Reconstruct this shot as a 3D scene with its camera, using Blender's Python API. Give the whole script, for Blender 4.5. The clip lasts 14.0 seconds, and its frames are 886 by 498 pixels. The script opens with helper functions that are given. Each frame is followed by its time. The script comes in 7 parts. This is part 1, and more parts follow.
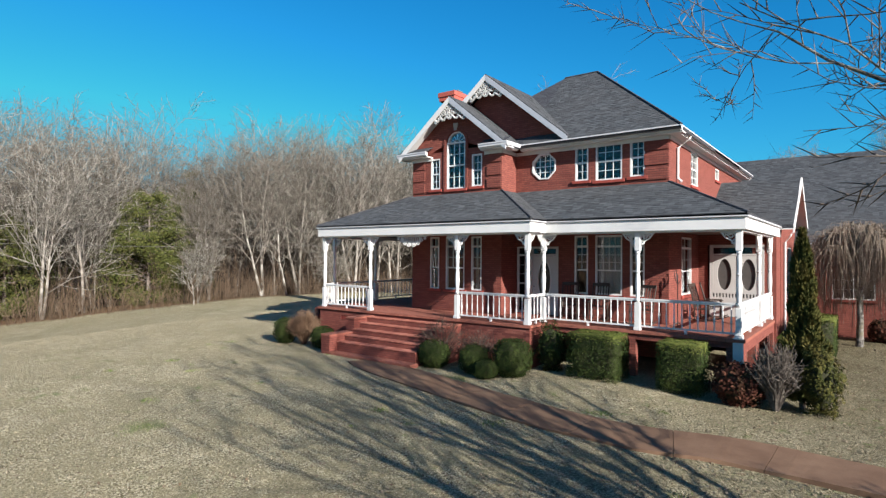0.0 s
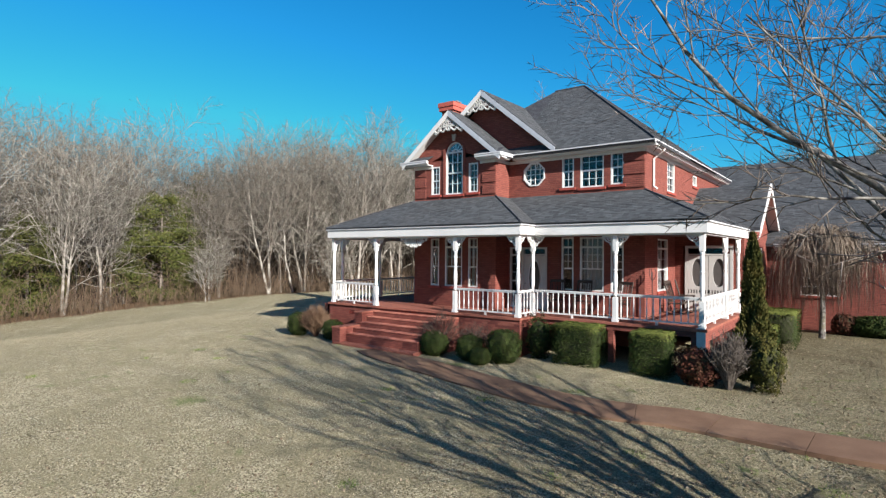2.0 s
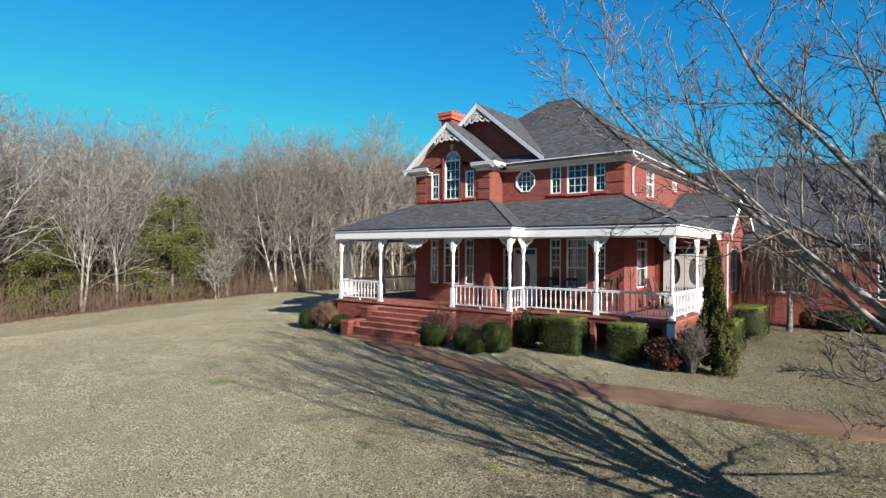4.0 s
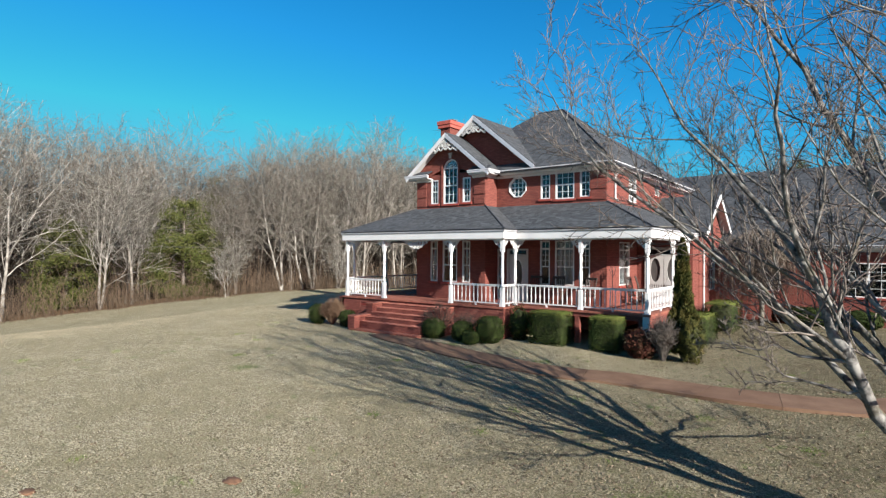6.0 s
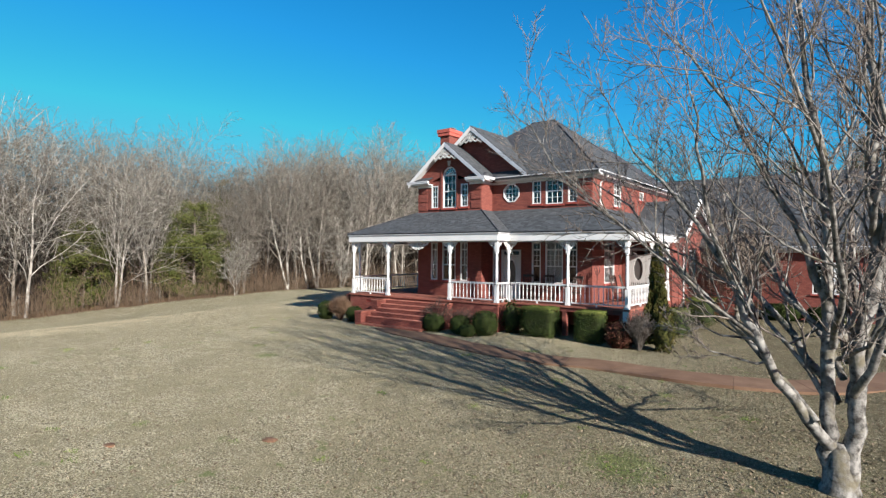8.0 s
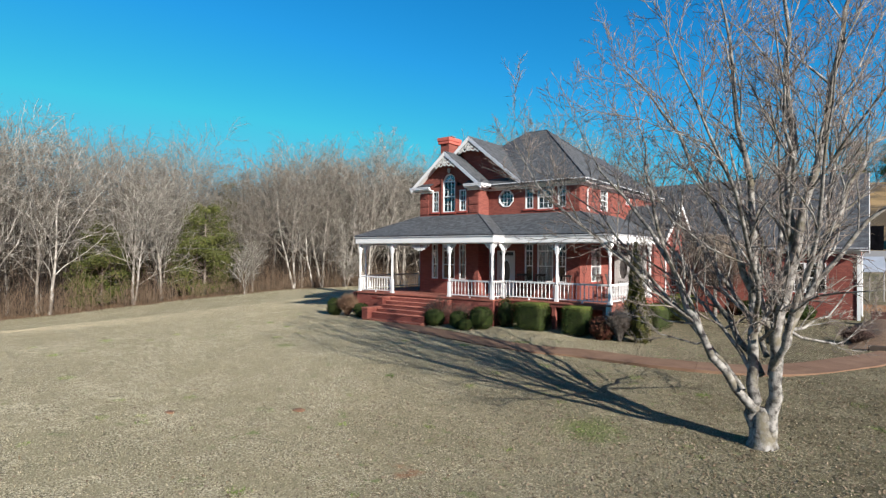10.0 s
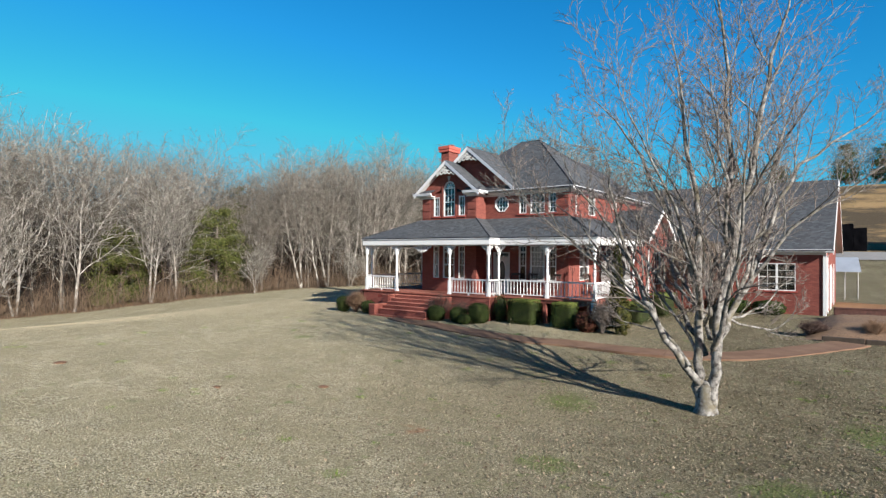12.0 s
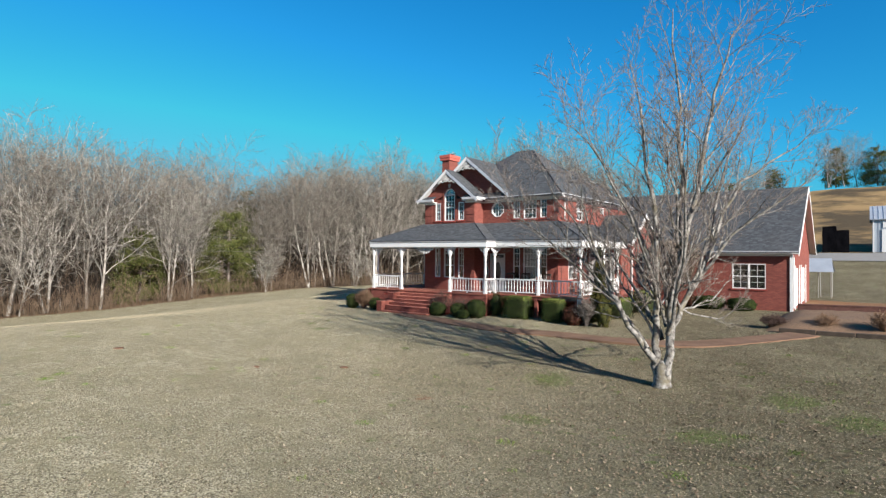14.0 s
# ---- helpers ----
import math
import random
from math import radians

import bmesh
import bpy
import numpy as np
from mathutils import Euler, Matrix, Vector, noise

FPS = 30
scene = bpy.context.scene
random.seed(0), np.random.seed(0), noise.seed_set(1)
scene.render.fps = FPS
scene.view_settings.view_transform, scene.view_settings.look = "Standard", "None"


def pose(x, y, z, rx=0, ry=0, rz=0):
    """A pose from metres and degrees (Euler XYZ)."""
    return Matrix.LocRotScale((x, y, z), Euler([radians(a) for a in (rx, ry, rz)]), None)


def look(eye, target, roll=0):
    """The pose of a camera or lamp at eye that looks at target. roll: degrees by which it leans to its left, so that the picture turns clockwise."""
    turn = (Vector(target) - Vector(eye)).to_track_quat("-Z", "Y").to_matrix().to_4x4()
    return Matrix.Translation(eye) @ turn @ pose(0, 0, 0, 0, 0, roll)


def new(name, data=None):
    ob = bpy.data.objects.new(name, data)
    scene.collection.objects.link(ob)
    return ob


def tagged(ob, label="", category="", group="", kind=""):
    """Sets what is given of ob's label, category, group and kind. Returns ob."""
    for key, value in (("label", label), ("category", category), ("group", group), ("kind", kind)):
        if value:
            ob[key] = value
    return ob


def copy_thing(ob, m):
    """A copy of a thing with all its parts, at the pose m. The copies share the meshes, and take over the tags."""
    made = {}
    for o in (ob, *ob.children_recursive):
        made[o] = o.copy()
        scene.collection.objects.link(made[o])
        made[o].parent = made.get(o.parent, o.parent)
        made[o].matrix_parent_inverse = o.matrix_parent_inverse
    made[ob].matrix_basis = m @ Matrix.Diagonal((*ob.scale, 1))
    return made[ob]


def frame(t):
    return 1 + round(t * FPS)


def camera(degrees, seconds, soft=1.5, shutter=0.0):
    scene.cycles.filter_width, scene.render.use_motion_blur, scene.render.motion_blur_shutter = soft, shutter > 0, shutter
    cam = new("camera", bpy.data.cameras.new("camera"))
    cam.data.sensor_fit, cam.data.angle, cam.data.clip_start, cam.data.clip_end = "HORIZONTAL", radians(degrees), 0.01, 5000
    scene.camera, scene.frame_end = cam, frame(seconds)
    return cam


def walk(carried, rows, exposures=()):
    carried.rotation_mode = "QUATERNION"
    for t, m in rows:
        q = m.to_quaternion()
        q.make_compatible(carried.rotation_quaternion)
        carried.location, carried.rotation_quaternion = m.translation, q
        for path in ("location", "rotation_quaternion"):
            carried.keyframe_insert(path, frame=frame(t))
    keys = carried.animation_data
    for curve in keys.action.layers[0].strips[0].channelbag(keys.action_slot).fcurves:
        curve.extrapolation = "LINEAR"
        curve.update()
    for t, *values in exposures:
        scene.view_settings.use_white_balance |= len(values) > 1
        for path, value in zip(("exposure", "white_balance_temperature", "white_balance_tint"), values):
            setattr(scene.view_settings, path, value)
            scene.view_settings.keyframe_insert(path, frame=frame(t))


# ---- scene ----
cam = camera(77.3, 14.0, soft=1.35)
# seconds, eye x, y, z, heading, tilt, lean
PATH = [
    (0.0, 8.1, -14.81, 3.14, 37.383, 0.603, 0.367),
    (0.5, 8.397, -15.194, 3.148, 37.389, 0.577, 0.367),
    (1.0, 8.698, -15.578, 3.156, 37.394, 0.553, 0.367),
    (1.5, 9.004, -15.963, 3.164, 37.399, 0.532, 0.367),
    (2.0, 9.312, -16.348, 3.171, 37.403, 0.512, 0.367),
    (2.5, 9.622, -16.733, 3.179, 37.408, 0.494, 0.367),
    (3.0, 9.935, -17.119, 3.186, 37.412, 0.479, 0.367),
    (5.5, 11.523, -19.077, 3.221, 37.429, 0.432, 0.367),
    (6.0, 11.845, -19.479, 3.228, 37.431, 0.429, 0.367),
    (6.5, 12.17, -19.886, 3.234, 37.434, 0.427, 0.367),
    (7.0, 12.497, -20.299, 3.241, 37.436, 0.428, 0.367),
    (7.5, 12.827, -20.719, 3.247, 37.438, 0.431, 0.367),
    (8.0, 13.162, -21.148, 3.253, 37.439, 0.436, 0.367),
    (10.5, 14.931, -23.474, 3.281, 37.443, 0.491, 0.367),
    (11.0, 15.312, -23.986, 3.286, 37.443, 0.508, 0.367),
    (11.5, 15.706, -24.519, 3.291, 37.443, 0.527, 0.367),
    (12.0, 16.114, -25.073, 3.296, 37.442, 0.548, 0.367),
    (12.5, 16.538, -25.652, 3.301, 37.441, 0.571, 0.367),
    (13.0, 16.98, -26.257, 3.305, 37.44, 0.597, 0.367),
    (13.5, 17.442, -26.891, 3.31, 37.439, 0.624, 0.367),
    (14.0, 17.926, -27.555, 3.314, 37.437, 0.653, 0.367),
]
walk(cam, [(t, pose(x, y, z, 90 + tilt, 0, heading) @ pose(0, 0, 0, 0, 0, lean)) for t, x, y, z, heading, tilt, lean in PATH])

# ---- light ----
SUN = Vector((0.951, -0.309, 0.0)).normalized()
ELEV = radians(23.8)
world = bpy.data.worlds.new("sky")
scene.world = world
world.use_nodes = True
wn = world.node_tree.nodes
sky = wn.new("ShaderNodeTexSky")
sky.sky_type = "NISHITA"
sky.sun_disc = False
sky.sun_elevation, sky.sun_rotation = ELEV, math.atan2(SUN.x, SUN.y)
sky.altitude, sky.air_density, sky.dust_density, sky.ozone_density = 200.0, 1.0, 2.0, 2.5
# a clear, dry winter sky: deep blue overhead, pale at the horizon
split, join = wn.new("ShaderNodeSeparateColor"), wn.new("ShaderNodeCombineColor")
world.node_tree.links.new(sky.outputs[0], split.inputs[0])
for k, (power, gain, most) in enumerate(((2.2, 0.40, 0.50), (1.25, 0.61, 0.235), (0.9, 0.58, 0.325))):
    last = split.outputs[k]
    for op, value in (("MULTIPLY", 0.12), ("POWER", power), ("MULTIPLY", gain), ("MINIMUM", most)):
        n = wn.new("ShaderNodeMath")
        n.operation = op
        n.inputs[1].default_value = value
        world.node_tree.links.new(last, n.inputs[0])
        last = n.outputs[0]
    world.node_tree.links.new(last, join.inputs[k])
world.node_tree.links.new(join.outputs[0], wn["Background"].inputs[0])
wn["Background"].inputs[1].default_value = 1.0
sun_data = bpy.data.lights.new("sun", "SUN")
sun_data.energy, sun_data.angle, sun_data.color = 5.0, radians(0.55), (1.0, 0.955, 0.885)
sun = new("sun", sun_data)
sun.matrix_world = look(SUN * 50 + Vector((0, 0, 50 * math.tan(ELEV))), (0, 0, 0))
scene.view_settings.exposure = 1.31


# ---- materials ----
class Mat:
    """A node material that is wired line by line."""

    def __init__(self, name, rough=0.8, metal=0.0, spec=0.3):
        self.m = bpy.data.materials.new(name)
        self.m.use_nodes = True
        self.nt = self.m.node_tree
        self.b = self.nt.nodes["Principled BSDF"]
        self.b.inputs["Roughness"].default_value = rough
        self.b.inputs["Metallic"].default_value = metal
        self.b.inputs["Specular IOR Level"].default_value = spec

    def node(self, kind, **inputs):
        n = self.nt.nodes.new("ShaderNode" + kind)
        for k, v in inputs.items():
            self.put(n.inputs[int(k[1:]) if k[0] == "i" and k[1:].isdigit() else k.replace("_", " ")], v)
        return n

    def put(self, socket, v):
        if isinstance(v, bpy.types.NodeSocket):
            self.nt.links.new(v, socket)
        else:
            socket.default_value = v

    def pos(self):
        return self.node("NewGeometry").outputs["Position"]

    def stretch(self, x, y, z):
        n = self.nt.nodes.new("ShaderNodeVectorMath")
        n.operation = "MULTIPLY"
        self.put(n.inputs[0], self.pos())
        n.inputs[1].default_value = (x, y, z)
        return n.outputs[0]

    def local(self):
        return self.node("TexCoord").outputs["Object"]

    def noise(self, scale, detail=4.0, vec=None, rough=0.6):
        n = self.node("TexNoise", Scale=scale, Detail=detail, Roughness=rough)
        self.put(n.inputs["Vector"], vec if vec is not None else self.pos())
        return n.outputs["Fac"]

    def ramp(self, fac, *stops):
        n = self.node("ValToRGB", i0=fac)
        e = n.color_ramp.elements
        while len(e) < len(stops):
            e.new(0.5)
        for el, (p, c) in zip(e, stops):
            el.position = p
            el.color = (c, c, c, 1) if isinstance(c, float) else (*c, 1)
        return n.outputs[0]

    def mix(self, fac, a, b, blend="MIX"):
        n = self.nt.nodes.new("ShaderNodeMix")
        n.data_type, n.blend_type = "RGBA", blend
        self.put(n.inputs[0], fac)
        for k, v in ((6, a), (7, b)):
            self.put(n.inputs[k], (*v, 1) if isinstance(v, tuple) and len(v) == 3 else v)
        return n.outputs[2]

    def math(self, op, a, b=0.0, c=0.0):
        n = self.nt.nodes.new("ShaderNodeMath")
        n.operation = op
        for k, v in enumerate((a, b, c)):
            self.put(n.inputs[k], v)
        return n.outputs[0]

    def color(self, v):
        self.put(self.b.inputs["Base Color"], (*v, 1) if isinstance(v, tuple) else v)
        return self

    def bump(self, height, strength=0.3, distance=0.01):
        n = self.node("Bump", Strength=strength, Distance=distance, Height=height)
        self.put(self.b.inputs["Normal"], n.outputs[0])
        return self

    def random(self):
        return self.node("ObjectInfo").outputs["Random"]

    def island(self):
        return self.node("NewGeometry").outputs["Random Per Island"]

    def wall_uv(self):
        """Runs along the wall, up the wall; along x and y on level faces."""
        g = self.node("NewGeometry")
        p = self.node("SeparateXYZ", i0=g.outputs["Position"])
        n = self.node("SeparateXYZ", i0=g.outputs["True Normal"])
        side = self.math("GREATER_THAN", self.math("ABSOLUTE", n.outputs[0]), 0.6)
        flat = self.math("GREATER_THAN", self.math("ABSOLUTE", n.outputs[2]), 0.6)
        u = self.math("ADD", self.math("MULTIPLY", p.outputs[0], self.math("SUBTRACT", 1.0, side)), self.math("MULTIPLY", p.outputs[1], side))
        v = self.math("ADD", self.math("MULTIPLY", p.outputs[2], self.math("SUBTRACT", 1.0, flat)), self.math("MULTIPLY", p.outputs[1], flat))
        return self.node("CombineXYZ", i0=u, i1=v).outputs[0]


def plain(name, c, rough=0.7, metal=0.0, var=0.12, scale=6.0, spec=0.3, bump=0.0):
    m = Mat(name, rough, metal, spec)
    dark = tuple(x * (1 - var) for x in c)
    lite = tuple(min(1, x * (1 + var)) for x in c)
    f = m.noise(scale, 5)
    col = m.mix(m.ramp(f, (0.3, 0.0), (0.7, 1.0)), dark, lite)
    col = m.mix(m.math("MULTIPLY", m.noise(scale * 9, 3), 0.25), col, tuple(x * 0.75 for x in c))
    m.color(col)
    if bump:
        m.bump(m.noise(scale * 6, 4), bump, 0.01)
    return m.m


def brick_material(name, c1, c2, mortar, bw=0.21, bh=0.072):
    m = Mat(name, 0.85, spec=0.2)
    uv = m.wall_uv()
    bt = m.node("TexBrick", Vector=uv, Color1=(*c1, 1), Color2=(*c2, 1), Mortar=(*mortar, 1), Scale=1.0, Mortar_Size=0.010, Mortar_Smooth=0.3, Bias=0.0, Brick_Width=bw, Row_Height=bh)
    big = m.ramp(m.noise(0.9, 5), (0.3, 0.0), (0.75, 1.0))
    col = m.mix(m.math("MULTIPLY", big, 0.35), bt.outputs["Color"], tuple(x * 0.62 for x in c1))
    col = m.mix(m.math("MULTIPLY", m.noise(35, 3), 0.3), col, tuple(min(1, x * 1.35) for x in c2))
    m.color(col)
    h = m.math("ADD", m.math("MULTIPLY", bt.outputs["Fac"], -1.0), m.math("MULTIPLY", m.noise(60, 3), 0.3))
    m.bump(h, 1.0, 0.012)
    return m.m


BRICK = brick_material("red_brick", (0.236, 0.074, 0.056), (0.155, 0.045, 0.035), (0.100, 0.042, 0.034))
BRICK_DECK = brick_material("red_paving_brick", (0.302, 0.113, 0.0798), (0.218, 0.0739, 0.0521), (0.134, 0.0588, 0.0437), 0.21, 0.105)
WHITE = plain("white_paint", (0.60, 0.60, 0.59), 0.55, var=0.05, scale=1.5)
WHITE_DIRTY = plain("weathered_white_paint", (0.437, 0.437, 0.42), 0.6, var=0.12, scale=3)
SASH = plain("window_white", (0.62, 0.62, 0.61), 0.5, var=0.05)
# dark tone that stands in for unlit rooms behind the glass
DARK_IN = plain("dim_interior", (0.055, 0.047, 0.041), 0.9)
GUTTER = plain("grey_gutter_metal", (0.50, 0.51, 0.53), 0.5, var=0.08, scale=2)
RAKE = plain("weathered_blue_grey_paint", (0.33, 0.36, 0.40), 0.6, var=0.12, scale=3)
CURTAIN = plain("sheer_curtain", (0.378, 0.37, 0.353), 0.95, var=0.1, scale=2)
DOOR = plain("door_white", (0.47, 0.462, 0.445), 0.45, var=0.04)
LEAD = plain("chimney_metal", (0.294, 0.286, 0.277), 0.5, 0.6)
BLACK = plain("black_iron", (0.0126, 0.0126, 0.0143), 0.5)
CHAIR = plain("dark_stained_wood", (0.0378, 0.0252, 0.0202), 0.5, var=0.3, scale=8)
BROWN_TRIM = plain("brown_brick_trim", (0.252, 0.0504, 0.0378), 0.8, var=0.2, bump=0.3)


def shingle_material():
    m = Mat("asphalt_shingles", 0.95, spec=0.15)
    g = m.node("NewGeometry")
    p = m.node("SeparateXYZ", i0=g.outputs["Position"])
    n = m.node("SeparateXYZ", i0=g.outputs["True Normal"])
    side = m.math("GREATER_THAN", m.math("ABSOLUTE", n.outputs[0]), m.math("ABSOLUTE", n.outputs[1]))
    u = m.math("ADD", m.math("MULTIPLY", p.outputs[0], m.math("SUBTRACT", 1.0, side)), m.math("MULTIPLY", p.outputs[1], side))
    v = m.math("MULTIPLY", p.outputs[2], 1.7)
    uv = m.node("CombineXYZ", i0=u, i1=v).outputs[0]
    bt = m.node("TexBrick", Vector=uv, Color1=(0.0588, 0.0622, 0.0706, 1), Color2=(0.0252, 0.0269, 0.0319, 1), Mortar=(0.00756, 0.00756, 0.00924, 1), Scale=1.0, Mortar_Size=0.012, Mortar_Smooth=0.2, Bias=-0.1, Brick_Width=0.33, Row_Height=0.145)
    bt.offset = 0.37
    col = m.mix(m.math("MULTIPLY", m.ramp(m.noise(0.8, 5), (0.35, 0.0), (0.7, 1.0)), 0.35), bt.outputs["Color"], (0.0521, 0.0546, 0.0605))
    col = m.mix(m.math("MULTIPLY", m.noise(130, 2), 0.3), col, (0.0739, 0.0773, 0.0874))
    m.color(col)
    m.bump(m.math("SUBTRACT", m.math("MULTIPLY", m.noise(160, 2), 0.5), bt.outputs["Fac"]), 0.8, 0.008)
    return m.m


SHINGLE = shingle_material()


def tab_material():
    m = Mat("shingle_tabs", 0.95, spec=0.15)
    col = m.ramp(m.island(), (0.0, (0.030, 0.034, 0.037)), (0.35, (0.043, 0.048, 0.052)), (0.75, (0.055, 0.061, 0.066)), (1.0, (0.076, 0.084, 0.089)))
    col = m.mix(m.math("MULTIPLY", m.ramp(m.noise(0.7, 5), (0.35, 0.0), (0.7, 1.0)), 0.3), col, (0.0714, 0.0697, 0.0689))
    m.color(m.mix(m.math("MULTIPLY", m.noise(140, 2), 0.35), col, (0.084, 0.0882, 0.0991)))
    m.bump(m.noise(170, 2), 0.6, 0.005)
    return m.m


TAB = tab_material()


def glass_material():
    m = Mat("window_glass", 0.03, spec=0.5)
    m.color((0.82, 0.87, 0.90))
    m.b.inputs["Transmission Weight"].default_value = 1.0
    m.b.inputs["IOR"].default_value = 1.5
    m.bump(m.noise(1.6, 2), 0.06, 0.01)
    return m.m


GLASS = glass_material()


def lawn_material():
    m = Mat("dormant_lawn", 0.95, spec=0.1)
    p = m.pos()
    tan = m.mix(m.ramp(m.noise(0.35, 6), (0.35, 0.0), (0.68, 1.0)), (0.315, 0.286, 0.172), (0.58, 0.520, 0.350))
    tan = m.mix(m.math("MULTIPLY", m.ramp(m.noise(4.2, 6, rough=0.72), (0.42, 0.0), (0.62, 1.0)), 0.62), tan, (0.189, 0.155, 0.0882))
    tan = m.mix(m.math("MULTIPLY", m.ramp(m.noise(24, 4), (0.46, 0.0), (0.54, 1.0)), 0.92), tan, (0.080, 0.064, 0.036))
    tan = m.mix(m.math("MULTIPLY", m.ramp(m.noise(33, 3), (0.54, 0.0), (0.62, 1.0)), 0.75), tan, (0.70, 0.63, 0.47))
    tan = m.mix(m.math("MULTIPLY", m.ramp(m.noise(1.25, 5, rough=0.7), (0.42, 0.0), (0.62, 1.0)), 0.75), tan, (0.235, 0.207, 0.124))
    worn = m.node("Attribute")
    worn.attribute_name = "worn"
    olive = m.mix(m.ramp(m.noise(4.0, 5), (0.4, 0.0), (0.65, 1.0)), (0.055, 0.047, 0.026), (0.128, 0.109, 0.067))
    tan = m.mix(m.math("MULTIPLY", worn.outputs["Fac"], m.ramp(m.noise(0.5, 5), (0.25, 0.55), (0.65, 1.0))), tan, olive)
    tan = m.mix(m.math("MULTIPLY", m.ramp(m.noise(36, 3), (0.44, 0.0), (0.60, 1.0)), 0.42), tan, (0.055, 0.047, 0.022))
    tan = m.mix(m.math("MULTIPLY", m.ramp(m.noise(19, 4, rough=0.75), (0.55, 0.0), (0.63, 1.0)), 0.55), tan, (0.40, 0.345, 0.235))
    green = m.math("MULTIPLY", m.ramp(m.noise(0.16, 5), (0.42, 0.0), (0.60, 1.0)), m.ramp(m.noise(2.4, 3), (0.60, 0.0), (0.70, 1.0)))
    col = m.mix(m.math("MULTIPLY", green, 0.65), tan, (0.085, 0.125, 0.028))
    sown = m.node("Attribute")
    sown.attribute_name = "green"
    gedge = m.ramp(m.math("ADD", sown.outputs["Fac"], m.math("MULTIPLY", m.math("SUBTRACT", m.noise(3.0, 4), 0.5), 0.9)), (0.40, 0.0), (0.75, 1.0))
    col = m.mix(m.math("MULTIPLY", gedge, 0.55), col, (0.085, 0.115, 0.030))
    bare = m.ramp(m.noise(0.55, 5), (0.73, 0.0), (0.78, 1.0))
    col = m.mix(m.math("MULTIPLY", bare, 0.7), col, (0.21, 0.0966, 0.0504))
    # woods floor, wear beds and the far hill have shapes of their own
    woods = m.node("Attribute")
    woods.attribute_name = "litter"
    edge = m.ramp(m.math("ADD", woods.outputs["Fac"], m.math("MULTIPLY", m.math("SUBTRACT", m.noise(0.7, 4), 0.5), 0.5)), (0.42, 0.0), (0.58, 1.0))
    floor = m.mix(m.ramp(m.noise(9, 4), (0.4, 0.0), (0.65, 1.0)), (0.105, 0.066, 0.038), (0.24, 0.145, 0.080))
    col = m.mix(edge, col, floor)
    hay = m.node("Attribute")
    hay.attribute_name = "hay"
    straw = m.mix(m.ramp(m.noise(0.09, 7, m.stretch(0.6, 1.2, 0.4), 0.68), (0.44, 0.0), (0.56, 1.0)), (0.068, 0.052, 0.032), (0.25, 0.168, 0.080))
    col = m.mix(hay.outputs["Fac"], col, straw)
    dirt = m.node("Attribute")
    dirt.attribute_name = "dirt"
    clay = m.mix(m.noise(2.0, 5), (0.15, 0.080, 0.042), (0.235, 0.140, 0.075))
    dedge = m.ramp(m.math("ADD", dirt.outputs["Fac"], m.math("MULTIPLY", m.math("SUBTRACT", m.noise(1.5, 4), 0.5), 0.4)), (0.42, 0.0), (0.58, 1.0))
    col = m.mix(dedge, col, clay)
    m.color(col)
    m.bump(m.math("ADD", m.noise(22, 4), m.math("MULTIPLY", m.noise(80, 2), 0.6)), 0.9, 0.045)
    return m.m


LAWN = lawn_material()


def bark_material(name, c1, c2, c3):
    m = Mat(name, 0.9, spec=0.15)
    col = m.mix(m.ramp(m.noise(7, 5), (0.38, 0.0), (0.62, 1.0)), c1, c2)
    col = m.mix(m.ramp(m.noise(2.2, 4), (0.52, 0.0), (0.66, 1.0)), col, c3)
    m.color(col)
    m.bump(m.noise(22, 4), 0.5, 0.02)
    return m.m


BARK = bark_material("grey_lichen_bark", (0.045, 0.041, 0.037), (0.245, 0.235, 0.215), (0.115, 0.102, 0.072))
TWIG = bark_material("brown_twigs", (0.066, 0.055, 0.048), (0.205, 0.176, 0.153), (0.108, 0.084, 0.067))


def foliage(name, c1, c2, c3, rough=0.8):
    m = Mat(name, rough, spec=0.12)
    col = m.mix(m.island(), c1, c2)
    col = m.mix(m.math("MULTIPLY", m.ramp(m.noise(3.5, 4), (0.45, 0.0), (0.65, 1.0)), 0.6), col, c3)
    m.color(col)
    m.b.inputs["Subsurface Weight"].default_value = 0.0
    return m.m


BOX_LEAF = foliage("boxwood_leaf", (0.011, 0.021, 0.005), (0.034, 0.050, 0.012), (0.046, 0.060, 0.015))
TOP_LEAF = foliage("fresh_boxwood_leaf", (0.055, 0.078, 0.017), (0.125, 0.14, 0.033), (0.15, 0.155, 0.042))
CEDAR_LEAF = foliage("cedar_spray", (0.020, 0.028, 0.007), (0.066, 0.066, 0.017), (0.100, 0.080, 0.022))
PINE_LEAF = foliage("pine_needle", (0.026, 0.040, 0.011), (0.085, 0.095, 0.026), (0.12, 0.112, 0.033))
RED_LEAF = foliage("nandina_leaf", (0.0462, 0.0134, 0.0101), (0.084, 0.0336, 0.0202), (0.0336, 0.0269, 0.0134))
DRY_LEAF = foliage("dry_stem", (0.134, 0.084, 0.0521), (0.202, 0.13, 0.084), (0.0924, 0.0554, 0.0353), 0.9)
CONCRETE = Mat("stained_concrete", 0.9, spec=0.2)
_c = CONCRETE.mix(CONCRETE.ramp(CONCRETE.noise(1.3, 6), (0.35, 0.0), (0.68, 1.0)), (0.128, 0.074, 0.045), (0.205, 0.128, 0.081))
_c = CONCRETE.mix(CONCRETE.math("MULTIPLY", CONCRETE.random(), 0.35), _c, (0.118, 0.063, 0.0386))
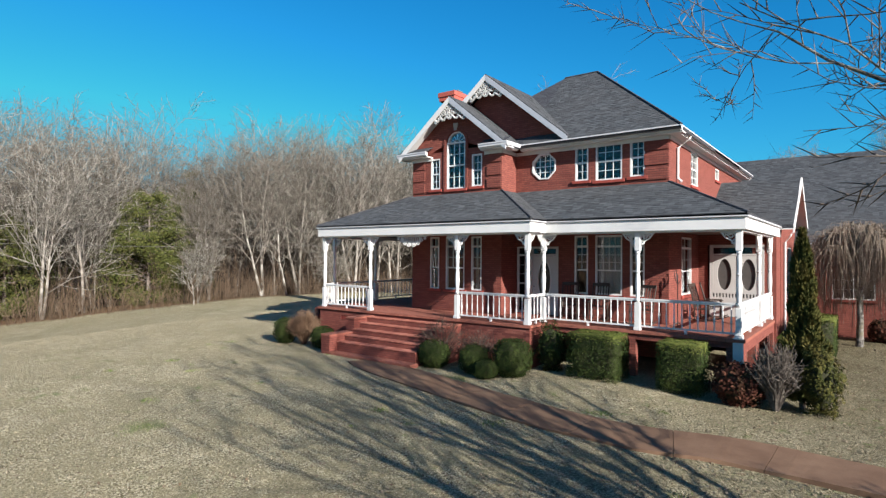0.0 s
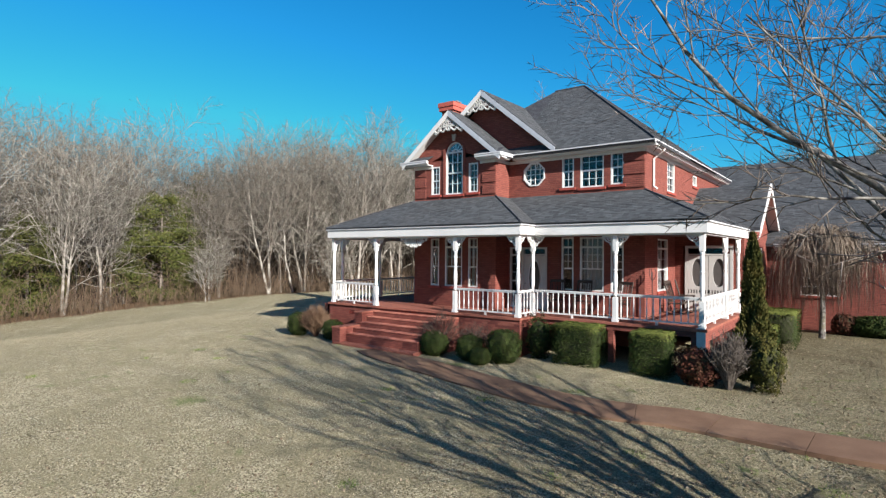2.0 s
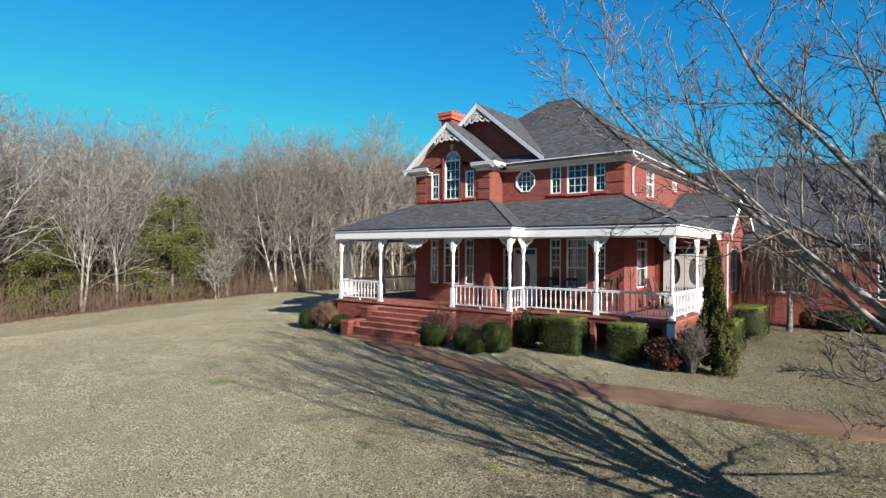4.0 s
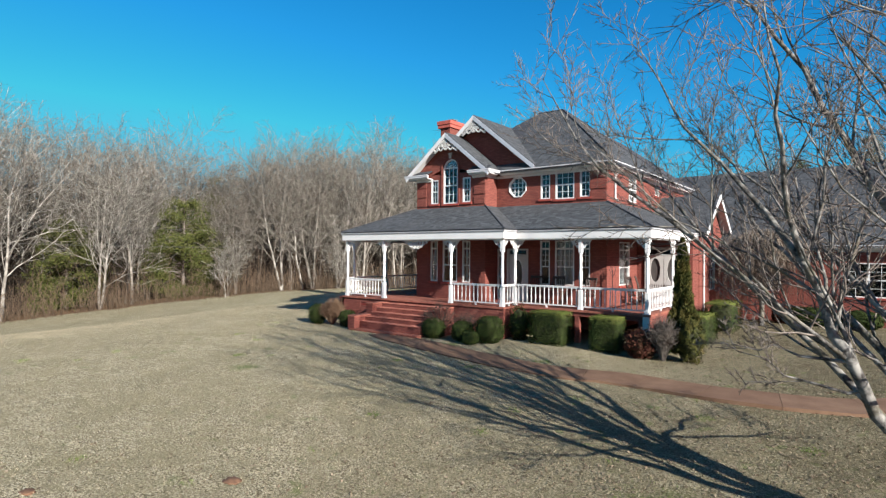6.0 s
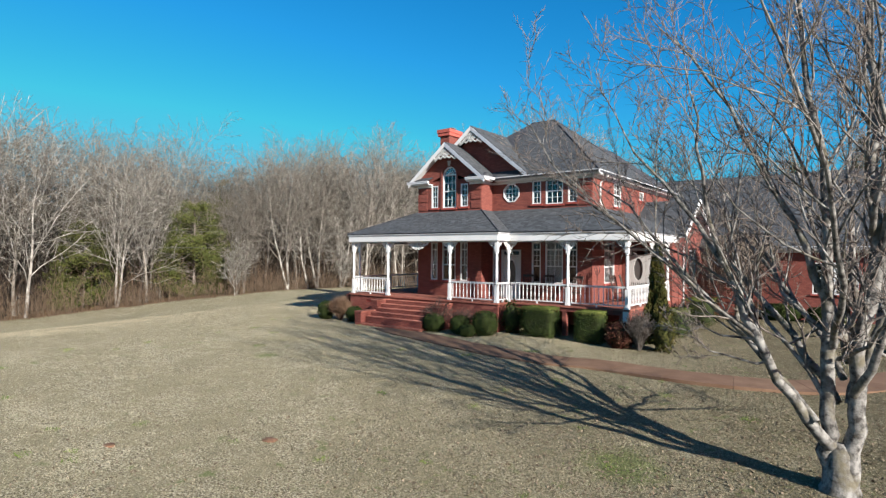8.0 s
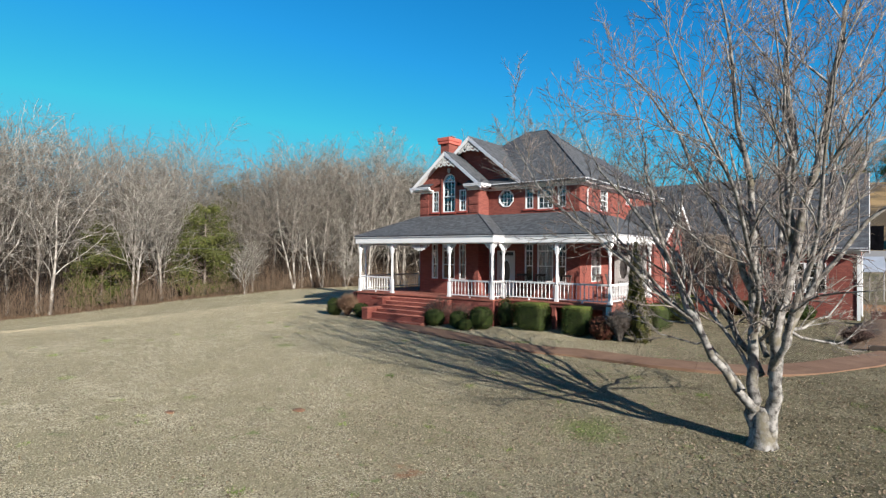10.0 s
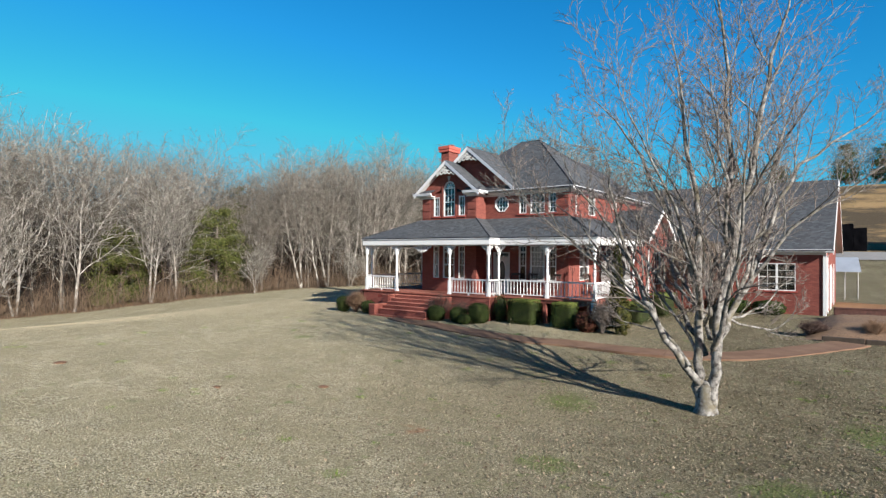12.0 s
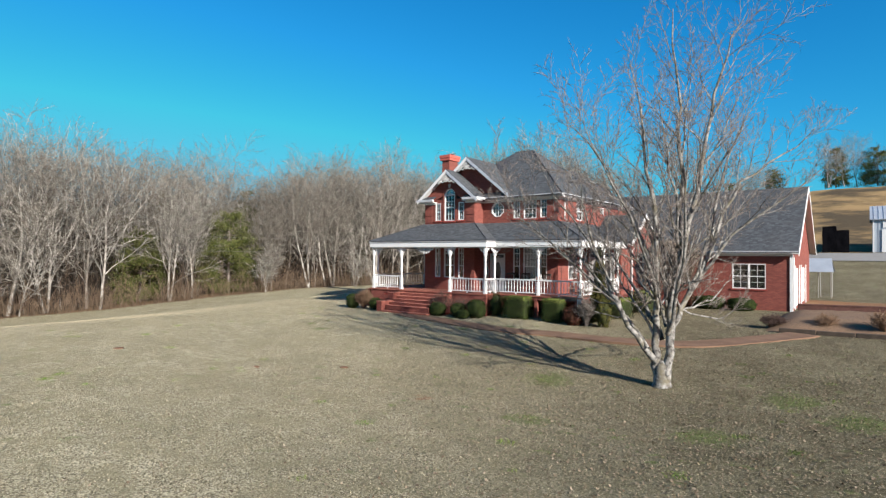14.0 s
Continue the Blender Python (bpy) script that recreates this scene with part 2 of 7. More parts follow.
CONCRETE.color(CONCRETE.mix(CONCRETE.math("MULTIPLY", CONCRETE.noise(40, 3), 0.4), _c, (0.084, 0.0521, 0.037)))
CONCRETE.bump(CONCRETE.noise(30, 4), 0.4, 0.01)
CONCRETE = CONCRETE.m


# ---- mesh helpers ----
def link(name, bm, material, parent=None, smooth=False, label=""):
    me = bpy.data.meshes.new(name)
    bm.normal_update()
    bm.to_mesh(me)
    bm.free()
    for mat in material if isinstance(material, (list, tuple)) else [material]:
        me.materials.append(mat)
    if smooth:
        me.shade_smooth()
    ob = new(name, me)
    ob.parent = parent
    return tagged(ob, label) if label else ob


def part(name, bm, material, parent, label="", smooth=False):
    return link(name, bm, material, parent, smooth, label)


def again(ob, m, parent=None):
    """The same mesh once more as an object of its own."""
    o = new(ob.name.split(".")[0], ob.data)
    o.parent = parent if parent is not None else ob.parent
    o.matrix_local = m
    return o


def thing(name, label, category, group="", kind="", at=(0, 0, 0)):
    e = new(name)
    e.location = at
    e.empty_display_size = 0.2
    return tagged(e, label, category, group, kind)


def box(bm, x0, x1, y0, y1, z0, z1, bevel=0.0):
    m = Matrix.Translation(((x0 + x1) / 2, (y0 + y1) / 2, (z0 + z1) / 2)) @ Matrix.Diagonal((abs(x1 - x0), abs(y1 - y0), abs(z1 - z0), 1))
    r = bmesh.ops.create_cube(bm, size=1, matrix=m)
    if bevel:
        es = list({e for v in r["verts"] for e in v.link_edges})
        bmesh.ops.bevel(bm, geom=es, offset=bevel, segments=1, affect="EDGES")
    return bm


def boxes(*dims, bevel=0.0):
    bm = bmesh.new()
    for d in dims:
        box(bm, *d, bevel=bevel)
    return bm


def prism(bm, outline, a, b):
    """A solid between the outlines a(p) and b(p)."""
    lo = [bm.verts.new(a(p)) for p in outline]
    hi = [bm.verts.new(b(p)) for p in outline]
    n = len(outline)
    bm.faces.new(lo[::-1])
    bm.faces.new(hi)
    for i in range(n):
        bm.faces.new((lo[i], lo[(i + 1) % n], hi[(i + 1) % n], hi[i]))
    return bm


def lathe(bm, profile, sides=10, centre=(0, 0)):
    rings = []
    for r, z in profile:
        rings.append([bm.verts.new((centre[0] + r * math.cos(2 * math.pi * k / sides), centre[1] + r * math.sin(2 * math.pi * k / sides), z)) for k in range(sides)])
    for a, b in zip(rings, rings[1:]):
        for k in range(sides):
            bm.faces.new((a[k], a[(k + 1) % sides], b[(k + 1) % sides], b[k]))
    bm.faces.new(rings[0][::-1])
    bm.faces.new(rings[-1])
    return bm


def tube(bm, pts, r, sides=6, r_end=None):
    pts = [Vector(p) for p in pts]
    r_end = r if r_end is None else r_end
    rings = []
    for i, p in enumerate(pts):
        d = (pts[min(i + 1, len(pts) - 1)] - pts[max(i - 1, 0)]).normalized()
        u = d.orthogonal().normalized() if abs(d.z) > 0.9 else d.cross(Vector((0, 0, 1))).normalized()
        w = d.cross(u)
        rr = r + (r_end - r) * i / max(1, len(pts) - 1)
        rings.append([bm.verts.new(p + rr * (math.cos(2 * math.pi * k / sides) * u + math.sin(2 * math.pi * k / sides) * w)) for k in range(sides)])
    for a, b in zip(rings, rings[1:]):
        for k in range(sides):
            bm.faces.new((a[k], a[(k + 1) % sides], b[(k + 1) % sides], b[k]))
    bm.faces.new(rings[0][::-1])
    bm.faces.new(rings[-1])
    return bm


def wall_mesh(u0, u1, z0, z1, holes, thick, to_world):
    """A wall with openings that go through it. to_world maps (u, depth, z)."""
    us = sorted({u0, u1, *[h[0] for h in holes], *[h[1] for h in holes]})
    zs = sorted({z0, z1, *[h[2] for h in holes], *[h[3] for h in holes]})
    us, zs = [u for u in us if u0 <= u <= u1], [z for z in zs if z0 <= z <= z1]
    bm = bmesh.new()
    vs = {}

    def v(i, d, k):
        if (i, d, k) not in vs:
            vs[i, d, k] = bm.verts.new(to_world(us[i], d * thick, zs[k]))
        return vs[i, d, k]

    def solid(i, k):
        if not (0 <= i < len(us) - 1 and 0 <= k < len(zs) - 1):
            return False
        cu, cz = (us[i] + us[i + 1]) / 2, (zs[k] + zs[k + 1]) / 2
        return not any(h[0] < cu < h[1] and h[2] < cz < h[3] for h in holes)

    for i in range(len(us) - 1):
        for k in range(len(zs) - 1):
            if not solid(i, k):
                continue
            bm.faces.new((v(i, 0, k), v(i + 1, 0, k), v(i + 1, 0, k + 1), v(i, 0, k + 1)))
            bm.faces.new((v(i, 1, k + 1), v(i + 1, 1, k + 1), v(i + 1, 1, k), v(i, 1, k)))
            if not solid(i - 1, k):
                bm.faces.new((v(i, 0, k), v(i, 0, k + 1), v(i, 1, k + 1), v(i, 1, k)))
            if not solid(i + 1, k):
                bm.faces.new((v(i + 1, 0, k + 1), v(i + 1, 0, k), v(i + 1, 1, k), v(i + 1, 1, k + 1)))
            if not solid(i, k - 1):
                bm.faces.new((v(i, 0, k), v(i, 1, k), v(i + 1, 1, k), v(i + 1, 0, k)))
            if not solid(i, k + 1):
                bm.faces.new((v(i, 0, k + 1), v(i + 1, 0, k + 1), v(i + 1, 1, k + 1), v(i, 1, k + 1)))
    bmesh.ops.recalc_face_normals(bm, faces=bm.faces)
    return bm


def front(y):
    """A wall that faces -y."""
    return lambda u, d, z: (u, y + d, z)


def right(x):
    """A wall that faces +x."""
    return lambda u, d, z: (x - d, u, z)


def wbox(bm, f, u0, u1, d0, d1, z0, z1, bevel=0.0):
    a, b = f(u0, d0, z0), f(u1, d1, z1)
    return box(bm, min(a[0], b[0]), max(a[0], b[0]), min(a[1], b[1]), max(a[1], b[1]), z0, z1, bevel)


# ---- ground ----
def smooth_step(a, b, x):
    t = min(1.0, max(0.0, (x - a) / (b - a)))
    return t * t * (3 - 2 * t)


def ground_z(x, y):
    """Height of the land."""
    z = -0.24 - 0.68 * math.exp(-((x - 10) ** 2 / 95.0 + (y + 12.5) ** 2 / 45.0))
    z += 0.20 * smooth_step(2, 14, y) * smooth_step(-12, 4, x)
    edge = np.interp(y, (-40, -16, -9, -6, 1, 7.5, 12, 40), (-2.2, -1.4, -1.25, -1.1, -0.74, -0.5, -0.35, -0.6))
    z += (edge + 0.24) * smooth_step(-12, -28, x)
    z -= 0.11 * max(0.0, -29.0 - x) ** 2 / (max(0.0, -29.0 - x) + 12)
    z -= 0.05 * max(0.0, y - 22) * smooth_step(-8, -22, x) * smooth_step(90, 40, y)
    # the far hay field climbs behind the house
    z += 15.5 * smooth_step(58, 128, y) * smooth_step(-45, 10, x)
    z += 4.0 * smooth_step(30, 60, y) * smooth_step(-30, 15, x)
    # rising ground behind the woods
    z += 14.0 * smooth_step(-56, -120, x) + 11.0 * smooth_step(60, 120, y) * smooth_step(-12, -40, x)
    z += 0.05 * noise.noise(Vector((x * 0.25, y * 0.25, 0))) + 0.025 * noise.noise(Vector((x * 0.9, y * 0.9, 3)))
    return z


def spread(lo, hi, n, near0, near1, far):
    """Steps that are fine in the middle and wide towards the horizon."""
    mid = list(np.linspace(near0, near1, n))
    out, s = [], mid[1] - mid[0]
    while near1 < hi:
        s *= 1.22
        near1 += s
        out.append(near1)
    left, s = [], mid[1] - mid[0]
    while near0 > lo:
        s *= 1.22
        near0 -= s
        left.append(near0)
    return left[::-1] + mid + out


PATH_LINE = [(-4.55, -2.15), (-3.2, -2.75), (-1.4, -3.2), (0.6, -3.65), (2.6, -4.05), (4.4, -4.1), (6.0, -3.75), (7.3, -3.75), (8.9, -3.85), (10.6, -3.65), (12.2, -3.0), (13.5, -1.6), (14.6, 0.6), (15.6, 2.9)]


GREEN = [(9.4, -10.4, 1.0), (11.15, -15.2, 0.7), (17.8, -11.2, 0.9), (-3.35, -9.6, 0.5), (15.0, -14.0, 0.8), (16.3, -9.7, 0.9), (-1.0, -2.6, 0.6), (19.5, -15.0, 1.2), (21.0, -8.0, 1.2)]


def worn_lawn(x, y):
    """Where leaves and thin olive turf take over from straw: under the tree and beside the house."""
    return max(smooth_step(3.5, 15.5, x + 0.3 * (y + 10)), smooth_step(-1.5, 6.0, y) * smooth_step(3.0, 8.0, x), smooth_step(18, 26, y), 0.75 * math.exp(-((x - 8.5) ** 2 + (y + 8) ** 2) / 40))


def build_ground():
    xs = spread(-900, 900, 150, -40, 26, 0)
    ys = spread(-900, 900, 130, -32, 26, 0)
    bm = bmesh.new()
    lit = bm.verts.layers.float.new("litter")
    hay = bm.verts.layers.float.new("hay")
    dirt = bm.verts.layers.float.new("dirt")
    green = bm.verts.layers.float.new("green")
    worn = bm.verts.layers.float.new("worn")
    grid = []
    for x in xs:
        col = []
        for y in ys:
            v = bm.verts.new((x, y, ground_z(x, y)))
            v[lit] = max(smooth_step(-30.0, -33.0, x + 0.02 * y), smooth_step(24, 34, y) * smooth_step(-4, -16, x))
            v[hay] = smooth_step(52, 60, y) * smooth_step(-40, -5, x)
            v[dirt] = smooth_step(15.2, 17.2, x + 0.15 * (y - 8)) * smooth_step(4.6, 6.2, y) * smooth_step(27, 23, y) * smooth_step(40, 30, x)
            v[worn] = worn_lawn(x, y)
            v[green] = max(math.exp(-((x - a) ** 2 + (y - b) ** 2) / (r * r)) for a, b, r in GREEN)
            col.append(v)
        grid.append(col)
    for a, b in zip(grid, grid[1:]):
        for k in range(len(a) - 1):
            bm.faces.new((a[k], b[k], b[k + 1], a[k + 1]))
    ob = link("ground", bm, LAWN, smooth=True)
    return tagged(ob, "dormant tan lawn with green patches, woods floor and hay hill", "ground", kind="structure")


build_ground()

def roof_part(name, parent, corners, t=0.12):
    bm = roof_slab(bmesh.new(), corners, t)
    bmesh.ops.recalc_face_normals(bm, faces=bm.faces)
    return part(name, bm, SHINGLE, parent)


def cap_part(name, parent, a, b, r=0.05):
    return part(name, tube(bmesh.new(), [Vector(a), Vector(b)], r, 6), SHINGLE, parent)


# ---- house: walls ----
DECK, BEAM = 1.05, 3.79
BX0, BX1, BY = -6.11, -2.03, 1.815       # the projecting bay
MX1, MY = 3.32, 2.80                     # the main block's right corner
EAVE = 7.03
house = thing("house", "two-storey red brick farmhouse with white trim and dark shingles", "house")

GF_BAY = [(-5.22, -4.78), (-4.47, -3.61), (-3.31, -2.86)]
GF_MAIN = [(0.25, 0.73), (0.98, 1.88), (2.13, 2.59)]
WIN_Z = (1.86, 3.81)
UP_BAY = [(-5.21, -4.76, 5.63, 6.80), (-4.45, -3.60, 5.60, 7.74), (-3.31, -2.86, 5.63, 6.80)]
UP_MAIN = [(0.26, 0.73, 5.66, 6.87), (0.98, 1.87, 5.62, 6.87), (2.12, 2.59, 5.66, 6.87)]
DOOR_X = (-1.45, -0.34)

WALLS = [
    ("wall", BX0, BX1, 0.0, 5.6, [(a, b, *WIN_Z) for a, b in GF_BAY], front(BY)),
    ("wall", BX0, BX1, 5.0 + 0.6, 7.03, [(a, b, c, d) for a, b, c, d in UP_BAY], front(BY)),
    ("wall", BX1, MX1, 0.0, 5.6, [(a, b, *WIN_Z) for a, b in GF_MAIN] + [(-1.97, -1.60, DECK + 0.05, 3.45), (*DOOR_X, DECK, 3.45)], front(MY)),
    ("wall", BX1, MX1, 5.6, 7.03, [(-1.34, -0.46, 5.83, 6.71)] + UP_MAIN, front(MY)),
    ("wall", BY + 0.25, MY, 0.0, 7.03, [], right(BX1)),
    ("wall", MY + 0.25, 15.0, 0.0, 7.03, [(4.25, 5.55, 1.86, 3.77), (5.45, 6.45, 5.6, 6.75), (9.3, 10.0, 6.2, 6.66)], right(MX1)),
]
for name, u0, u1, z0, z1, holes, f in WALLS:
    part(name, wall_mesh(u0, u1, z0, z1, holes, 0.25, f), BRICK, house)
bm = bmesh.new()
box(bm, BX0, BX0 + 0.25, BY + 0.25, 12.0, 0, 7.03)
part("wall", bm, BRICK, house)
bm = bmesh.new()
box(bm, BX0 + 0.25, MX1 - 0.25, 14.75, 15.0, 0, 7.03)
part("wall", bm, BRICK, house)
# unseen floors and partitions are added in a dark tone to close the inside
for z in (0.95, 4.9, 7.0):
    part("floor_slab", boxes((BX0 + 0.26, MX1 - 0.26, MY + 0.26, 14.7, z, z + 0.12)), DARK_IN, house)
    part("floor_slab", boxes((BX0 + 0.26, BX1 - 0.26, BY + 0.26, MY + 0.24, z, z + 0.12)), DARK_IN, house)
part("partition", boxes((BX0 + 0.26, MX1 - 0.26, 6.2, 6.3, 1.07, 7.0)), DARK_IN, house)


def gable_wall(x0, x1, apex_x, apex_z, y, z0):
    """A triangle of brick under a gable."""
    bm = bmesh.new()
    prism(bm, [(x0, z0), (x1, z0), (apex_x, apex_z)], lambda p: (p[0], y, p[1]), lambda p: (p[0], y + 0.25, p[1]))
    bmesh.ops.recalc_face_normals(bm, faces=bm.faces)
    return bm


SL = 0.815
G1X, G1Z, G1Y = -4.05, 8.97, 1.40        # front gable: ridge x, height, rake y
G2X, G2Z, G2Y = -3.12, 9.86, 2.38        # gable behind it


def roof_slab(bm, corners, t=0.12):
    """A roof plane with thickness; corners in order, seen from above counter-clockwise."""
    lo = [bm.verts.new((x, y, z - t)) for x, y, z in corners]
    hi = [bm.verts.new(c) for c in corners]
    n = len(corners)
    bm.faces.new(hi)
    bm.faces.new(lo[::-1])
    for i in range(n):
        bm.faces.new((lo[i], lo[(i + 1) % n], hi[(i + 1) % n], hi[i]))
    return bm


# gable wall of the bay, with the arched window's head left open
def arch_gable():
    bm = bmesh.new()
    x0, x1, z0 = BX0, BX1, 7.03
    top = lambda x: G1Z - 0.16 - SL * abs(x - G1X)
    cx, r, zc = -4.025, 0.425, 7.315
    n = 12
    us = [x0, -5.2] + [cx - r * math.cos(math.pi * k / n) for k in range(n + 1)] + [-2.9, x1]
    us = sorted(set(us + [G1X]))
    cols = []
    for u in us:
        base = z0
        if abs(u - cx) <= r + 1e-6:
            base = max(z0, zc + math.sqrt(max(0, r * r - (u - cx) ** 2)))
        cols.append([bm.verts.new((u, y, z)) for y in (BY, BY + 0.25) for z in (base, max(base + 0.01, top(u)))])
    for a, b in zip(cols, cols[1:]):
        bm.faces.new((a[0], b[0], b[1], a[1]))
        bm.faces.new((a[3], b[3], b[2], a[2]))
        bm.faces.new((a[0], a[2], b[2], b[0]))
    return bm


part("gable_wall", arch_gable(), BRICK, house)
part("gable_wall", gable_wall(-6.3, 0.1, G2X, G2Z - 0.3, MY, 7.03), BRICK, house)

# ---- house: roofs ----
HX0, HX1, HY0, HY1 = -6.55, 3.78, 2.35, 11.75
RZ, RY, RX0, RX1 = 10.70, 7.05, -2.10, -0.67
roof_part("roof", house, [(HX0, HY0, EAVE), (HX1, HY0, EAVE), (RX1, RY, RZ), (RX0, RY, RZ)])
roof_part("roof", house, [(HX1, HY0, EAVE), (HX1, HY1, EAVE), (RX1, RY, RZ)])
roof_part("roof", house, [(HX1, HY1, EAVE), (HX0, HY1, EAVE), (RX0, RY, RZ), (RX1, RY, RZ)])
roof_part("roof", house, [(HX0, HY1, EAVE), (HX0, HY0, EAVE), (RX0, RY, RZ)])
for a, b in (((HX1, HY0, EAVE), (RX1, RY, RZ)), ((RX0, RY, RZ), (RX1, RY, RZ)), ((HX1, HY1, EAVE), (RX1, RY, RZ))):
    cap_part("ridge_cap", house, a, b)
# rear block's roof, same eave line
bx, bw = 0.65, 3.13
bz = EAVE + SL * bw
roof_part("roof", house, [(HX1, 7.0, EAVE), (HX1, 15.4, EAVE), (bx, 12.3, bz), (bx, 7.0, bz)], 0.11)
roof_part("roof", house, [(HX1, 15.4, EAVE), (bx - bw, 15.4, EAVE), (bx, 12.3, bz)])
roof_part("roof", house, [(bx - bw, 15.4, EAVE), (bx - bw, 7.0, EAVE), (bx, 7.0, bz), (bx, 12.3, bz)])


def gable_roof(gx, gz, y0, y1, half_l, half_r):
    roof_part("roof", house, [(gx, y0, gz), (gx, y1, gz), (gx - half_l, y1, gz - SL * half_l), (gx - half_l, y0, gz - SL * half_l)])
    roof_part("roof", house, [(gx + half_r, y0, gz - SL * half_r), (gx + half_r, y1, gz - SL * half_r), (gx, y1, gz), (gx, y0, gz)])


gable_roof(G1X, G1Z, G1Y, 4.8, 2.42, 2.42)
gable_roof(G2X, G2Z, G2Y, 6.2, 3.30, 3.28)


def rake_board(gx, gz, y, half, side, w=0.22):
    """The board under a gable's edge."""
    bm = bmesh.new()
    s = SL
    o = [(gx, gz - 0.03), (gx + side * half, gz - 0.03 - s * half), (gx + side * half, gz - 0.03 - s * half - w), (gx, gz - w - 0.03)]
    prism(bm, o, lambda p: (p[0], y - 0.03, p[1]), lambda p: (p[0], y + 0.02, p[1]))
    bmesh.ops.recalc_face_normals(bm, faces=bm.faces)
    return bm


def rake_soffit(gx, gz, y0, y1, half, side):
    bm = bmesh.new()
    z = lambda x: gz - 0.14 - SL * abs(x - gx)
    roof_slab(bm, [(gx, y0, z(gx)), (gx + side * half, y0, z(gx + side * half)), (gx + side * half, y1, z(gx + side * half)), (gx, y1, z(gx))], 0.02)
    bmesh.ops.recalc_face_normals(bm, faces=bm.faces)
    return bm


for gx, gz, y, wy, hl, hr in ((G1X, G1Z, G1Y, BY, 2.42, 2.42), (G2X, G2Z, G2Y, MY, 3.30, 3.28)):
    for side, half in ((-1, hl), (1, hr)):
        # left-hand boards are white, right-hand ones blue-grey
        part("rake_board", rake_board(gx, gz, y, half, side), WHITE if side < 0 else RAKE, house)
        part("soffit", rake_soffit(gx, gz, y + 0.02, wy, half, side), WHITE, house)


def scroll(bm, cx, cz, y, r, turns=1.4, start=0.0, tr=0.022, flip=1):
    """A sawn scroll, lying in the plane of y."""
    pts = []
    n = 14
    for k in range(n + 1):
        a = start + flip * turns * 2 * math.pi * k / n
        rr = r * (1 - 0.75 * k / n)
        pts.append((cx + rr * math.cos(a), y, cz + rr * math.sin(a)))
    return tube(bm, pts, tr, 5)


def gable_ornament(gx, gz, y):
    """Scrollwork in the gable's peak."""
    bm = bmesh.new()
    for side in (-1, 1):
        for k, (dx, dz, r) in enumerate(((0.11, 0.34, 0.11), (0.28, 0.52, 0.11), (0.46, 0.67, 0.10), (0.12, 0.56, 0.09), (0.64, 0.80, 0.07))):
            scroll(bm, gx + side * dx, gz - dz - 0.08, y, r, 1.5, math.pi * 0.5, 0.027, side)
        tube(bm, [(gx + side * d, y, gz - 0.78 - 0.045 * math.cos(d * 22) - 0.10 * d) for d in np.linspace(0.02, 0.74, 16)], 0.042, 5)
    tube(bm, [(gx, y, gz - 0.2), (gx, y, gz - 0.85)], 0.022, 6)
    return bm


part("gable_ornament", gable_ornament(G1X, G1Z, G1Y + 0.03), WHITE_DIRTY, house, "white sawn scrollwork in the gable peak")
part("gable_ornament", gable_ornament(G2X, G2Z, G2Y + 0.03), WHITE_DIRTY, house, "white sawn scrollwork in the gable peak")


def cornice(u0, u1, f, w0, w1, z=EAVE, out=0.42, s0=None):
    """Boxed eave: gutter, fascia, soffit and frieze."""
    bm = bmesh.new()
    gb = bmesh.new()
    wbox(gb, f, u0, u1, -out - 0.03, -out + 0.03, z - 0.11, z + 0.0)
    wbox(gb, f, u0, u1, -out - 0.05, -out - 0.03, z - 0.03, z + 0.010)
    part("gutter", gb, GUTTER, house)
    wbox(bm, f, u0, u1, -out + 0.03, -out + 0.09, z - 0.15, z - 0.004)
    wbox(bm, f, u0 if s0 is None else s0, u1, -out + 0.09, 0.02, z - 0.19, z - 0.15)
    wbox(bm, f, w0, w1, -0.05, -0.003, z - 0.30, z - 0.19)
    return bm


part("cornice", cornice(-1.66, MX1 + 0.47, front(MY), BX1, MX1), WHITE, house)
part("cornice", cornice(MY - 0.325, 15.4, right(MX1), MY, 15.0, s0=MY + 0.021), WHITE, house)
part("cornice", cornice(BX0 - 0.45, -5.12, front(BY), BX0, -5.12), WHITE, house)
part("cornice", cornice(-2.74, BX1 + 0.47, front(BY), -2.74, BX1), WHITE, house)
part("cornice", cornice(BY - 0.325, MY - 0.475, right(BX1), BY, MY - 0.1, s0=BY + 0.021), WHITE, house)
part("cornice", cornice(BY - 0.325, 11.7, lambda u, d, z: (BX0 + d, u, z), BY, 11.5, s0=BY + 0.021), WHITE, house)
# little roofs on the cornice returns
for a, b in ((BX0 - 0.45, -5.12), (-2.74, BX1 + 0.38)):
    bm = bmesh.new()
    roof_slab(bm, [(a, BY - 0.44, EAVE + 0.02), (b, BY - 0.44, EAVE + 0.02), (b, BY, EAVE + 0.24), (a, BY, EAVE + 0.24)], 0.03)
    part("return_roof", bm, SHINGLE, house)

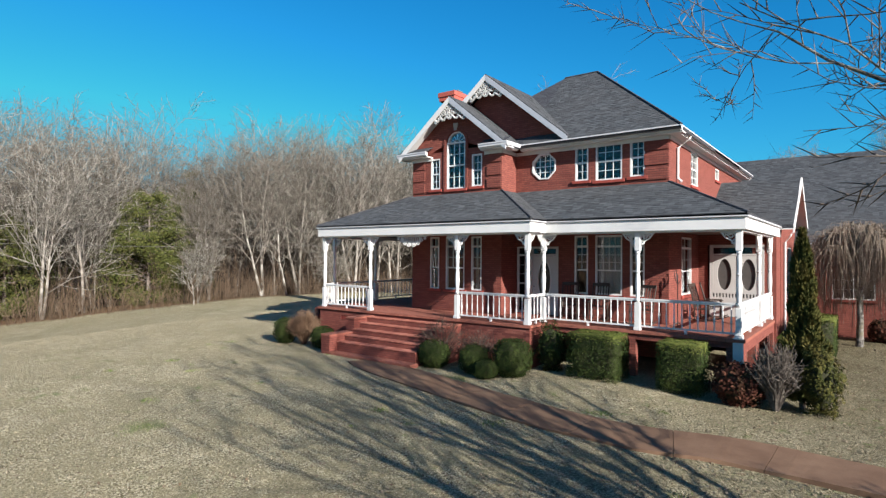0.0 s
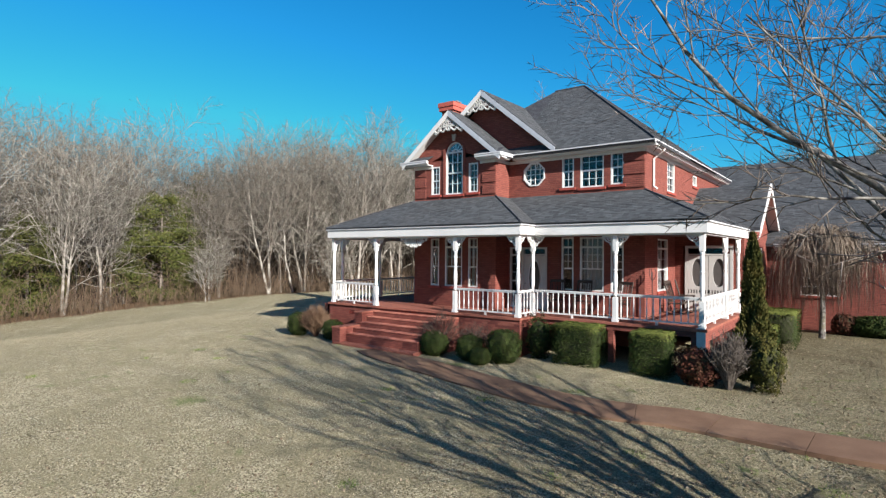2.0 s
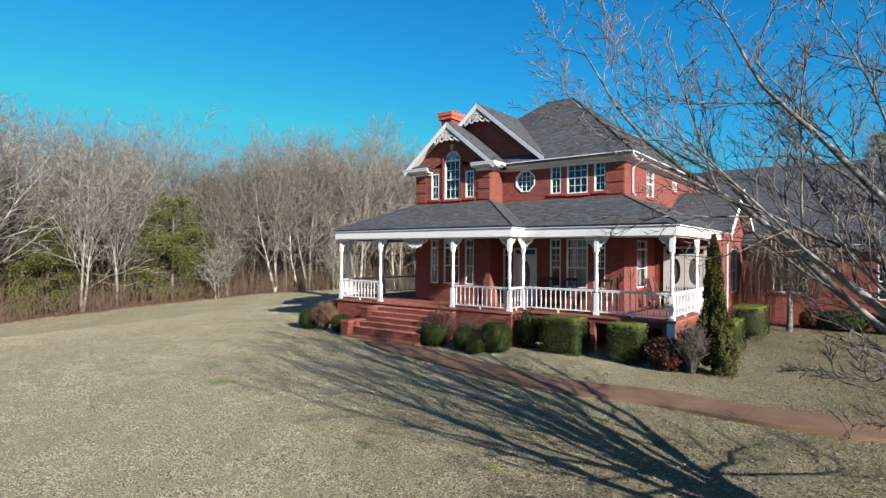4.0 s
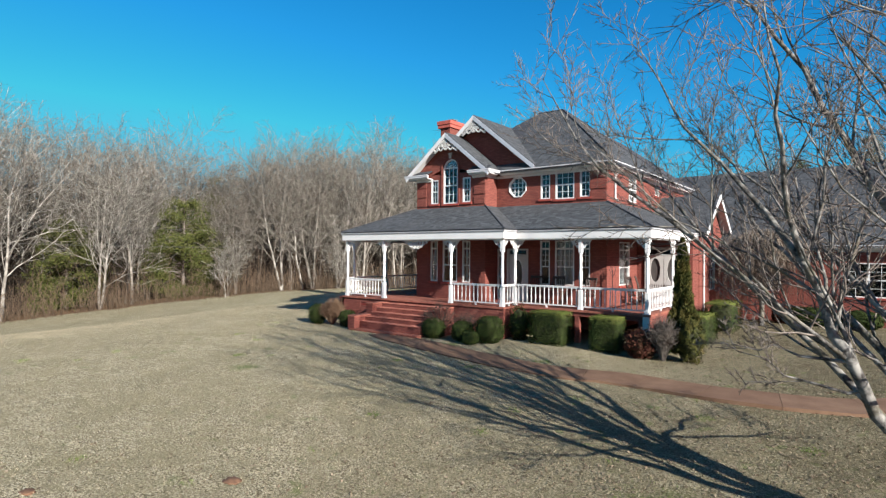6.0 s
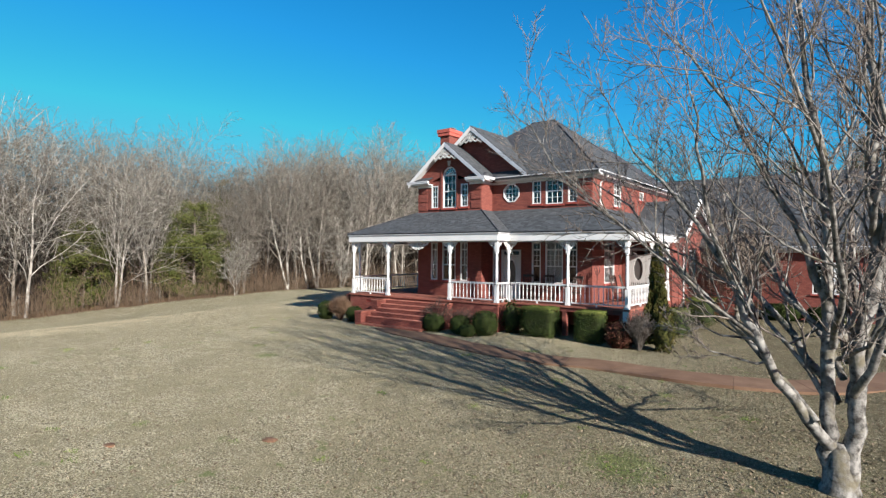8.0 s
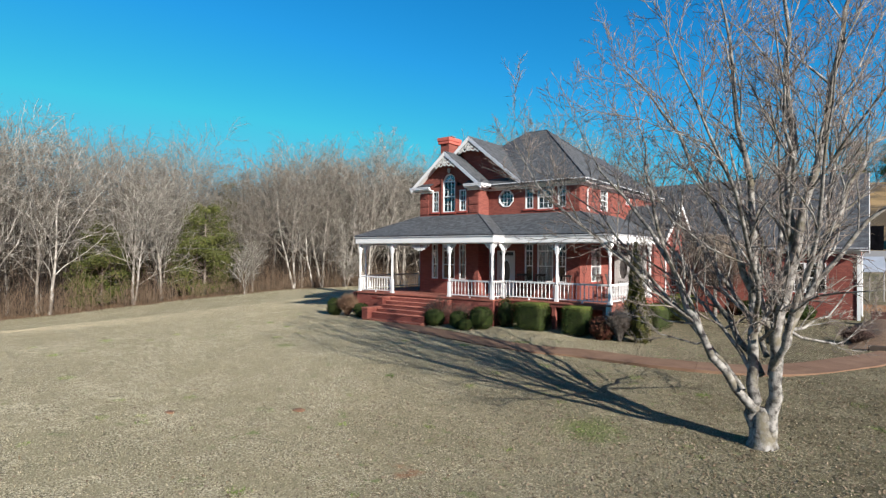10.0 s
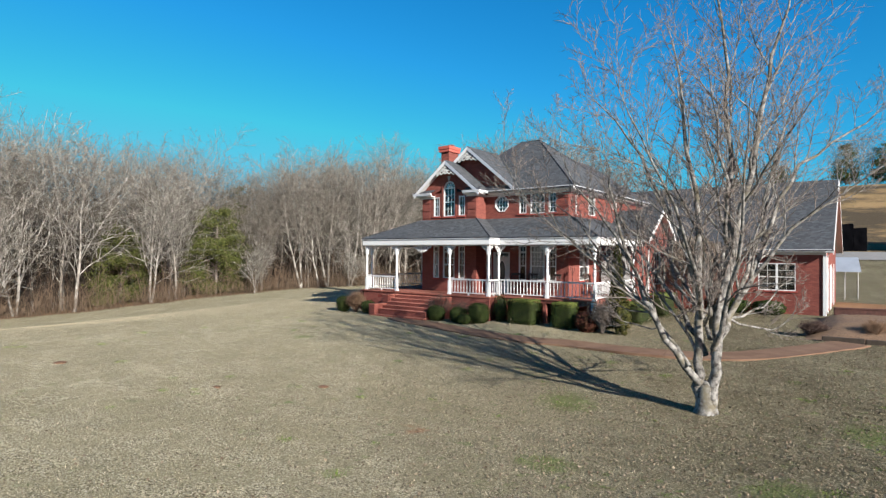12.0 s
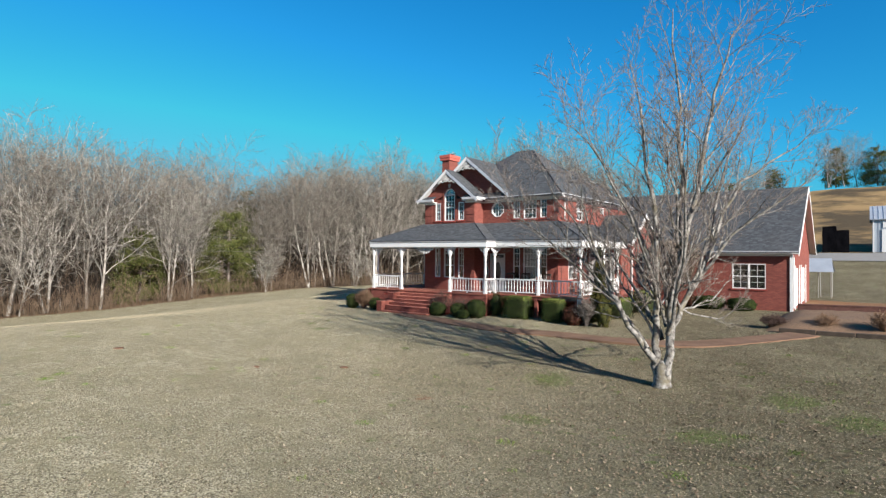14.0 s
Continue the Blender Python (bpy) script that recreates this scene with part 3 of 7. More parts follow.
# ---- house: windows and doors ----
def window(f, u0, u1, z0, z1, cols, rows, parent, transom=0.0, meet=True, deep=0.065, curtain=None):
    """A sash window: frame, bars, each pane and a brick sill."""
    w = 0.052
    bm = bmesh.new()
    for a, b, c, d in ((u0, u0 + w, z0, z1), (u1 - w, u1, z0, z1), (u0 + w, u1 - w, z1 - w, z1), (u0 + w, u1 - w, z0, z0 + w)):
        wbox(bm, f, a, b, deep - 0.06, deep + 0.05, c, d)
    top = z1 - w
    if transom:
        wbox(bm, f, u0 + w, u1 - w, deep - 0.05, deep + 0.04, z1 - transom - 0.035, z1 - transom + 0.035)
        top = z1 - transom - 0.035
    mid = (z0 + w + top) / 2
    if meet:
        wbox(bm, f, u0 + w, u1 - w, deep - 0.04, deep + 0.03, mid - 0.025, mid + 0.025)
    fr = part("window", bm, SASH, parent, "white sash window with divided panes")
    bm = bmesh.new()
    for k in range(1, cols):
        u = u0 + w + (u1 - u0 - 2 * w) * k / cols
        wbox(bm, f, u - 0.009, u + 0.009, deep - 0.012, deep + 0.02, (mid + 0.025) if transom else z0 + w, z1 - w)
    span = [(mid + 0.025, top)] if transom else [(z0 + w, mid - 0.025), (mid + 0.025, top)]
    for lo, hi in span:
        for k in range(1, rows):
            z = lo + (hi - lo) * k / rows
            wbox(bm, f, u0 + w, u1 - w, deep - 0.011, deep + 0.019, z - 0.009, z + 0.009)
    if len(bm.verts):
        part("glazing_bar", bm, SASH, fr)
    else:
        bm.free()
    cuts = [(z0 + w, mid), (mid, top)] + ([(z1 - transom + 0.035, z1 - w)] if transom else [])
    for lo, hi in cuts:
        bm = bmesh.new()
        wbox(bm, f, u0 + w * 0.8, u1 - w * 0.8, deep + 0.006, deep + 0.010, lo, hi)
        part("pane", bm, GLASS, fr)
    bm = bmesh.new()
    wbox(bm, f, u0 - 0.09, u1 + 0.09, -0.06, 0.06, z0 - 0.10, z0 - 0.003, 0.008)
    part("sill", bm, BROWN_TRIM, fr)
    if curtain:
        bm = bmesh.new()
        a, b = (u0 + w, u1 - w) if curtain == "full" else (u0 + w, u0 + (u1 - u0) * 0.45)
        n = max(4, int((b - a) / 0.05))
        last = None
        for k in range(n + 1):
            u = a + (b - a) * k / n
            d = deep + 0.17 + 0.022 * math.sin(u * 47)
            col = (bm.verts.new(f(u, d, z0 + 0.02)), bm.verts.new(f(u, d, z1 - 0.04)))
            if last:
                bm.faces.new((last[0], col[0], col[1], last[1]))
            last = col
        part("curtain", bm, CURTAIN, fr)
    return fr


for k, (a, b) in enumerate(GF_BAY):
    window(front(BY), a, b, *WIN_Z, 3 if k == 1 else 2, 2, house, 0.36, curtain=None if k == 1 else "part")
for k, (a, b) in enumerate(GF_MAIN):
    window(front(MY), a, b, *WIN_Z, 4 if k == 1 else 2, 3, house, 0.36, curtain="full" if k == 1 else None)
window(right(MX1), 4.25, 5.55, 1.86, 3.77, 2, 2, house, 0.36, curtain="full")
for k, (a, b, c, d) in enumerate(UP_MAIN):
    window(front(MY), a, b, c, d, 3 if k == 1 else 2, 2, house)
window(front(BY), *UP_BAY[0], 2, 2, house)
window(front(BY), *UP_BAY[2], 2, 2, house)
window(right(MX1), 5.45, 6.45, 5.6, 6.75, 2, 2, house, curtain="full")
window(right(MX1), 9.3, 10.0, 6.2, 6.66, 2, 1, house, meet=False)


def arched_window():
    f = front(BY)
    u0, u1, z0 = -4.45, -3.60, 5.60
    cx, r, zc = (u0 + u1) / 2, (u1 - u0) / 2, 7.315
    fr = window(f, u0, u1, z0, zc + 0.03, 3, 2, house)
    n = 16
    bm = bmesh.new()
    for rr0, rr1 in ((r - 0.05, r - 0.002), (0.12, 0.14)):
        for k in range(n):
            a0, a1 = math.pi * k / n, math.pi * (k + 1) / n
            q = [(cx + ra * math.cos(a), zc + ra * math.sin(a)) for ra, a in ((rr0, a0), (rr1, a0), (rr1, a1), (rr0, a1))]
            prism(bm, q, lambda p: f(p[0], 0.04, p[1]), lambda p: f(p[0], 0.15, p[1]))
    for k in range(1, 6):
        a = math.pi * k / 6
        tube(bm, [f(cx + 0.13 * math.cos(a), 0.105, zc + 0.13 * math.sin(a)), f(cx + (r - 0.04) * math.cos(a), 0.105, zc + (r - 0.04) * math.sin(a))], 0.010, 4)
    part("arched_head", bm, SASH, house, "white fan-shaped window head")
    bm = bmesh.new()
    o = [(cx + (r - 0.03) * math.cos(math.pi * k / n), zc + (r - 0.03) * math.sin(math.pi * k / n)) for k in range(n + 1)]
    prism(bm, o, lambda p: f(p[0], 0.108, p[1]), lambda p: f(p[0], 0.112, p[1]))
    part("pane", bm, GLASS, house)
    # raised brick round the head, and the keystone
    bm = bmesh.new()
    for rr0, rr1, out in ((r + 0.02, r + 0.13, 0.035),):
        for k in range(n):
            a0, a1 = math.pi * k / n, math.pi * (k + 1) / n
            q = [(cx + ra * math.cos(a), zc + ra * math.sin(a)) for ra, a in ((rr0, a0), (rr1, a0), (rr1, a1), (rr0, a1))]
            prism(bm, q, lambda p: f(p[0], -out, p[1]), lambda p: f(p[0], 0.0, p[1]))
    for s in (-1, 1):
        u = cx + s * (r + 0.075)
        wbox(bm, f, u - 0.055, u + 0.055, -0.035, 0.0, 5.60, zc)
    bmesh.ops.recalc_face_normals(bm, faces=bm.faces)
    part("brick_surround", bm, BRICK, house)
    bm = bmesh.new()
    prism(bm, [(cx - 0.06, zc + r + 0.03), (cx + 0.06, zc + r + 0.03), (cx + 0.10, zc + r + 0.30), (cx - 0.10, zc + r + 0.30)], lambda p: f(p[0], -0.06, p[1]), lambda p: f(p[0], 0.0, p[1]))
    part("keystone", bm, plain("grey_stone", (0.353, 0.336, 0.311), 0.85), house)


arched_window()


def octagon_window():
    f = front(MY)
    cx, cz, r = -0.90, 6.27, 0.44
    ring = lambda q: [(cx + q * math.cos(math.pi / 8 + math.pi * k / 4) / math.cos(math.pi / 8), cz + q * math.sin(math.pi / 8 + math.pi * k / 4) / math.cos(math.pi / 8)) for k in range(8)]
    # brick corners that close the square opening to eight sides
    c = r * math.tan(math.pi / 8)
    for sx in (-1, 1):
        for sz in (-1, 1):
            bm = bmesh.new()
            prism(bm, [(cx + sx * r, cz + sz * r), (cx + sx * c, cz + sz * r), (cx + sx * r, cz + sz * c)], lambda p: f(p[0], 0.0, p[1]), lambda p: f(p[0], 0.25, p[1]))
            bmesh.ops.recalc_face_normals(bm, faces=bm.faces)
            part("brick_corner", bm, BRICK, house)
    bm = bmesh.new()
    o, i = ring(r + 0.012), ring(r - 0.035)
    for k in range(8):
        prism(bm, [i[k], o[k], o[(k + 1) % 8], i[(k + 1) % 8]], lambda p: f(p[0], -0.03, p[1]), lambda p: f(p[0], 0.12, p[1]))
    for k in (-1, 0, 1):
        wbox(bm, f, cx + k * 0.2 - 0.009, cx + k * 0.2 + 0.009, 0.07, 0.10, cz - r + 0.1 * abs(k), cz + r - 0.1 * abs(k))
        wbox(bm, f, cx - r + 0.1 * abs(k), cx + r - 0.1 * abs(k), 0.071, 0.099, cz + k * 0.2 - 0.009, cz + k * 0.2 + 0.009)
    bmesh.ops.recalc_face_normals(bm, faces=bm.faces)
    fr = part("window", bm, SASH, house, "white eight-sided window with divided panes")
    bm = bmesh.new()
    prism(bm, ring(r - 0.03), lambda p: f(p[0], 0.085, p[1]), lambda p: f(p[0], 0.089, p[1]))
    part("pane", bm, GLASS, fr)


octagon_window()

# quoins: raised bands of brick at the upper corners
for u0, u1, f in ((BX0 + 0.02, BX0 + 0.62, front(BY)), (BX1 - 0.62, BX1 - 0.02, front(BY)), (MX1 - 0.75, MX1 - 0.02, front(MY))):
    for k in range(3):
        bm = bmesh.new()
        wbox(bm, f, u0, u1, -0.035, 0.0, 5.52 + 0.46 * k, 5.52 + 0.46 * k + 0.36, 0.006)
        part("quoin", bm, BRICK, house)

# chimney
part("chimney", boxes((-8.65, -7.95, 7.0, 8.1, -0.3, 10.75)), BRICK, house)
part("chimney_cap", boxes((-8.80, -7.85, 6.90, 8.25, 10.75, 10.95), (-8.84, -7.81, 6.86, 8.29, 10.95, 11.18), bevel=0.01), plain("painted_brick_cap", (0.353, 0.084, 0.063), 0.8, var=0.2, bump=0.3), house)
part("flue_cap", boxes((-8.35, -8.1, 7.5, 7.75, 11.18, 11.3), (-8.45, -8.0, 7.4, 7.85, 11.3, 11.34)), LEAD, house)

# right wing and garage
WX, WY0, WY1, WAP = 5.72, 7.9, 12.6, 10.5
GY, GX1 = 12.6, 14.25
for name, u0, u1, z0, z1, holes, f in (
    ("wall", MX1, WX - 0.25, 0.0, 4.2, [(3.62, 5.02, DECK, 3.55)], front(6.55)),
    ("wall", 7.9, WY1, -0.2, 4.15, [(9.9, 11.2, 1.5, 3.5)], right(WX)),
    ("wall", 6.8, 7.9, -0.2, 4.15, [], right(WX - 0.02)),
    ("wall", WX, GX1, -0.3, 3.6, [(7.0, 8.4, 1.45, 3.0), (10.95, 12.85, 1.30, 2.90)], front(GY)),
    ("wall", GY + 0.25, 25.4, -0.3, 3.6, [(14.6, 17.2, 0.1, 2.6), (18.6, 22.0, 0.1, 2.6)], right(GX1)),
):
    part(name, wall_mesh(u0, u1, z0, z1, holes, 0.25, f), BRICK, house)
# added inner slabs and walls here carry the same unlit-room tone
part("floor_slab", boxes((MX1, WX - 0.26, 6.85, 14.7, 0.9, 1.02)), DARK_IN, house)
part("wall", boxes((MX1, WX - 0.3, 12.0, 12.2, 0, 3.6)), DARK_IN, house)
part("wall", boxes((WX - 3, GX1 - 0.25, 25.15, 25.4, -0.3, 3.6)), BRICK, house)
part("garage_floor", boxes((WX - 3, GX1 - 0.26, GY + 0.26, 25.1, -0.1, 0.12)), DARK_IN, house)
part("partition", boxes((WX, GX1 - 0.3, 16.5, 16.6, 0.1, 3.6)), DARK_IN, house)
window(right(WX), 9.9, 11.2, 1.5, 3.5, 2, 2, house)
window(front(GY), 7.0, 8.4, 1.45, 3.0, 4, 2, house)
window(front(GY), 10.95, 11.9, 1.30, 2.90, 2, 2, house)
window(front(GY), 11.9, 12.85, 1.30, 2.90, 2, 2, house)
# garage roof: ridge along x
GRY, GRZ, GE = 19.2, 8.35, 3.72
g0 = 12.15
roof_part("roof", house, [(-2.0, g0, GE), (14.65, g0, GE), (14.65, GRY, GRZ), (-2.0, GRY, GRZ)])
roof_part("roof", house, [(14.65, 2 * GRY - g0, GE), (-2.0, 2 * GRY - g0, GE), (-2.0, GRY, GRZ), (14.65, GRY, GRZ)])
bm = bmesh.new()
prism(bm, [(GY, 3.6), (25.4, 3.6), (GRY, GRZ - 0.35)], lambda p: (GX1 - 0.25, p[0], p[1]), lambda p: (GX1, p[0], p[1]))
bmesh.ops.recalc_face_normals(bm, faces=bm.faces)
part("gable_wall", bm, BRICK, house)
bm = bmesh.new()
for y0, y1 in ((g0, GRY), (2 * GRY - g0, GRY)):
    prism(bm, [(y0, GE - 0.02), (y1, GRZ - 0.02), (y1, GRZ - 0.30), (y0, GE - 0.30)], lambda p: (14.63, p[0], p[1]), lambda p: (14.68, p[0], p[1]))
    prism(bm, [(y0, GE - 0.14), (y1, GRZ - 0.14), (y1, GRZ - 0.17), (y0, GE - 0.17)], lambda p: (GX1, p[0], p[1]), lambda p: (14.63, p[0], p[1]))
bmesh.ops.recalc_face_normals(bm, faces=bm.faces)
part("rake_board", bm, WHITE, house)
part("cornice", cornice(WX + 0.3, 14.6, front(GY), WX + 0.3, GX1, GE - 0.02), WHITE, house)
# garage's white corner trim and doors
for y in (14.5, 17.3, 18.5, 22.1):
    part("door_trim", boxes((GX1, GX1 + 0.04, y - 0.1, y + 0.1, -0.1, 2.8)), WHITE, house)
for y0, y1 in ((14.6, 17.2), (18.6, 22.0)):
    part("garage_door", boxes(*[(GX1 - 0.12, GX1 - 0.06, y0, y1, 0.1 + 0.63 * k, 0.1 + 0.63 * k + 0.61) for k in range(4)], bevel=0.012), WHITE, house, "white sectional garage door")
part("corner_board", boxes((GX1 - 0.02, GX1 + 0.05, GY - 0.06, GY + 0.25, -0.1, 3.55), (GX1 - 0.10, GX1 - 0.02, GY - 0.06, GY - 0.003, -0.1, 3.55)), WHITE, house)
# wing roof: ridge along x, gable towards +x
WRZ, WS = 6.2, 0.66
wy0, wy1 = 7.55, 13.2
z0, z1 = WRZ - WS * (WAP - wy0), WRZ - WS * (wy1 - WAP)
roof_part("roof", house, [(0.5, wy0, z0), (6.12, wy0, z0), (6.12, WAP, WRZ), (0.5, WAP, WRZ)])
roof_part("roof", house, [(6.12, wy1, z1), (0.5, wy1, z1), (0.5, WAP, WRZ), (6.12, WAP, WRZ)])
bm = bmesh.new()
prism(bm, [(7.9, 4.15), (13.0, 4.15), (WAP, WRZ - 0.16)], lambda p: (WX - 0.25, p[0], p[1]), lambda p: (WX, p[0], p[1]))
bmesh.ops.recalc_face_normals(bm, faces=bm.faces)
part("gable_wall", bm, BRICK, house)
bm = bmesh.new()
for ya, za in ((wy0, z0), (wy1, z1)):
    prism(bm, [(ya, za - 0.02), (WAP, WRZ + 0.02), (WAP, WRZ - 0.26), (ya, za - 0.28)], lambda p: (6.10, p[0], p[1]), lambda p: (6.15, p[0], p[1]))
    prism(bm, [(ya, za - 0.13), (WAP, WRZ - 0.13), (WAP, WRZ - 0.16), (ya, za - 0.16)], lambda p: (WX, p[0], p[1]), lambda p: (6.10, p[0], p[1]))
bmesh.ops.recalc_face_normals(bm, faces=bm.faces)
part("rake_board", bm, WHITE, house)

# ---- porch ----
porch = thing("porch", "wrap-around porch with white turned posts and brick deck", "porch")
PX1, PY2 = 5.53, 0.98                    # the right corner post
LX = -9.72                               # the left side's post line
POSTS = [(-9.16, 0.0), (-6.62, 0.0), (-2.61, 0.0), (0.0, 0.0), (0.03, PY2), (2.97, PY2), (PX1, PY2), (PX1, 4.25), (PX1, 6.6), (LX, 1.0), (LX, 3.45), (LX, 6.2)]


# brick base under the deck, in front of a dark crawl space
F0 = -0.12
for name, u0, u1, z1, holes, f in (
    ("foundation", -9.30, 0.14, DECK - 0.08, [(-8.1, -7.7, 0.62, 0.78)], front(F0)),
    ("foundation", F0 + 0.2, PY2 - 0.12, DECK - 0.08, [], right(0.14)),
    ("foundation", 0.14, PX1 + 0.1, DECK - 0.08, [(0.55, 2.78, -0.3, 0.80), (2.95, 5.25, -0.3, 0.80)], front(PY2 - 0.12)),
    ("foundation", PY2 + 0.08, 6.9, DECK - 0.08, [(1.5, 2.9, -0.4, 0.66), (3.5, 5.1, -0.4, 0.66), (5.5, 6.5, -0.4, 0.66)], right(PX1 + 0.1)),
    ("foundation", F0 + 0.2, 6.5, DECK - 0.08, [], lambda u, d, z: (-9.85 + d, u, z)),
):
    part(name, wall_mesh(u0, u1, -0.6, z1, holes, 0.2, f), BRICK, porch)
part("vent", boxes((-8.09, -7.71, F0 + 0.03, F0 + 0.05, 0.63, 0.77), *[(-8.09, -7.71, F0 + 0.01, F0 + 0.035, 0.65 + 0.04 * k, 0.663 + 0.04 * k) for k in range(3)]), BROWN_TRIM, porch)
# deck, with a rowlock edge that stands a little proud
for d in ((-9.36, 0.20, F0 - 0.06, BY - 0.003, DECK - 0.08, DECK), (-9.90, BX0 - 0.003, BY - 0.003, 6.6, DECK - 0.08, DECK), (BX1 + 0.003, PX1 + 0.16, BY - 0.003, MY - 0.003, DECK - 0.08, DECK), (0.20, PX1 + 0.16, PY2 - 0.18, BY - 0.003, DECK - 0.08, DECK), (MX1 + 0.003, PX1 + 0.16, MY - 0.003, 6.54, DECK - 0.08, DECK)):
    part("deck", boxes(d), BRICK_DECK, porch, "red brick porch deck")
PORCH_CEILING = plain("porch_ceiling_paint", (0.134, 0.101, 0.0882), 0.7)
for d in ((-9.2, 0.0, 0.0, BY, BEAM + 0.12, BEAM + 0.16), (LX, BX0, BY, 6.5, BEAM + 0.12, BEAM + 0.16), (BX1, PX1, PY2, MY, BEAM + 0.12, BEAM + 0.16), (MX1, PX1, MY, 6.54, BEAM + 0.12, BEAM + 0.16)):
    part("ceiling", boxes(d), PORCH_CEILING, porch)
# beams
bb = 0.09
BEAMS = [(-9.16 - bb, 0.0 + bb, -bb, bb), (-bb, bb, bb, PY2 - bb), (-bb, PX1 + bb, PY2 - bb, PY2 + bb), (PX1 - bb, PX1 + bb, PY2 + bb, 8.0), (LX - bb, LX + bb, 1.0, 6.3), (LX + bb, -9.16 + bb, 1.0 - bb, 1.0 + bb), (-9.16 - bb, -9.16 + bb, bb, 1.0 - bb)]
for x0, x1, y0, y1 in BEAMS:
    bm = boxes((x0, x1, y0, y1, BEAM, BEAM + 0.34))
    box(bm, x0 - 0.012, x1 + 0.012, y0 - 0.012, y1 + 0.012, BEAM + 0.25, BEAM + 0.34)
    part("beam", bm, WHITE, porch)
# gutters and eave boards
PE = 4.25
EX = 0.25
GUT = [(-9.42, EX, -0.26, -0.14), (EX - 0.12, EX, -0.14, 0.74), (EX - 0.12, 5.78, 0.74, 0.86), (5.66, 5.78, 0.86, 8.0), (-9.98, -9.86, 0.74, 6.5), (-9.98, -9.42, 0.74, 0.86), (-9.42, -9.30, -0.14, 0.74)]
for x0, x1, y0, y1 in GUT:
    part("gutter", boxes((x0, x1, y0, y1, PE - 0.10, PE - 0.004), bevel=0.01), GUTTER, porch)
FASCIA = [(-9.36, 0.188, -0.21, -0.103), (0.103, 0.188, -0.103, 0.79), (0.103, 5.71, 0.79, 0.877), (5.633, 5.71, 0.877, 8.0)]
for x0, x1, y0, y1 in FASCIA:
    part("fascia", boxes((x0, x1, y0, y1, BEAM + 0.05, PE - 0.104)), WHITE, porch)
# roof planes
TOP = 5.42
for corners in (
    [(-9.42, -0.26, PE), (EX, -0.26, PE), (BX1, BY, TOP), (BX0, BY, TOP)],
    [(EX, -0.26, PE), (EX, 0.74, PE), (BX1, MY, TOP), (BX1, BY, TOP)],
    [(EX, 0.74, PE), (5.78, 0.74, PE), (MX1, MY, TOP), (BX1, MY, TOP)],
    [(5.78, 0.74, PE), (5.78, 8.2, PE), (MX1, 8.2, TOP), (MX1, MY, TOP)],
    [(-9.98, 6.5, PE), (-9.98, 0.74, PE), (-9.42, 0.74, PE), (-9.42, -0.26, PE), (BX0, BY, TOP), (BX0, 6.5, TOP)],
):
    roof_part("porch_roof", porch, corners, 0.06)
for a, b in (((EX, -0.26, PE), (BX1, BY, TOP)), ((5.78, 0.74, PE), (MX1, MY, TOP)), ((-9.42, -0.26, PE), (BX0, BY, TOP))):
    cap_part("hip_cap", porch, a, b, 0.045)

POST_BLOCK = [(0.050, 0.80), (0.072, 0.86), (0.052, 0.92), (0.060, 1.05), (0.071, 1.25), (0.066, 1.45), (0.052, 1.60), (0.070, 1.64), (0.052, 1.68), (0.058, 1.85), (0.066, 2.02), (0.050, 2.14), (0.072, 2.18), (0.060, 2.24)]


def bracket(side, axis):
    """A sawn bracket of scrolls beside a post's head."""
    bm = bmesh.new()
    h = 2.74
    scroll(bm, 0.19, h - 0.10, 0, 0.095, 1.5, math.pi, 0.02, -1)
    scroll(bm, 0.13, h - 0.27, 0, 0.075, 1.5, math.pi / 2, 0.018, 1)
    scroll(bm, 0.33, h - 0.07, 0, 0.06, 1.3, math.pi, 0.016, -1)
    tube(bm, [(0.07, 0, h - 0.40), (0.10, 0, h - 0.33), (0.20, 0, h - 0.22), (0.32, 0, h - 0.16), (0.42, 0, h - 0.02)], 0.022, 6)
    box(bm, 0.06, 0.44, -0.02, 0.02, h - 0.035, h - 0.004)
    box(bm, 0.065, 0.095, -0.02, 0.02, h - 0.42, h - 0.004)
    rot = {("x", 1): 0, ("x", -1): math.pi, ("y", 1): math.pi / 2, ("y", -1): -math.pi / 2}[axis, side]
    bmesh.ops.rotate(bm, verts=bm.verts, cent=(0, 0, 0), matrix=Matrix.Rotation(rot, 3, "Z"))
    return bm


def post_mesh():
    bm = bmesh.new()
    box(bm, -0.095, 0.095, -0.095, 0.095, 0.0, 0.10, 0.01)
    box(bm, -0.075, 0.075, -0.075, 0.075, 0.10, 0.78, 0.008)
    lathe(bm, POST_BLOCK, 12)
    box(bm, -0.075, 0.075, -0.075, 0.075, 2.24, 2.74, 0.008)
    return bm


ARMS = {0: ("x1", "y1"), 1: ("x1", "x-1"), 2: ("x1", "x-1"), 3: ("x-1", "y1"), 4: ("x1", "y-1"), 5: ("x1", "x-1"), 6: ("x-1", "y1"), 7: ("y1", "y-1"), 8: ("y1", "y-1"), 9: ("y1", "x1"), 10: ("y1", "y-1"), 11: ("y-1",)}
first_post, brackets = None, {}
for k, (x, y) in enumerate(POSTS):
    if first_post is None:
        first_post = p = part("post", post_mesh(), WHITE, porch, "white turned porch post")
        p.matrix_local = pose(x, y, DECK)
    else:
        p = again(first_post, pose(x, y, DECK), porch)
        p["label"] = "white turned porch post"
    for arm in ARMS[k]:
        if arm not in brackets:
            brackets[arm] = part("bracket", bracket(int(arm[1:]), arm[0]), WHITE, p)
        else:
            again(brackets[arm], Matrix(), p)
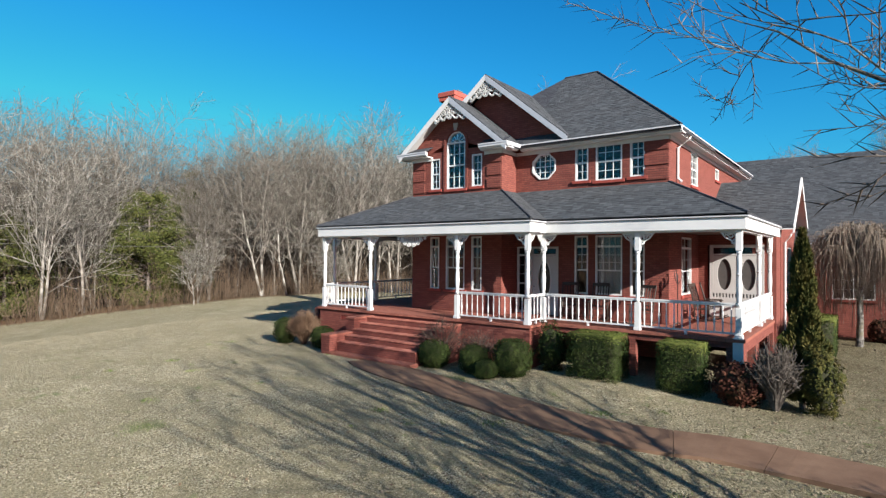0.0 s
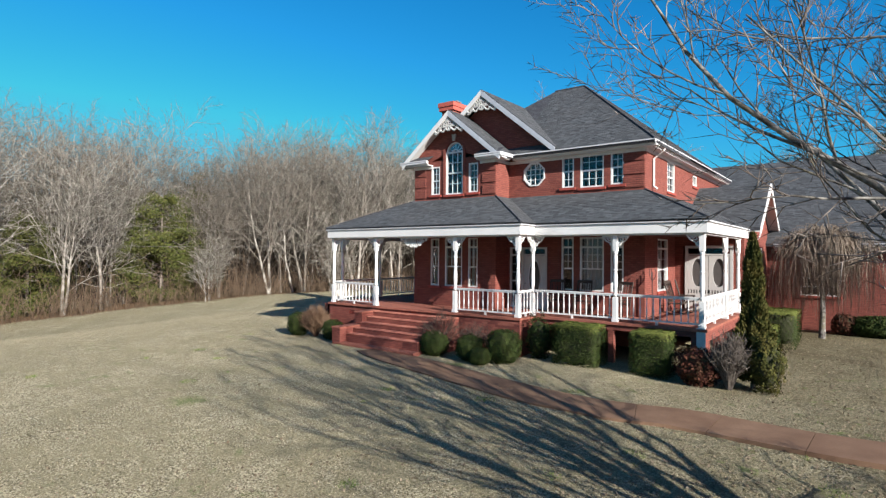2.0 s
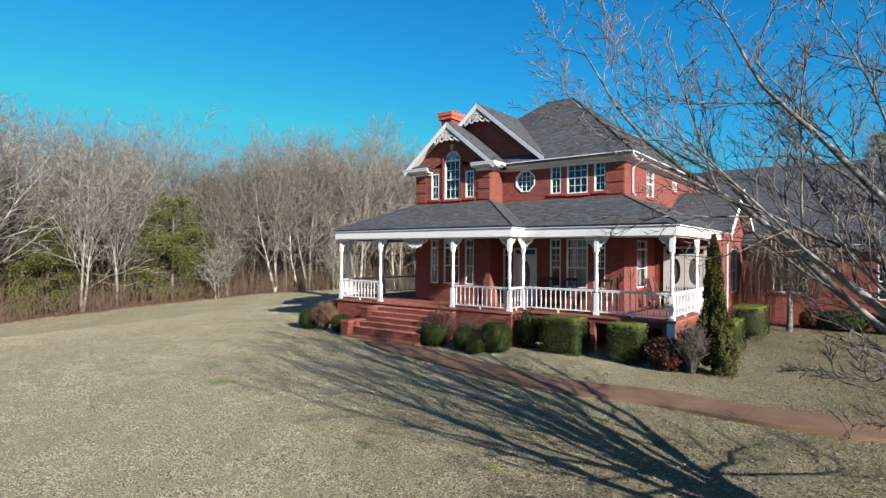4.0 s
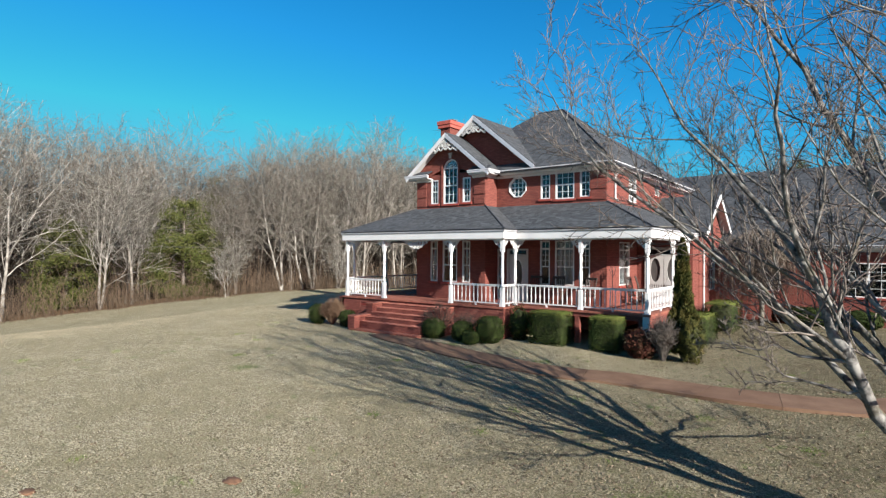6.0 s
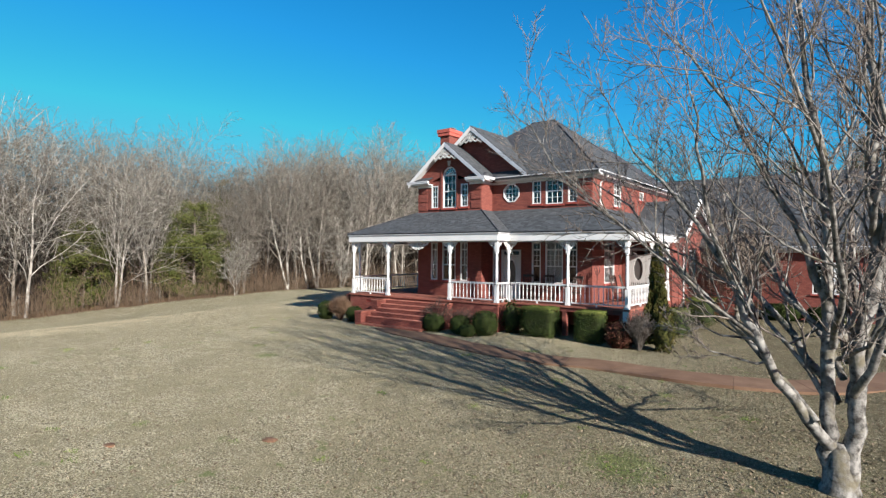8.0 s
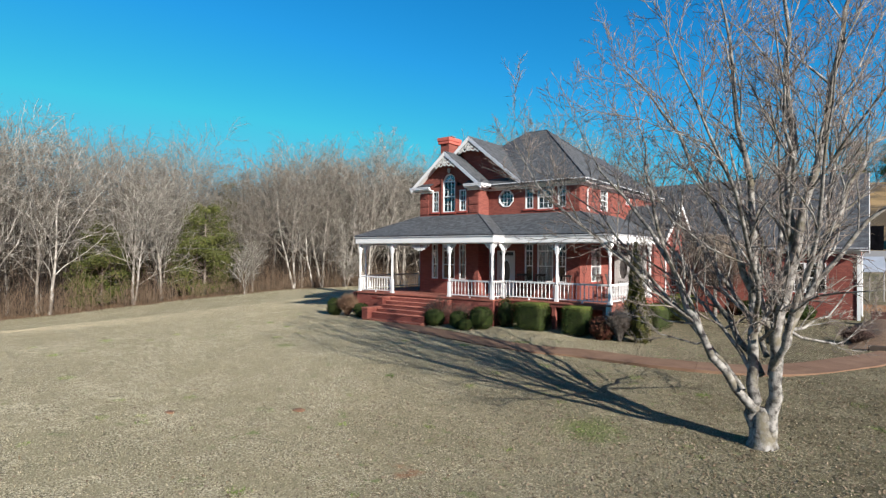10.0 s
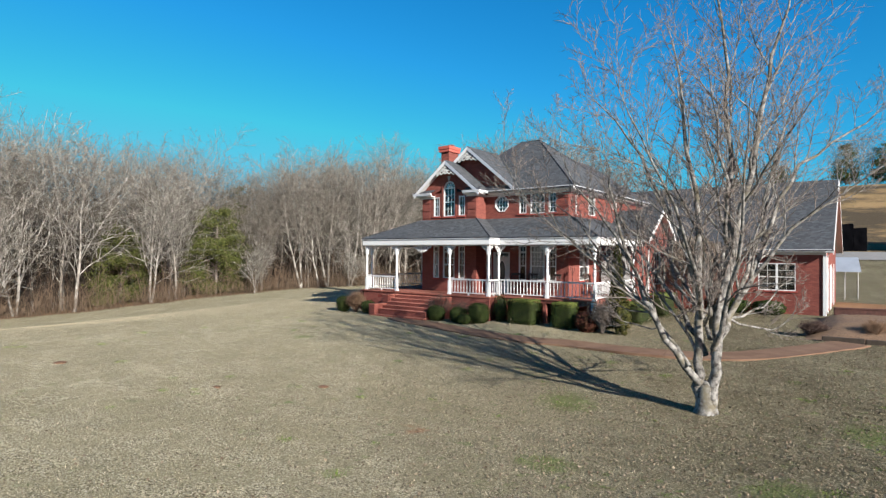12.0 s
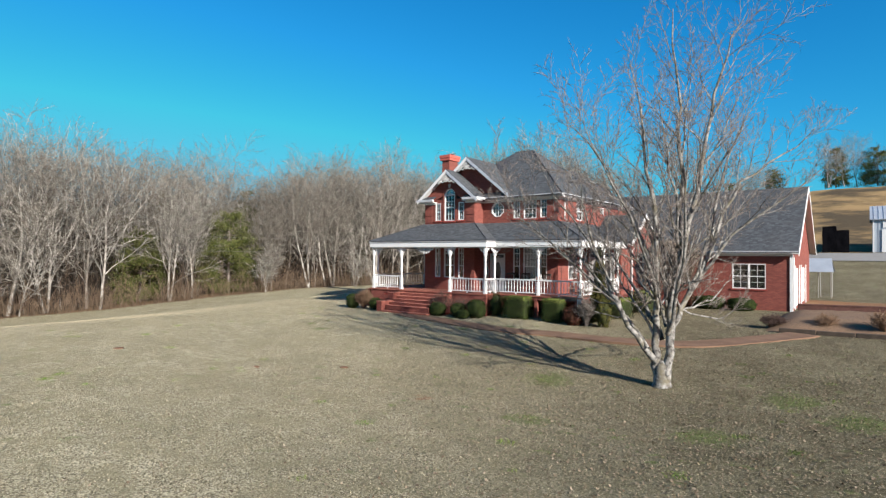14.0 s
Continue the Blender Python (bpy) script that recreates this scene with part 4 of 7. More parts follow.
# the hanging ornament over the steps' opening
bm = bmesh.new()
for s in (-1, 1):
    for dx, dz, r in ((0.12, 0.30, 0.09), (0.30, 0.24, 0.085), (0.46, 0.13, 0.08), (0.62, 0.08, 0.055)):
        scroll(bm, -4.62 + s * dx, BEAM - dz, 0, r, 1.4, math.pi / 2, 0.022, s)
for k in range(-4, 5):
    box(bm, -4.62 + k * 0.09 - 0.014, -4.62 + k * 0.09 + 0.014, -0.016, 0.016, BEAM - 0.20, BEAM - 0.03)
box(bm, -5.32, -3.92, -0.02, 0.02, BEAM - 0.035, BEAM - 0.003)
box(bm, -5.04, -4.20, -0.018, 0.018, BEAM - 0.22, BEAM - 0.19)
part("spandrel", bm, WHITE, porch, "white scroll-sawn spandrel over the steps")
# pier under the right corner
part("pier", boxes((PX1 - 0.12, PX1 + 0.12, PY2 - 0.16, PY2 - 0.125, 0.42, DECK + 0.02)), WHITE, porch)


def baluster_mesh():
    return lathe(bmesh.new(), [(0.020, 0.0), (0.020, 0.08), (0.014, 0.11), (0.024, 0.22), (0.026, 0.30), (0.016, 0.40), (0.013, 0.46), (0.021, 0.50), (0.013, 0.54), (0.018, 0.62), (0.020, 0.70)], 8)


first_baluster = {}


def railing(a, b, mat=WHITE, label="white turned baluster railing", step=0.20):
    """Rails and balusters from post to post."""
    a, b = Vector((*a, 0)), Vector((*b, 0))
    d = (b - a).normalized()
    L = (b - a).length - 0.16
    m = Matrix.Translation(a + d * 0.08 + Vector((0, 0, DECK))) @ Matrix.Rotation(math.atan2(d.y, d.x), 4, "Z")
    bm = boxes((0, L, -0.035, 0.035, 0.86, 0.90), (0, L, -0.022, 0.022, 0.82, 0.865))
    r = part("railing", bm, mat, porch, label)
    r.matrix_local = m
    part("bottom_rail", boxes((0, L, -0.025, 0.025, 0.10, 0.145)), mat, r)
    part("rail_foot", boxes((L / 2 - 0.03, L / 2 + 0.03, -0.03, 0.03, 0.0, 0.10)), mat, r)
    n = max(2, round(L / step))
    for k in range(n):
        at = pose(L * (k + 0.5) / n, 0, 0.135)
        if mat not in first_baluster:
            first_baluster[mat] = part("baluster", baluster_mesh(), mat, r, smooth=True)
            first_baluster[mat].matrix_local = at
        else:
            again(first_baluster[mat], at, r)


for i, j in ((0, 1), (2, 3), (3, 4), (4, 5), (5, 6), (6, 7), (7, 8)):
    railing(POSTS[i], POSTS[j])
railing(POSTS[0], POSTS[9])
railing(POSTS[9], POSTS[10], WHITE)
railing(POSTS[10], POSTS[11], WHITE)
railing(POSTS[8], (PX1, 7.9))

# ---- steps ----
steps = thing("front_steps", "red brick front steps between stepped cheek walls", "steps")
SX0, SX1, NS = -6.30, -2.78, 6
rise = (DECK + 0.02) / NS
tread_brick = None
STEP_BRICK = Mat("step_brick", 0.85, spec=0.2)
STEP_BRICK.color(STEP_BRICK.mix(STEP_BRICK.random(), (0.202, 0.0655, 0.047), (0.336, 0.13, 0.0924)))
STEP_BRICK.bump(STEP_BRICK.noise(50, 3), 0.5, 0.006)
STEP_BRICK = STEP_BRICK.m
for k in range(NS - 1):
    z = DECK - rise * (k + 1)
    y = F0 - 0.36 * (k + 1)
    bm = boxes((SX0, SX1, y, F0 - 0.003, -0.45 if k == NS - 2 else z - rise, z - 0.06))
    part("riser", bm, BRICK, steps)
    tread = part("tread", boxes((SX0, SX1, y + 0.0, y + 0.35, z - 0.058, z - 0.03)), BRICK, steps)
    n = 32
    w = (SX1 - SX0) / n
    for q in range(n):
        at = pose(SX0 + w * (q + 0.5), y, z - 0.03, 0, 0, 0)
        if tread_brick is None:
            tread_brick = part("brick", box(bmesh.new(), -w / 2 + 0.005, w / 2 - 0.005, -0.02, 0.345, 0.0, 0.034, 0.006), STEP_BRICK, tread)
            tread_brick.matrix_local = at
        else:
            again(tread_brick, at, tread)
part("landing", boxes((SX0 - 0.35, SX1 + 0.1, F0 - 2.15, F0 - 1.8 - 0.003, -0.5, -0.15)), BRICK_DECK, steps)
for x in (SX0 - 0.42, SX1 + 0.003):
    for y0, y1, z1 in ((F0 - 0.98, F0 - 0.003, 0.90), (F0 - 2.12, F0 - 0.983, 0.42))[: 2 if x < SX0 else 1]:
        bm = boxes((x, x + 0.417, y0, y1, -0.5, z1 - 0.07))
        part("cheek_wall", bm, BRICK, steps)
        part("coping", boxes((x - 0.02, x + 0.437, y0 - 0.02, y1, z1 - 0.067, z1), bevel=0.008), BRICK_DECK, steps)

# ---- garden path ----
path = tagged(new("path"), "curved reddish-brown concrete garden path in slabs", "path", kind="structure")


def path_slabs():
    pts = [Vector((x, y)) for x, y in PATH_LINE]
    fine = []
    for i in range(len(pts) - 1):
        p0, p1, p2, p3 = pts[max(i - 1, 0)], pts[i], pts[i + 1], pts[min(i + 2, len(pts) - 1)]
        for k in range(8):
            t = k / 8
            fine.append(0.5 * ((2 * p1) + (p2 - p0) * t + (2 * p0 - 5 * p1 + 4 * p2 - p3) * t * t + (3 * p1 - p0 - 3 * p2 + p3) * t ** 3))
    fine.append(pts[-1])
    run, start = 0.0, 0
    for i in range(1, len(fine)):
        run += (fine[i] - fine[i - 1]).length
        if run > 1.55 or i == len(fine) - 1:
            bm = bmesh.new()
            ring = []
            for k in range(start, i + 1):
                d = (fine[min(k + 1, len(fine) - 1)] - fine[max(k - 1, 0)]).normalized()
                n = Vector((-d.y, d.x))
                shift = d * (0.005 if k == start else -0.005 if k == i else 0)
                row = []
                for s in (-0.68, 0.68):
                    q = fine[k] + n * s + shift
                    z = max(ground_z(q.x, q.y), ground_z(fine[k].x, fine[k].y)) + 0.035
                    row += [bm.verts.new((q.x, q.y, z)), bm.verts.new((q.x, q.y, z - 0.12))]
                ring.append(row)
            for a, b in zip(ring, ring[1:]):
                bm.faces.new((a[0], b[0], b[2], a[2]))
                bm.faces.new((a[1], b[1], b[0], a[0]))
                bm.faces.new((a[2], b[2], b[3], a[3]))
            for e in (ring[0], ring[-1]):
                bm.faces.new((e[0], e[2], e[3], e[1]))
            bmesh.ops.recalc_face_normals(bm, faces=bm.faces)
            part("slab", bm, CONCRETE, path)
            run, start = 0.0, i


path_slabs()


# ---- plants ----
def quads(name, P, U, V, mat, parent=None, label=""):
    """Many small leaves: centre P, half-axes U and V, each a quad."""
    n = len(P)
    co = np.empty((n, 4, 3), np.float32)
    co[:, 0], co[:, 1], co[:, 2], co[:, 3] = P - U, P - V * 0.9, P + U, P + V
    me = bpy.data.meshes.new(name)
    me.vertices.add(n * 4)
    me.vertices.foreach_set("co", co.ravel())
    me.loops.add(n * 4)
    me.loops.foreach_set("vertex_index", np.arange(n * 4, dtype=np.int32))
    me.polygons.add(n)
    me.polygons.foreach_set("loop_start", np.arange(0, n * 4, 4, dtype=np.int32))
    me.update(calc_edges=True)
    me.materials.append(mat)
    ob = new(name, me)
    ob.parent = parent
    return tagged(ob, label) if label else ob


def limbs(name, tubes, sides, mat, parent=None, label="", smooth=True):
    """Many tapered limbs: each a list of points and radii."""
    co, faces, base = [], [], 0
    ang = [2 * math.pi * k / sides for k in range(sides)]
    cs = np.array([(math.cos(a), math.sin(a)) for a in ang])
    for pts, rad in tubes:
        pts = np.asarray(pts, float)
        d = np.gradient(pts, axis=0)
        d /= np.linalg.norm(d, axis=1, keepdims=True) + 1e-9
        ref = np.array((0.31, 0.23, 0.92)) if abs(d[0][2]) < 0.8 else np.array((0.95, 0.2, 0.1))
        u = np.cross(d, ref)
        u /= np.linalg.norm(u, axis=1, keepdims=True) + 1e-9
        w = np.cross(d, u)
        rad = np.asarray(rad, float)[:, None, None]
        ring = pts[:, None, :] + rad * (cs[None, :, :1] * u[:, None, :] + cs[None, :, 1:] * w[:, None, :])
        co.append(ring.reshape(-1, 3))
        m = len(pts)
        for i in range(m - 1):
            for k in range(sides):
                k2 = (k + 1) % sides
                faces.append((base + i * sides + k, base + i * sides + k2, base + (i + 1) * sides + k2, base + (i + 1) * sides + k))
        faces.append(tuple(base + (m - 1) * sides + k for k in range(sides)))
        base += m * sides
    me = bpy.data.meshes.new(name)
    co = np.concatenate(co).astype(np.float32)
    me.from_pydata(co.tolist(), [], faces)
    me.materials.append(mat)
    if smooth:
        me.shade_smooth()
    ob = new(name, me)
    ob.parent = parent
    return tagged(ob, label, kind="stuff" if name in ("twig", "branch", "bough", "stems", "hanging_twigs") else "")


def cones(name, tubes, mat, parent=None):
    """Many thin twigs, each a slim three-sided point."""
    a = np.array([p[0] for p, r in tubes], float)
    b = np.array([p[-1] for p, r in tubes], float)
    r = np.array([q[0] for p, q in tubes], float)[:, None]
    n = len(a)
    d = b - a
    d /= np.linalg.norm(d, axis=1, keepdims=True) + 1e-9
    u = np.cross(d, (0.31, 0.23, 0.92))
    u /= np.linalg.norm(u, axis=1, keepdims=True) + 1e-9
    w = np.cross(d, u)
    co = np.stack((a + u * r, a - u * r * 0.5 + w * r * 0.87, a - u * r * 0.5 - w * r * 0.87, b), 1).astype(np.float32)
    me = bpy.data.meshes.new(name)
    me.vertices.add(n * 4)
    me.vertices.foreach_set("co", co.ravel())
    face = np.array((0, 1, 3, 1, 2, 3, 2, 0, 3), np.int32)
    me.loops.add(n * 9)
    me.loops.foreach_set("vertex_index", (np.arange(n, dtype=np.int32)[:, None] * 4 + face).ravel())
    me.polygons.add(n * 3)
    me.polygons.foreach_set("loop_start", np.arange(0, n * 9, 3, dtype=np.int32))
    me.update(calc_edges=True)
    me.materials.append(mat)
    ob = new(name, me)
    ob.parent = parent
    return tagged(ob, kind="stuff")


def unit(v):
    return v / (np.linalg.norm(v) + 1e-9)


def grow(rng, start, way, length, radius, level, spec, out, line=None, thin=0.0068, fall=0.62, rise=0.0):
    """A limb with its side limbs. spec[level]: side limbs, spread in degrees, length and radius ratios, upward pull, wobble, points."""
    n_side, spread_deg, ratio, rr, pull, wob, n = spec[level]
    p, d = np.array(start, float), unit(np.array(way, float))
    pts, step = [p.copy()], length / (n - 1)
    for i in range(n - 1):
        d = unit(d + rng.normal(0, wob, 3) + np.array((0, 0, pull)))
        p = p + d * step
        pts.append(p.copy())
    if line is not None:
        line = np.array(line, float)
        n = len(line)
        pts = [p for p in line + np.vstack((np.zeros(3), rng.normal(0, 0.035, (n - 1, 3))))]
    tip = 0.08 if level == 0 else 0.3
    rad = [radius * (1 - (1 - tip) * (i / (n - 1)) ** 0.9) for i in range(n)]
    out[level].append((pts, rad))
    if level + 1 >= len(spec):
        return
    pts = np.array(pts)
    turn = rng.uniform(0, 6.28)
    for k in range(n_side):
        t = (0.22 if level == 0 else 0.18) + (0.80 if level == 0 else 0.80) * (k + rng.uniform(0, 0.9)) / n_side
        t = min(t, 0.99)
        x = t * (n - 1)
        i = min(int(x), n - 2)
        q = pts[i] + (pts[i + 1] - pts[i]) * (x - i)
        axis = unit(pts[i + 1] - pts[i])
        turn += 2.4 + rng.normal(0, 0.5)
        side = unit(np.cross(axis, (0.3, 0.5, 0.8)))
        side2 = np.cross(axis, side)
        a = radians(spread_deg + rng.normal(0, 9))
        w = axis * math.cos(a) + (side * math.cos(turn) + side2 * math.sin(turn)) * math.sin(a)
        w = unit(w + np.array((0, 0, rise)))
        L = length * ratio * (1.12 - (0.50 if line is not None else fall) * t) * rng.uniform(0.75, 1.25)
        r = max(radius * (1 - (1 - tip) * t) * rr, thin)
        grow(rng, q, w, L, r, level + 1, spec, out, None, thin, fall, rise)


R_ = np.array((0.794, 0.607, 0.0))
F_ = np.array((-0.607, 0.794, 0.0))


def yard_tree():
    """The bare multi-stemmed tree on the lawn."""
    x, y = 12.80, -9.50
    z = ground_z(x, y) - 0.05
    t = thing("yard_tree", "bare multi-stemmed maple with pale lichened bark on the lawn", "tree", at=(x, y, z))
    rng = np.random.default_rng(5)
    spec = [(15, 37, 0.38, 0.46, 0.0, 0.0, 12), (9, 38, 0.47, 0.58, 0.06, 0.13, 7), (7, 42, 0.46, 0.66, 0.05, 0.19, 5), (4, 45, 0.46, 0.80, 0.02, 0.12, 2)]
    out = [[] for _ in spec]
    trunk = [((0, 0, -0.2), 0.46), ((0, 0, 0.0), 0.34), ((0.0, 0, 0.16), 0.27), ((-0.02, 0, 0.42), 0.235), ((-0.02, 0, 0.66), 0.19), ((-0.02, 0, 0.85), 0.08)]
    # along the view's right, away from the eye, up; each main stem
    stems = [
        (0.105, [(-0.16, 0, 0.80), (-0.52, 0, 1.25), (-1.0, 0, 1.94), (-1.45, 0.05, 2.75), (-1.62, 0.15, 3.2), (-1.87, 0.2, 3.8), (-2.2, 0.1, 4.6), (-2.45, -0.2, 5.4), (-2.7, -0.5, 6.3), (-2.95, -0.7, 7.2)]),
        (0.150, [(-0.09, 0.05, 0.05), (-0.13, 0.05, 0.7), (-0.18, 0.05, 1.25), (-0.11, 0.1, 2.3), (-0.14, 0.15, 3.35), (-0.13, 0.1, 4.4), (-0.22, 0.1, 5.7), (-0.42, 0.2, 6.9), (-0.54, 0.2, 8.2), (-0.70, 0.3, 9.3), (-0.90, 0.3, 10.3)]),
        (0.160, [(0.09, -0.05, 0.05), (0.13, -0.06, 0.7), (0.22, -0.08, 1.4), (0.32, -0.1, 2.4), (0.37, -0.15, 3.2), (0.47, -0.1, 4.4), (0.57, -0.05, 5.7), (0.62, 0.0, 6.9), (0.57, 0.1, 8.2), (0.52, 0.2, 9.6), (0.40, 0.2, 10.9), (0.45, 0.3, 12.1)]),
        (0.105, [(0.37, -0.15, 3.1), (0.58, -0.3, 4.6), (0.77, -0.4, 5.7), (1.00, -0.5, 7.1), (1.30, -0.5, 8.5), (1.60, -0.5, 9.8), (2.0, -0.4, 10.9), (2.45, -0.4, 11.8)]),
        (0.110, [(0.24, 0.05, 1.5), (0.40, 0.1, 1.95), (0.70, 0.2, 2.5), (1.30, 0.4, 3.4), (1.78, 0.5, 4.4), (2.30, 0.6, 5.7), (2.90, 0.7, 6.6), (3.85, 0.8, 7.2), (4.75, 0.8, 7.8), (5.4, 0.8, 8.4)]),
        (0.060, [(1.35, 0.4, 3.45), (1.93, 0.1, 4.4), (2.46, -0.2, 5.1), (3.18, -0.5, 5.7), (4.05, -0.7, 6.4), (4.6, -0.8, 6.9)]),
        (0.065, [(1.78, 0.5, 4.4), (2.10, 0.9, 5.5), (2.46, 1.2, 6.7), (2.90, 1.4, 7.8), (3.50, 1.6, 8.9), (4.0, 1.7, 9.7)]),
        (0.080, [(-0.14, 0.15, 3.3), (-0.35, 0.4, 4.2), (-0.60, 0.7, 5.1), (-1.03, 1.0, 6.3), (-1.57, 1.3, 7.4), (-2.25, 1.5, 8.3), (-2.8, 1.6, 8.9)]),
        (0.055, [(0.35, 0.1, 2.1), (0.75, 0.4, 2.35), (1.30, 0.6, 2.5), (2.05, 0.9, 2.75), (2.6, 1.1, 3.2), (3.20, 1.3, 3.6)]),
        (0.036, [(0.70, 0.2, 2.45), (1.50, 0.5, 2.15), (2.20, 0.9, 2.05), (2.7, 1.1, 2.25), (3.1, 1.2, 2.6)]),
        (0.085, [(0.05, 0.15, 1.5), (-0.1, 0.7, 2.2), (-0.3, 1.4, 2.9), (-0.6, 2.1, 3.6), (-0.9, 2.9, 4.4), (-1.2, 3.6, 5.4), (-1.4, 4.1, 6.4)]),
        (0.070, [(0.2, 0.1, 2.2), (0.4, 0.7, 3.2), (0.5, 1.4, 4.4), (0.6, 2.0, 5.6), (0.7, 2.6, 6.9), (0.8, 3.0, 8.0)]),
        (0.075, [(0.1, -0.15, 1.7), (0.1, -0.8, 2.7), (0.0, -1.5, 3.9), (-0.2, -2.1, 5.2), (-0.4, -2.6, 6.6), (-0.5, -3.0, 7.8)]),
        (0.066, [(-0.5, -0.15, 1.25), (-0.9, 0.6, 2.1), (-1.4, 1.5, 3.0), (-2.0, 2.4, 4.1), (-2.6, 3.2, 5.1), (-3.2, 4.0, 5.9), (-3.8, 4.6, 6.5)]),
        (0.062, [(0.2, 0.2, 1.9), (0.2, 1.2, 2.9), (0.0, 2.4, 4.0), (-0.4, 3.4, 5.1), (-0.9, 4.2, 6.1), (-1.4, 4.9, 7.0)]),
        (0.062, [(-1.28, 0.03, 2.45), (-1.85, 0.4, 3.1), (-2.5, 0.9, 3.8), (-3.3, 1.4, 4.6), (-4.2, 1.9, 5.5), (-4.8, 2.3, 6.4), (-5.1, 2.5, 7.2)]),
        (0.028, [(-1.38, 0.03, 2.6), (-1.9, 0.4, 2.64), (-2.3, 0.6, 2.72), (-2.8, 0.7, 2.8)]),
        (0.026, [(-1.17, 0.02, 2.25), (-1.6, 0.3, 2.2), (-2.0, 0.5, 2.35), (-2.5, 0.7, 2.65), (-2.9, 0.8, 2.8)]),
        (0.050, [(-1.9, 0.2, 3.9), (-2.2, 0.6, 4.6), (-2.6, 1.0, 5.4), (-3.1, 1.3, 6.0), (-3.4, 1.5, 6.8), (-3.8, 1.7, 7.9)]),
        (0.040, [(-0.1, -0.1, 2.3), (-0.4, -0.9, 2.6), (-0.8, -1.9, 3.0), (-1.3, -2.9, 3.6), (-1.6, -3.4, 4.3)]),
        (0.062, [(-0.12, 0.0, 2.5), (-0.5, -0.7, 3.2), (-1.0, -1.4, 4.1), (-1.7, -2.1, 5.1), (-2.4, -2.6, 6.1), (-3.0, -2.9, 7.0), (-3.4, -3.1, 8.0)]),
        (0.070, [(0.9, 0.28, 2.75), (1.6, 1.0, 3.7), (2.4, 1.8, 4.8), (3.2, 2.6, 6.0), (3.9, 3.3, 7.2), (4.5, 3.9, 8.4)]),
        (0.065, [(0.4, 0.1, 3.0), (1.1, 1.3, 4.4), (1.9, 2.4, 5.8), (2.6, 3.4, 7.2), (3.1, 4.2, 8.4), (3.5, 4.8, 9.4)]),
        (0.055, [(0.47, -0.1, 4.4), (0.2, -0.7, 5.4), (-0.2, -1.2, 6.6), (-0.6, -1.5, 7.8), (-0.9, -1.7, 9.0)]),
        (0.050, [(0.6, 0.0, 6.3), (0.9, 0.6, 7.4), (1.2, 1.1, 8.6), (1.5, 1.4, 9.8), (1.7, 1.6, 10.8)]),
    ]
    for r, line in stems:
        pts = [R_ * a + F_ * b + np.array((0, 0, c)) for a, b, c in line]
        fine = [pts[0]]
        for p, q in zip(pts, pts[1:]):
            fine += [p + (q - p) * 0.5, q]
        L = sum(np.linalg.norm(q - p) for p, q in zip(pts, pts[1:]))
        own = [(int(min(15, max(4, 1.7 * L))), *spec[0][1:]), *spec[1:]]
        grow(rng, fine[0], fine[1] - fine[0], min(L, 7.5), r, 0, own, out, fine, 0.0068, rise=0.12)
    limbs("trunk", [([p for p, r in trunk], [r for p, r in trunk])] + out[0], 10, BARK, t)
    limbs("branch", out[1], 6, BARK, t)
    limbs("bough", out[2], 4, TWIG, t)
    cones("twig", out[3], TWIG, t)
    return t


yard_tree()


def wood_tree(seed, height, slim):
    """A bare tree of the woods, at the origin."""
    rng = np.random.default_rng(seed)
    t = thing("bare_tree", "tall bare grey-barked tree at the wood's edge" if height > 9 else "slender young bare tree at the wood's edge", "tree", "trees of the wood")
    lean = rng.normal(0, 0.07, 2)
    spec = [(18, 41, 0.58 * slim, 0.46, 0.02, 0.06, 10), (9, 42, 0.50, 0.55, 0.07, 0.17, 6), (7, 44, 0.52, 0.6, 0.04, 0.22, 4), (8, 42, 0.66, 0.7, 0.03, 0.1, 2)]
    out = [[] for _ in spec]
    grow(rng, (0, 0, -0.4), (lean[0], lean[1], 1), height * 0.68, 0.0086 * height, 0, spec, out, None, 0.0055, 0.50)
    for k in range(seed % 2):
        a = rng.uniform(0, 6.28)
        grow(rng, (0.1 * math.cos(a), 0.1 * math.sin(a), 0.0), (0.28 * math.cos(a), 0.28 * math.sin(a), 1), height * rng.uniform(0.48, 0.62), 0.0075 * height, 0, spec, out, None, 0.0055, 0.50)
    out[2] = [(p, [max(r, 0.014) for r in rad]) for p, rad in out[2]]
    out[3] = [(p, [max(r, 0.0105) for r in rad]) for p, rad in out[3]]
    limbs("trunk", out[0], 6, WOOD_BARK, t)
    limbs("branch", out[1] + out[2], 3, WOOD_BARK, t)
    cones("twig", out[3], WOOD_TWIG, t)
    return t


def tinted_bark(name, c1, c2, c3):
    m = Mat(name, 0.9, spec=0.15)
    col = m.mix(m.ramp(m.noise(1.8, 4), (0.35, 0.0), (0.65, 1.0)), c1, c2)
    m.color(m.mix(m.math("MULTIPLY", m.random(), 0.7), col, c3))
    return m.m


WOOD_BARK = tinted_bark("wood_bark", (0.095, 0.084, 0.072), (0.42, 0.40, 0.36), (0.140, 0.118, 0.096))
WOOD_TWIG = tinted_bark("wood_twigs", (0.055, 0.051, 0.040), (0.146, 0.138, 0.114), (0.086, 0.072, 0.054))
# darker copy of the bark; stands in for shade deep in the wood
SHADED_BARK = tinted_bark("dim_wood_bark", (0.017, 0.014, 0.011), (0.060, 0.051, 0.042), (0.027, 0.020, 0.016))


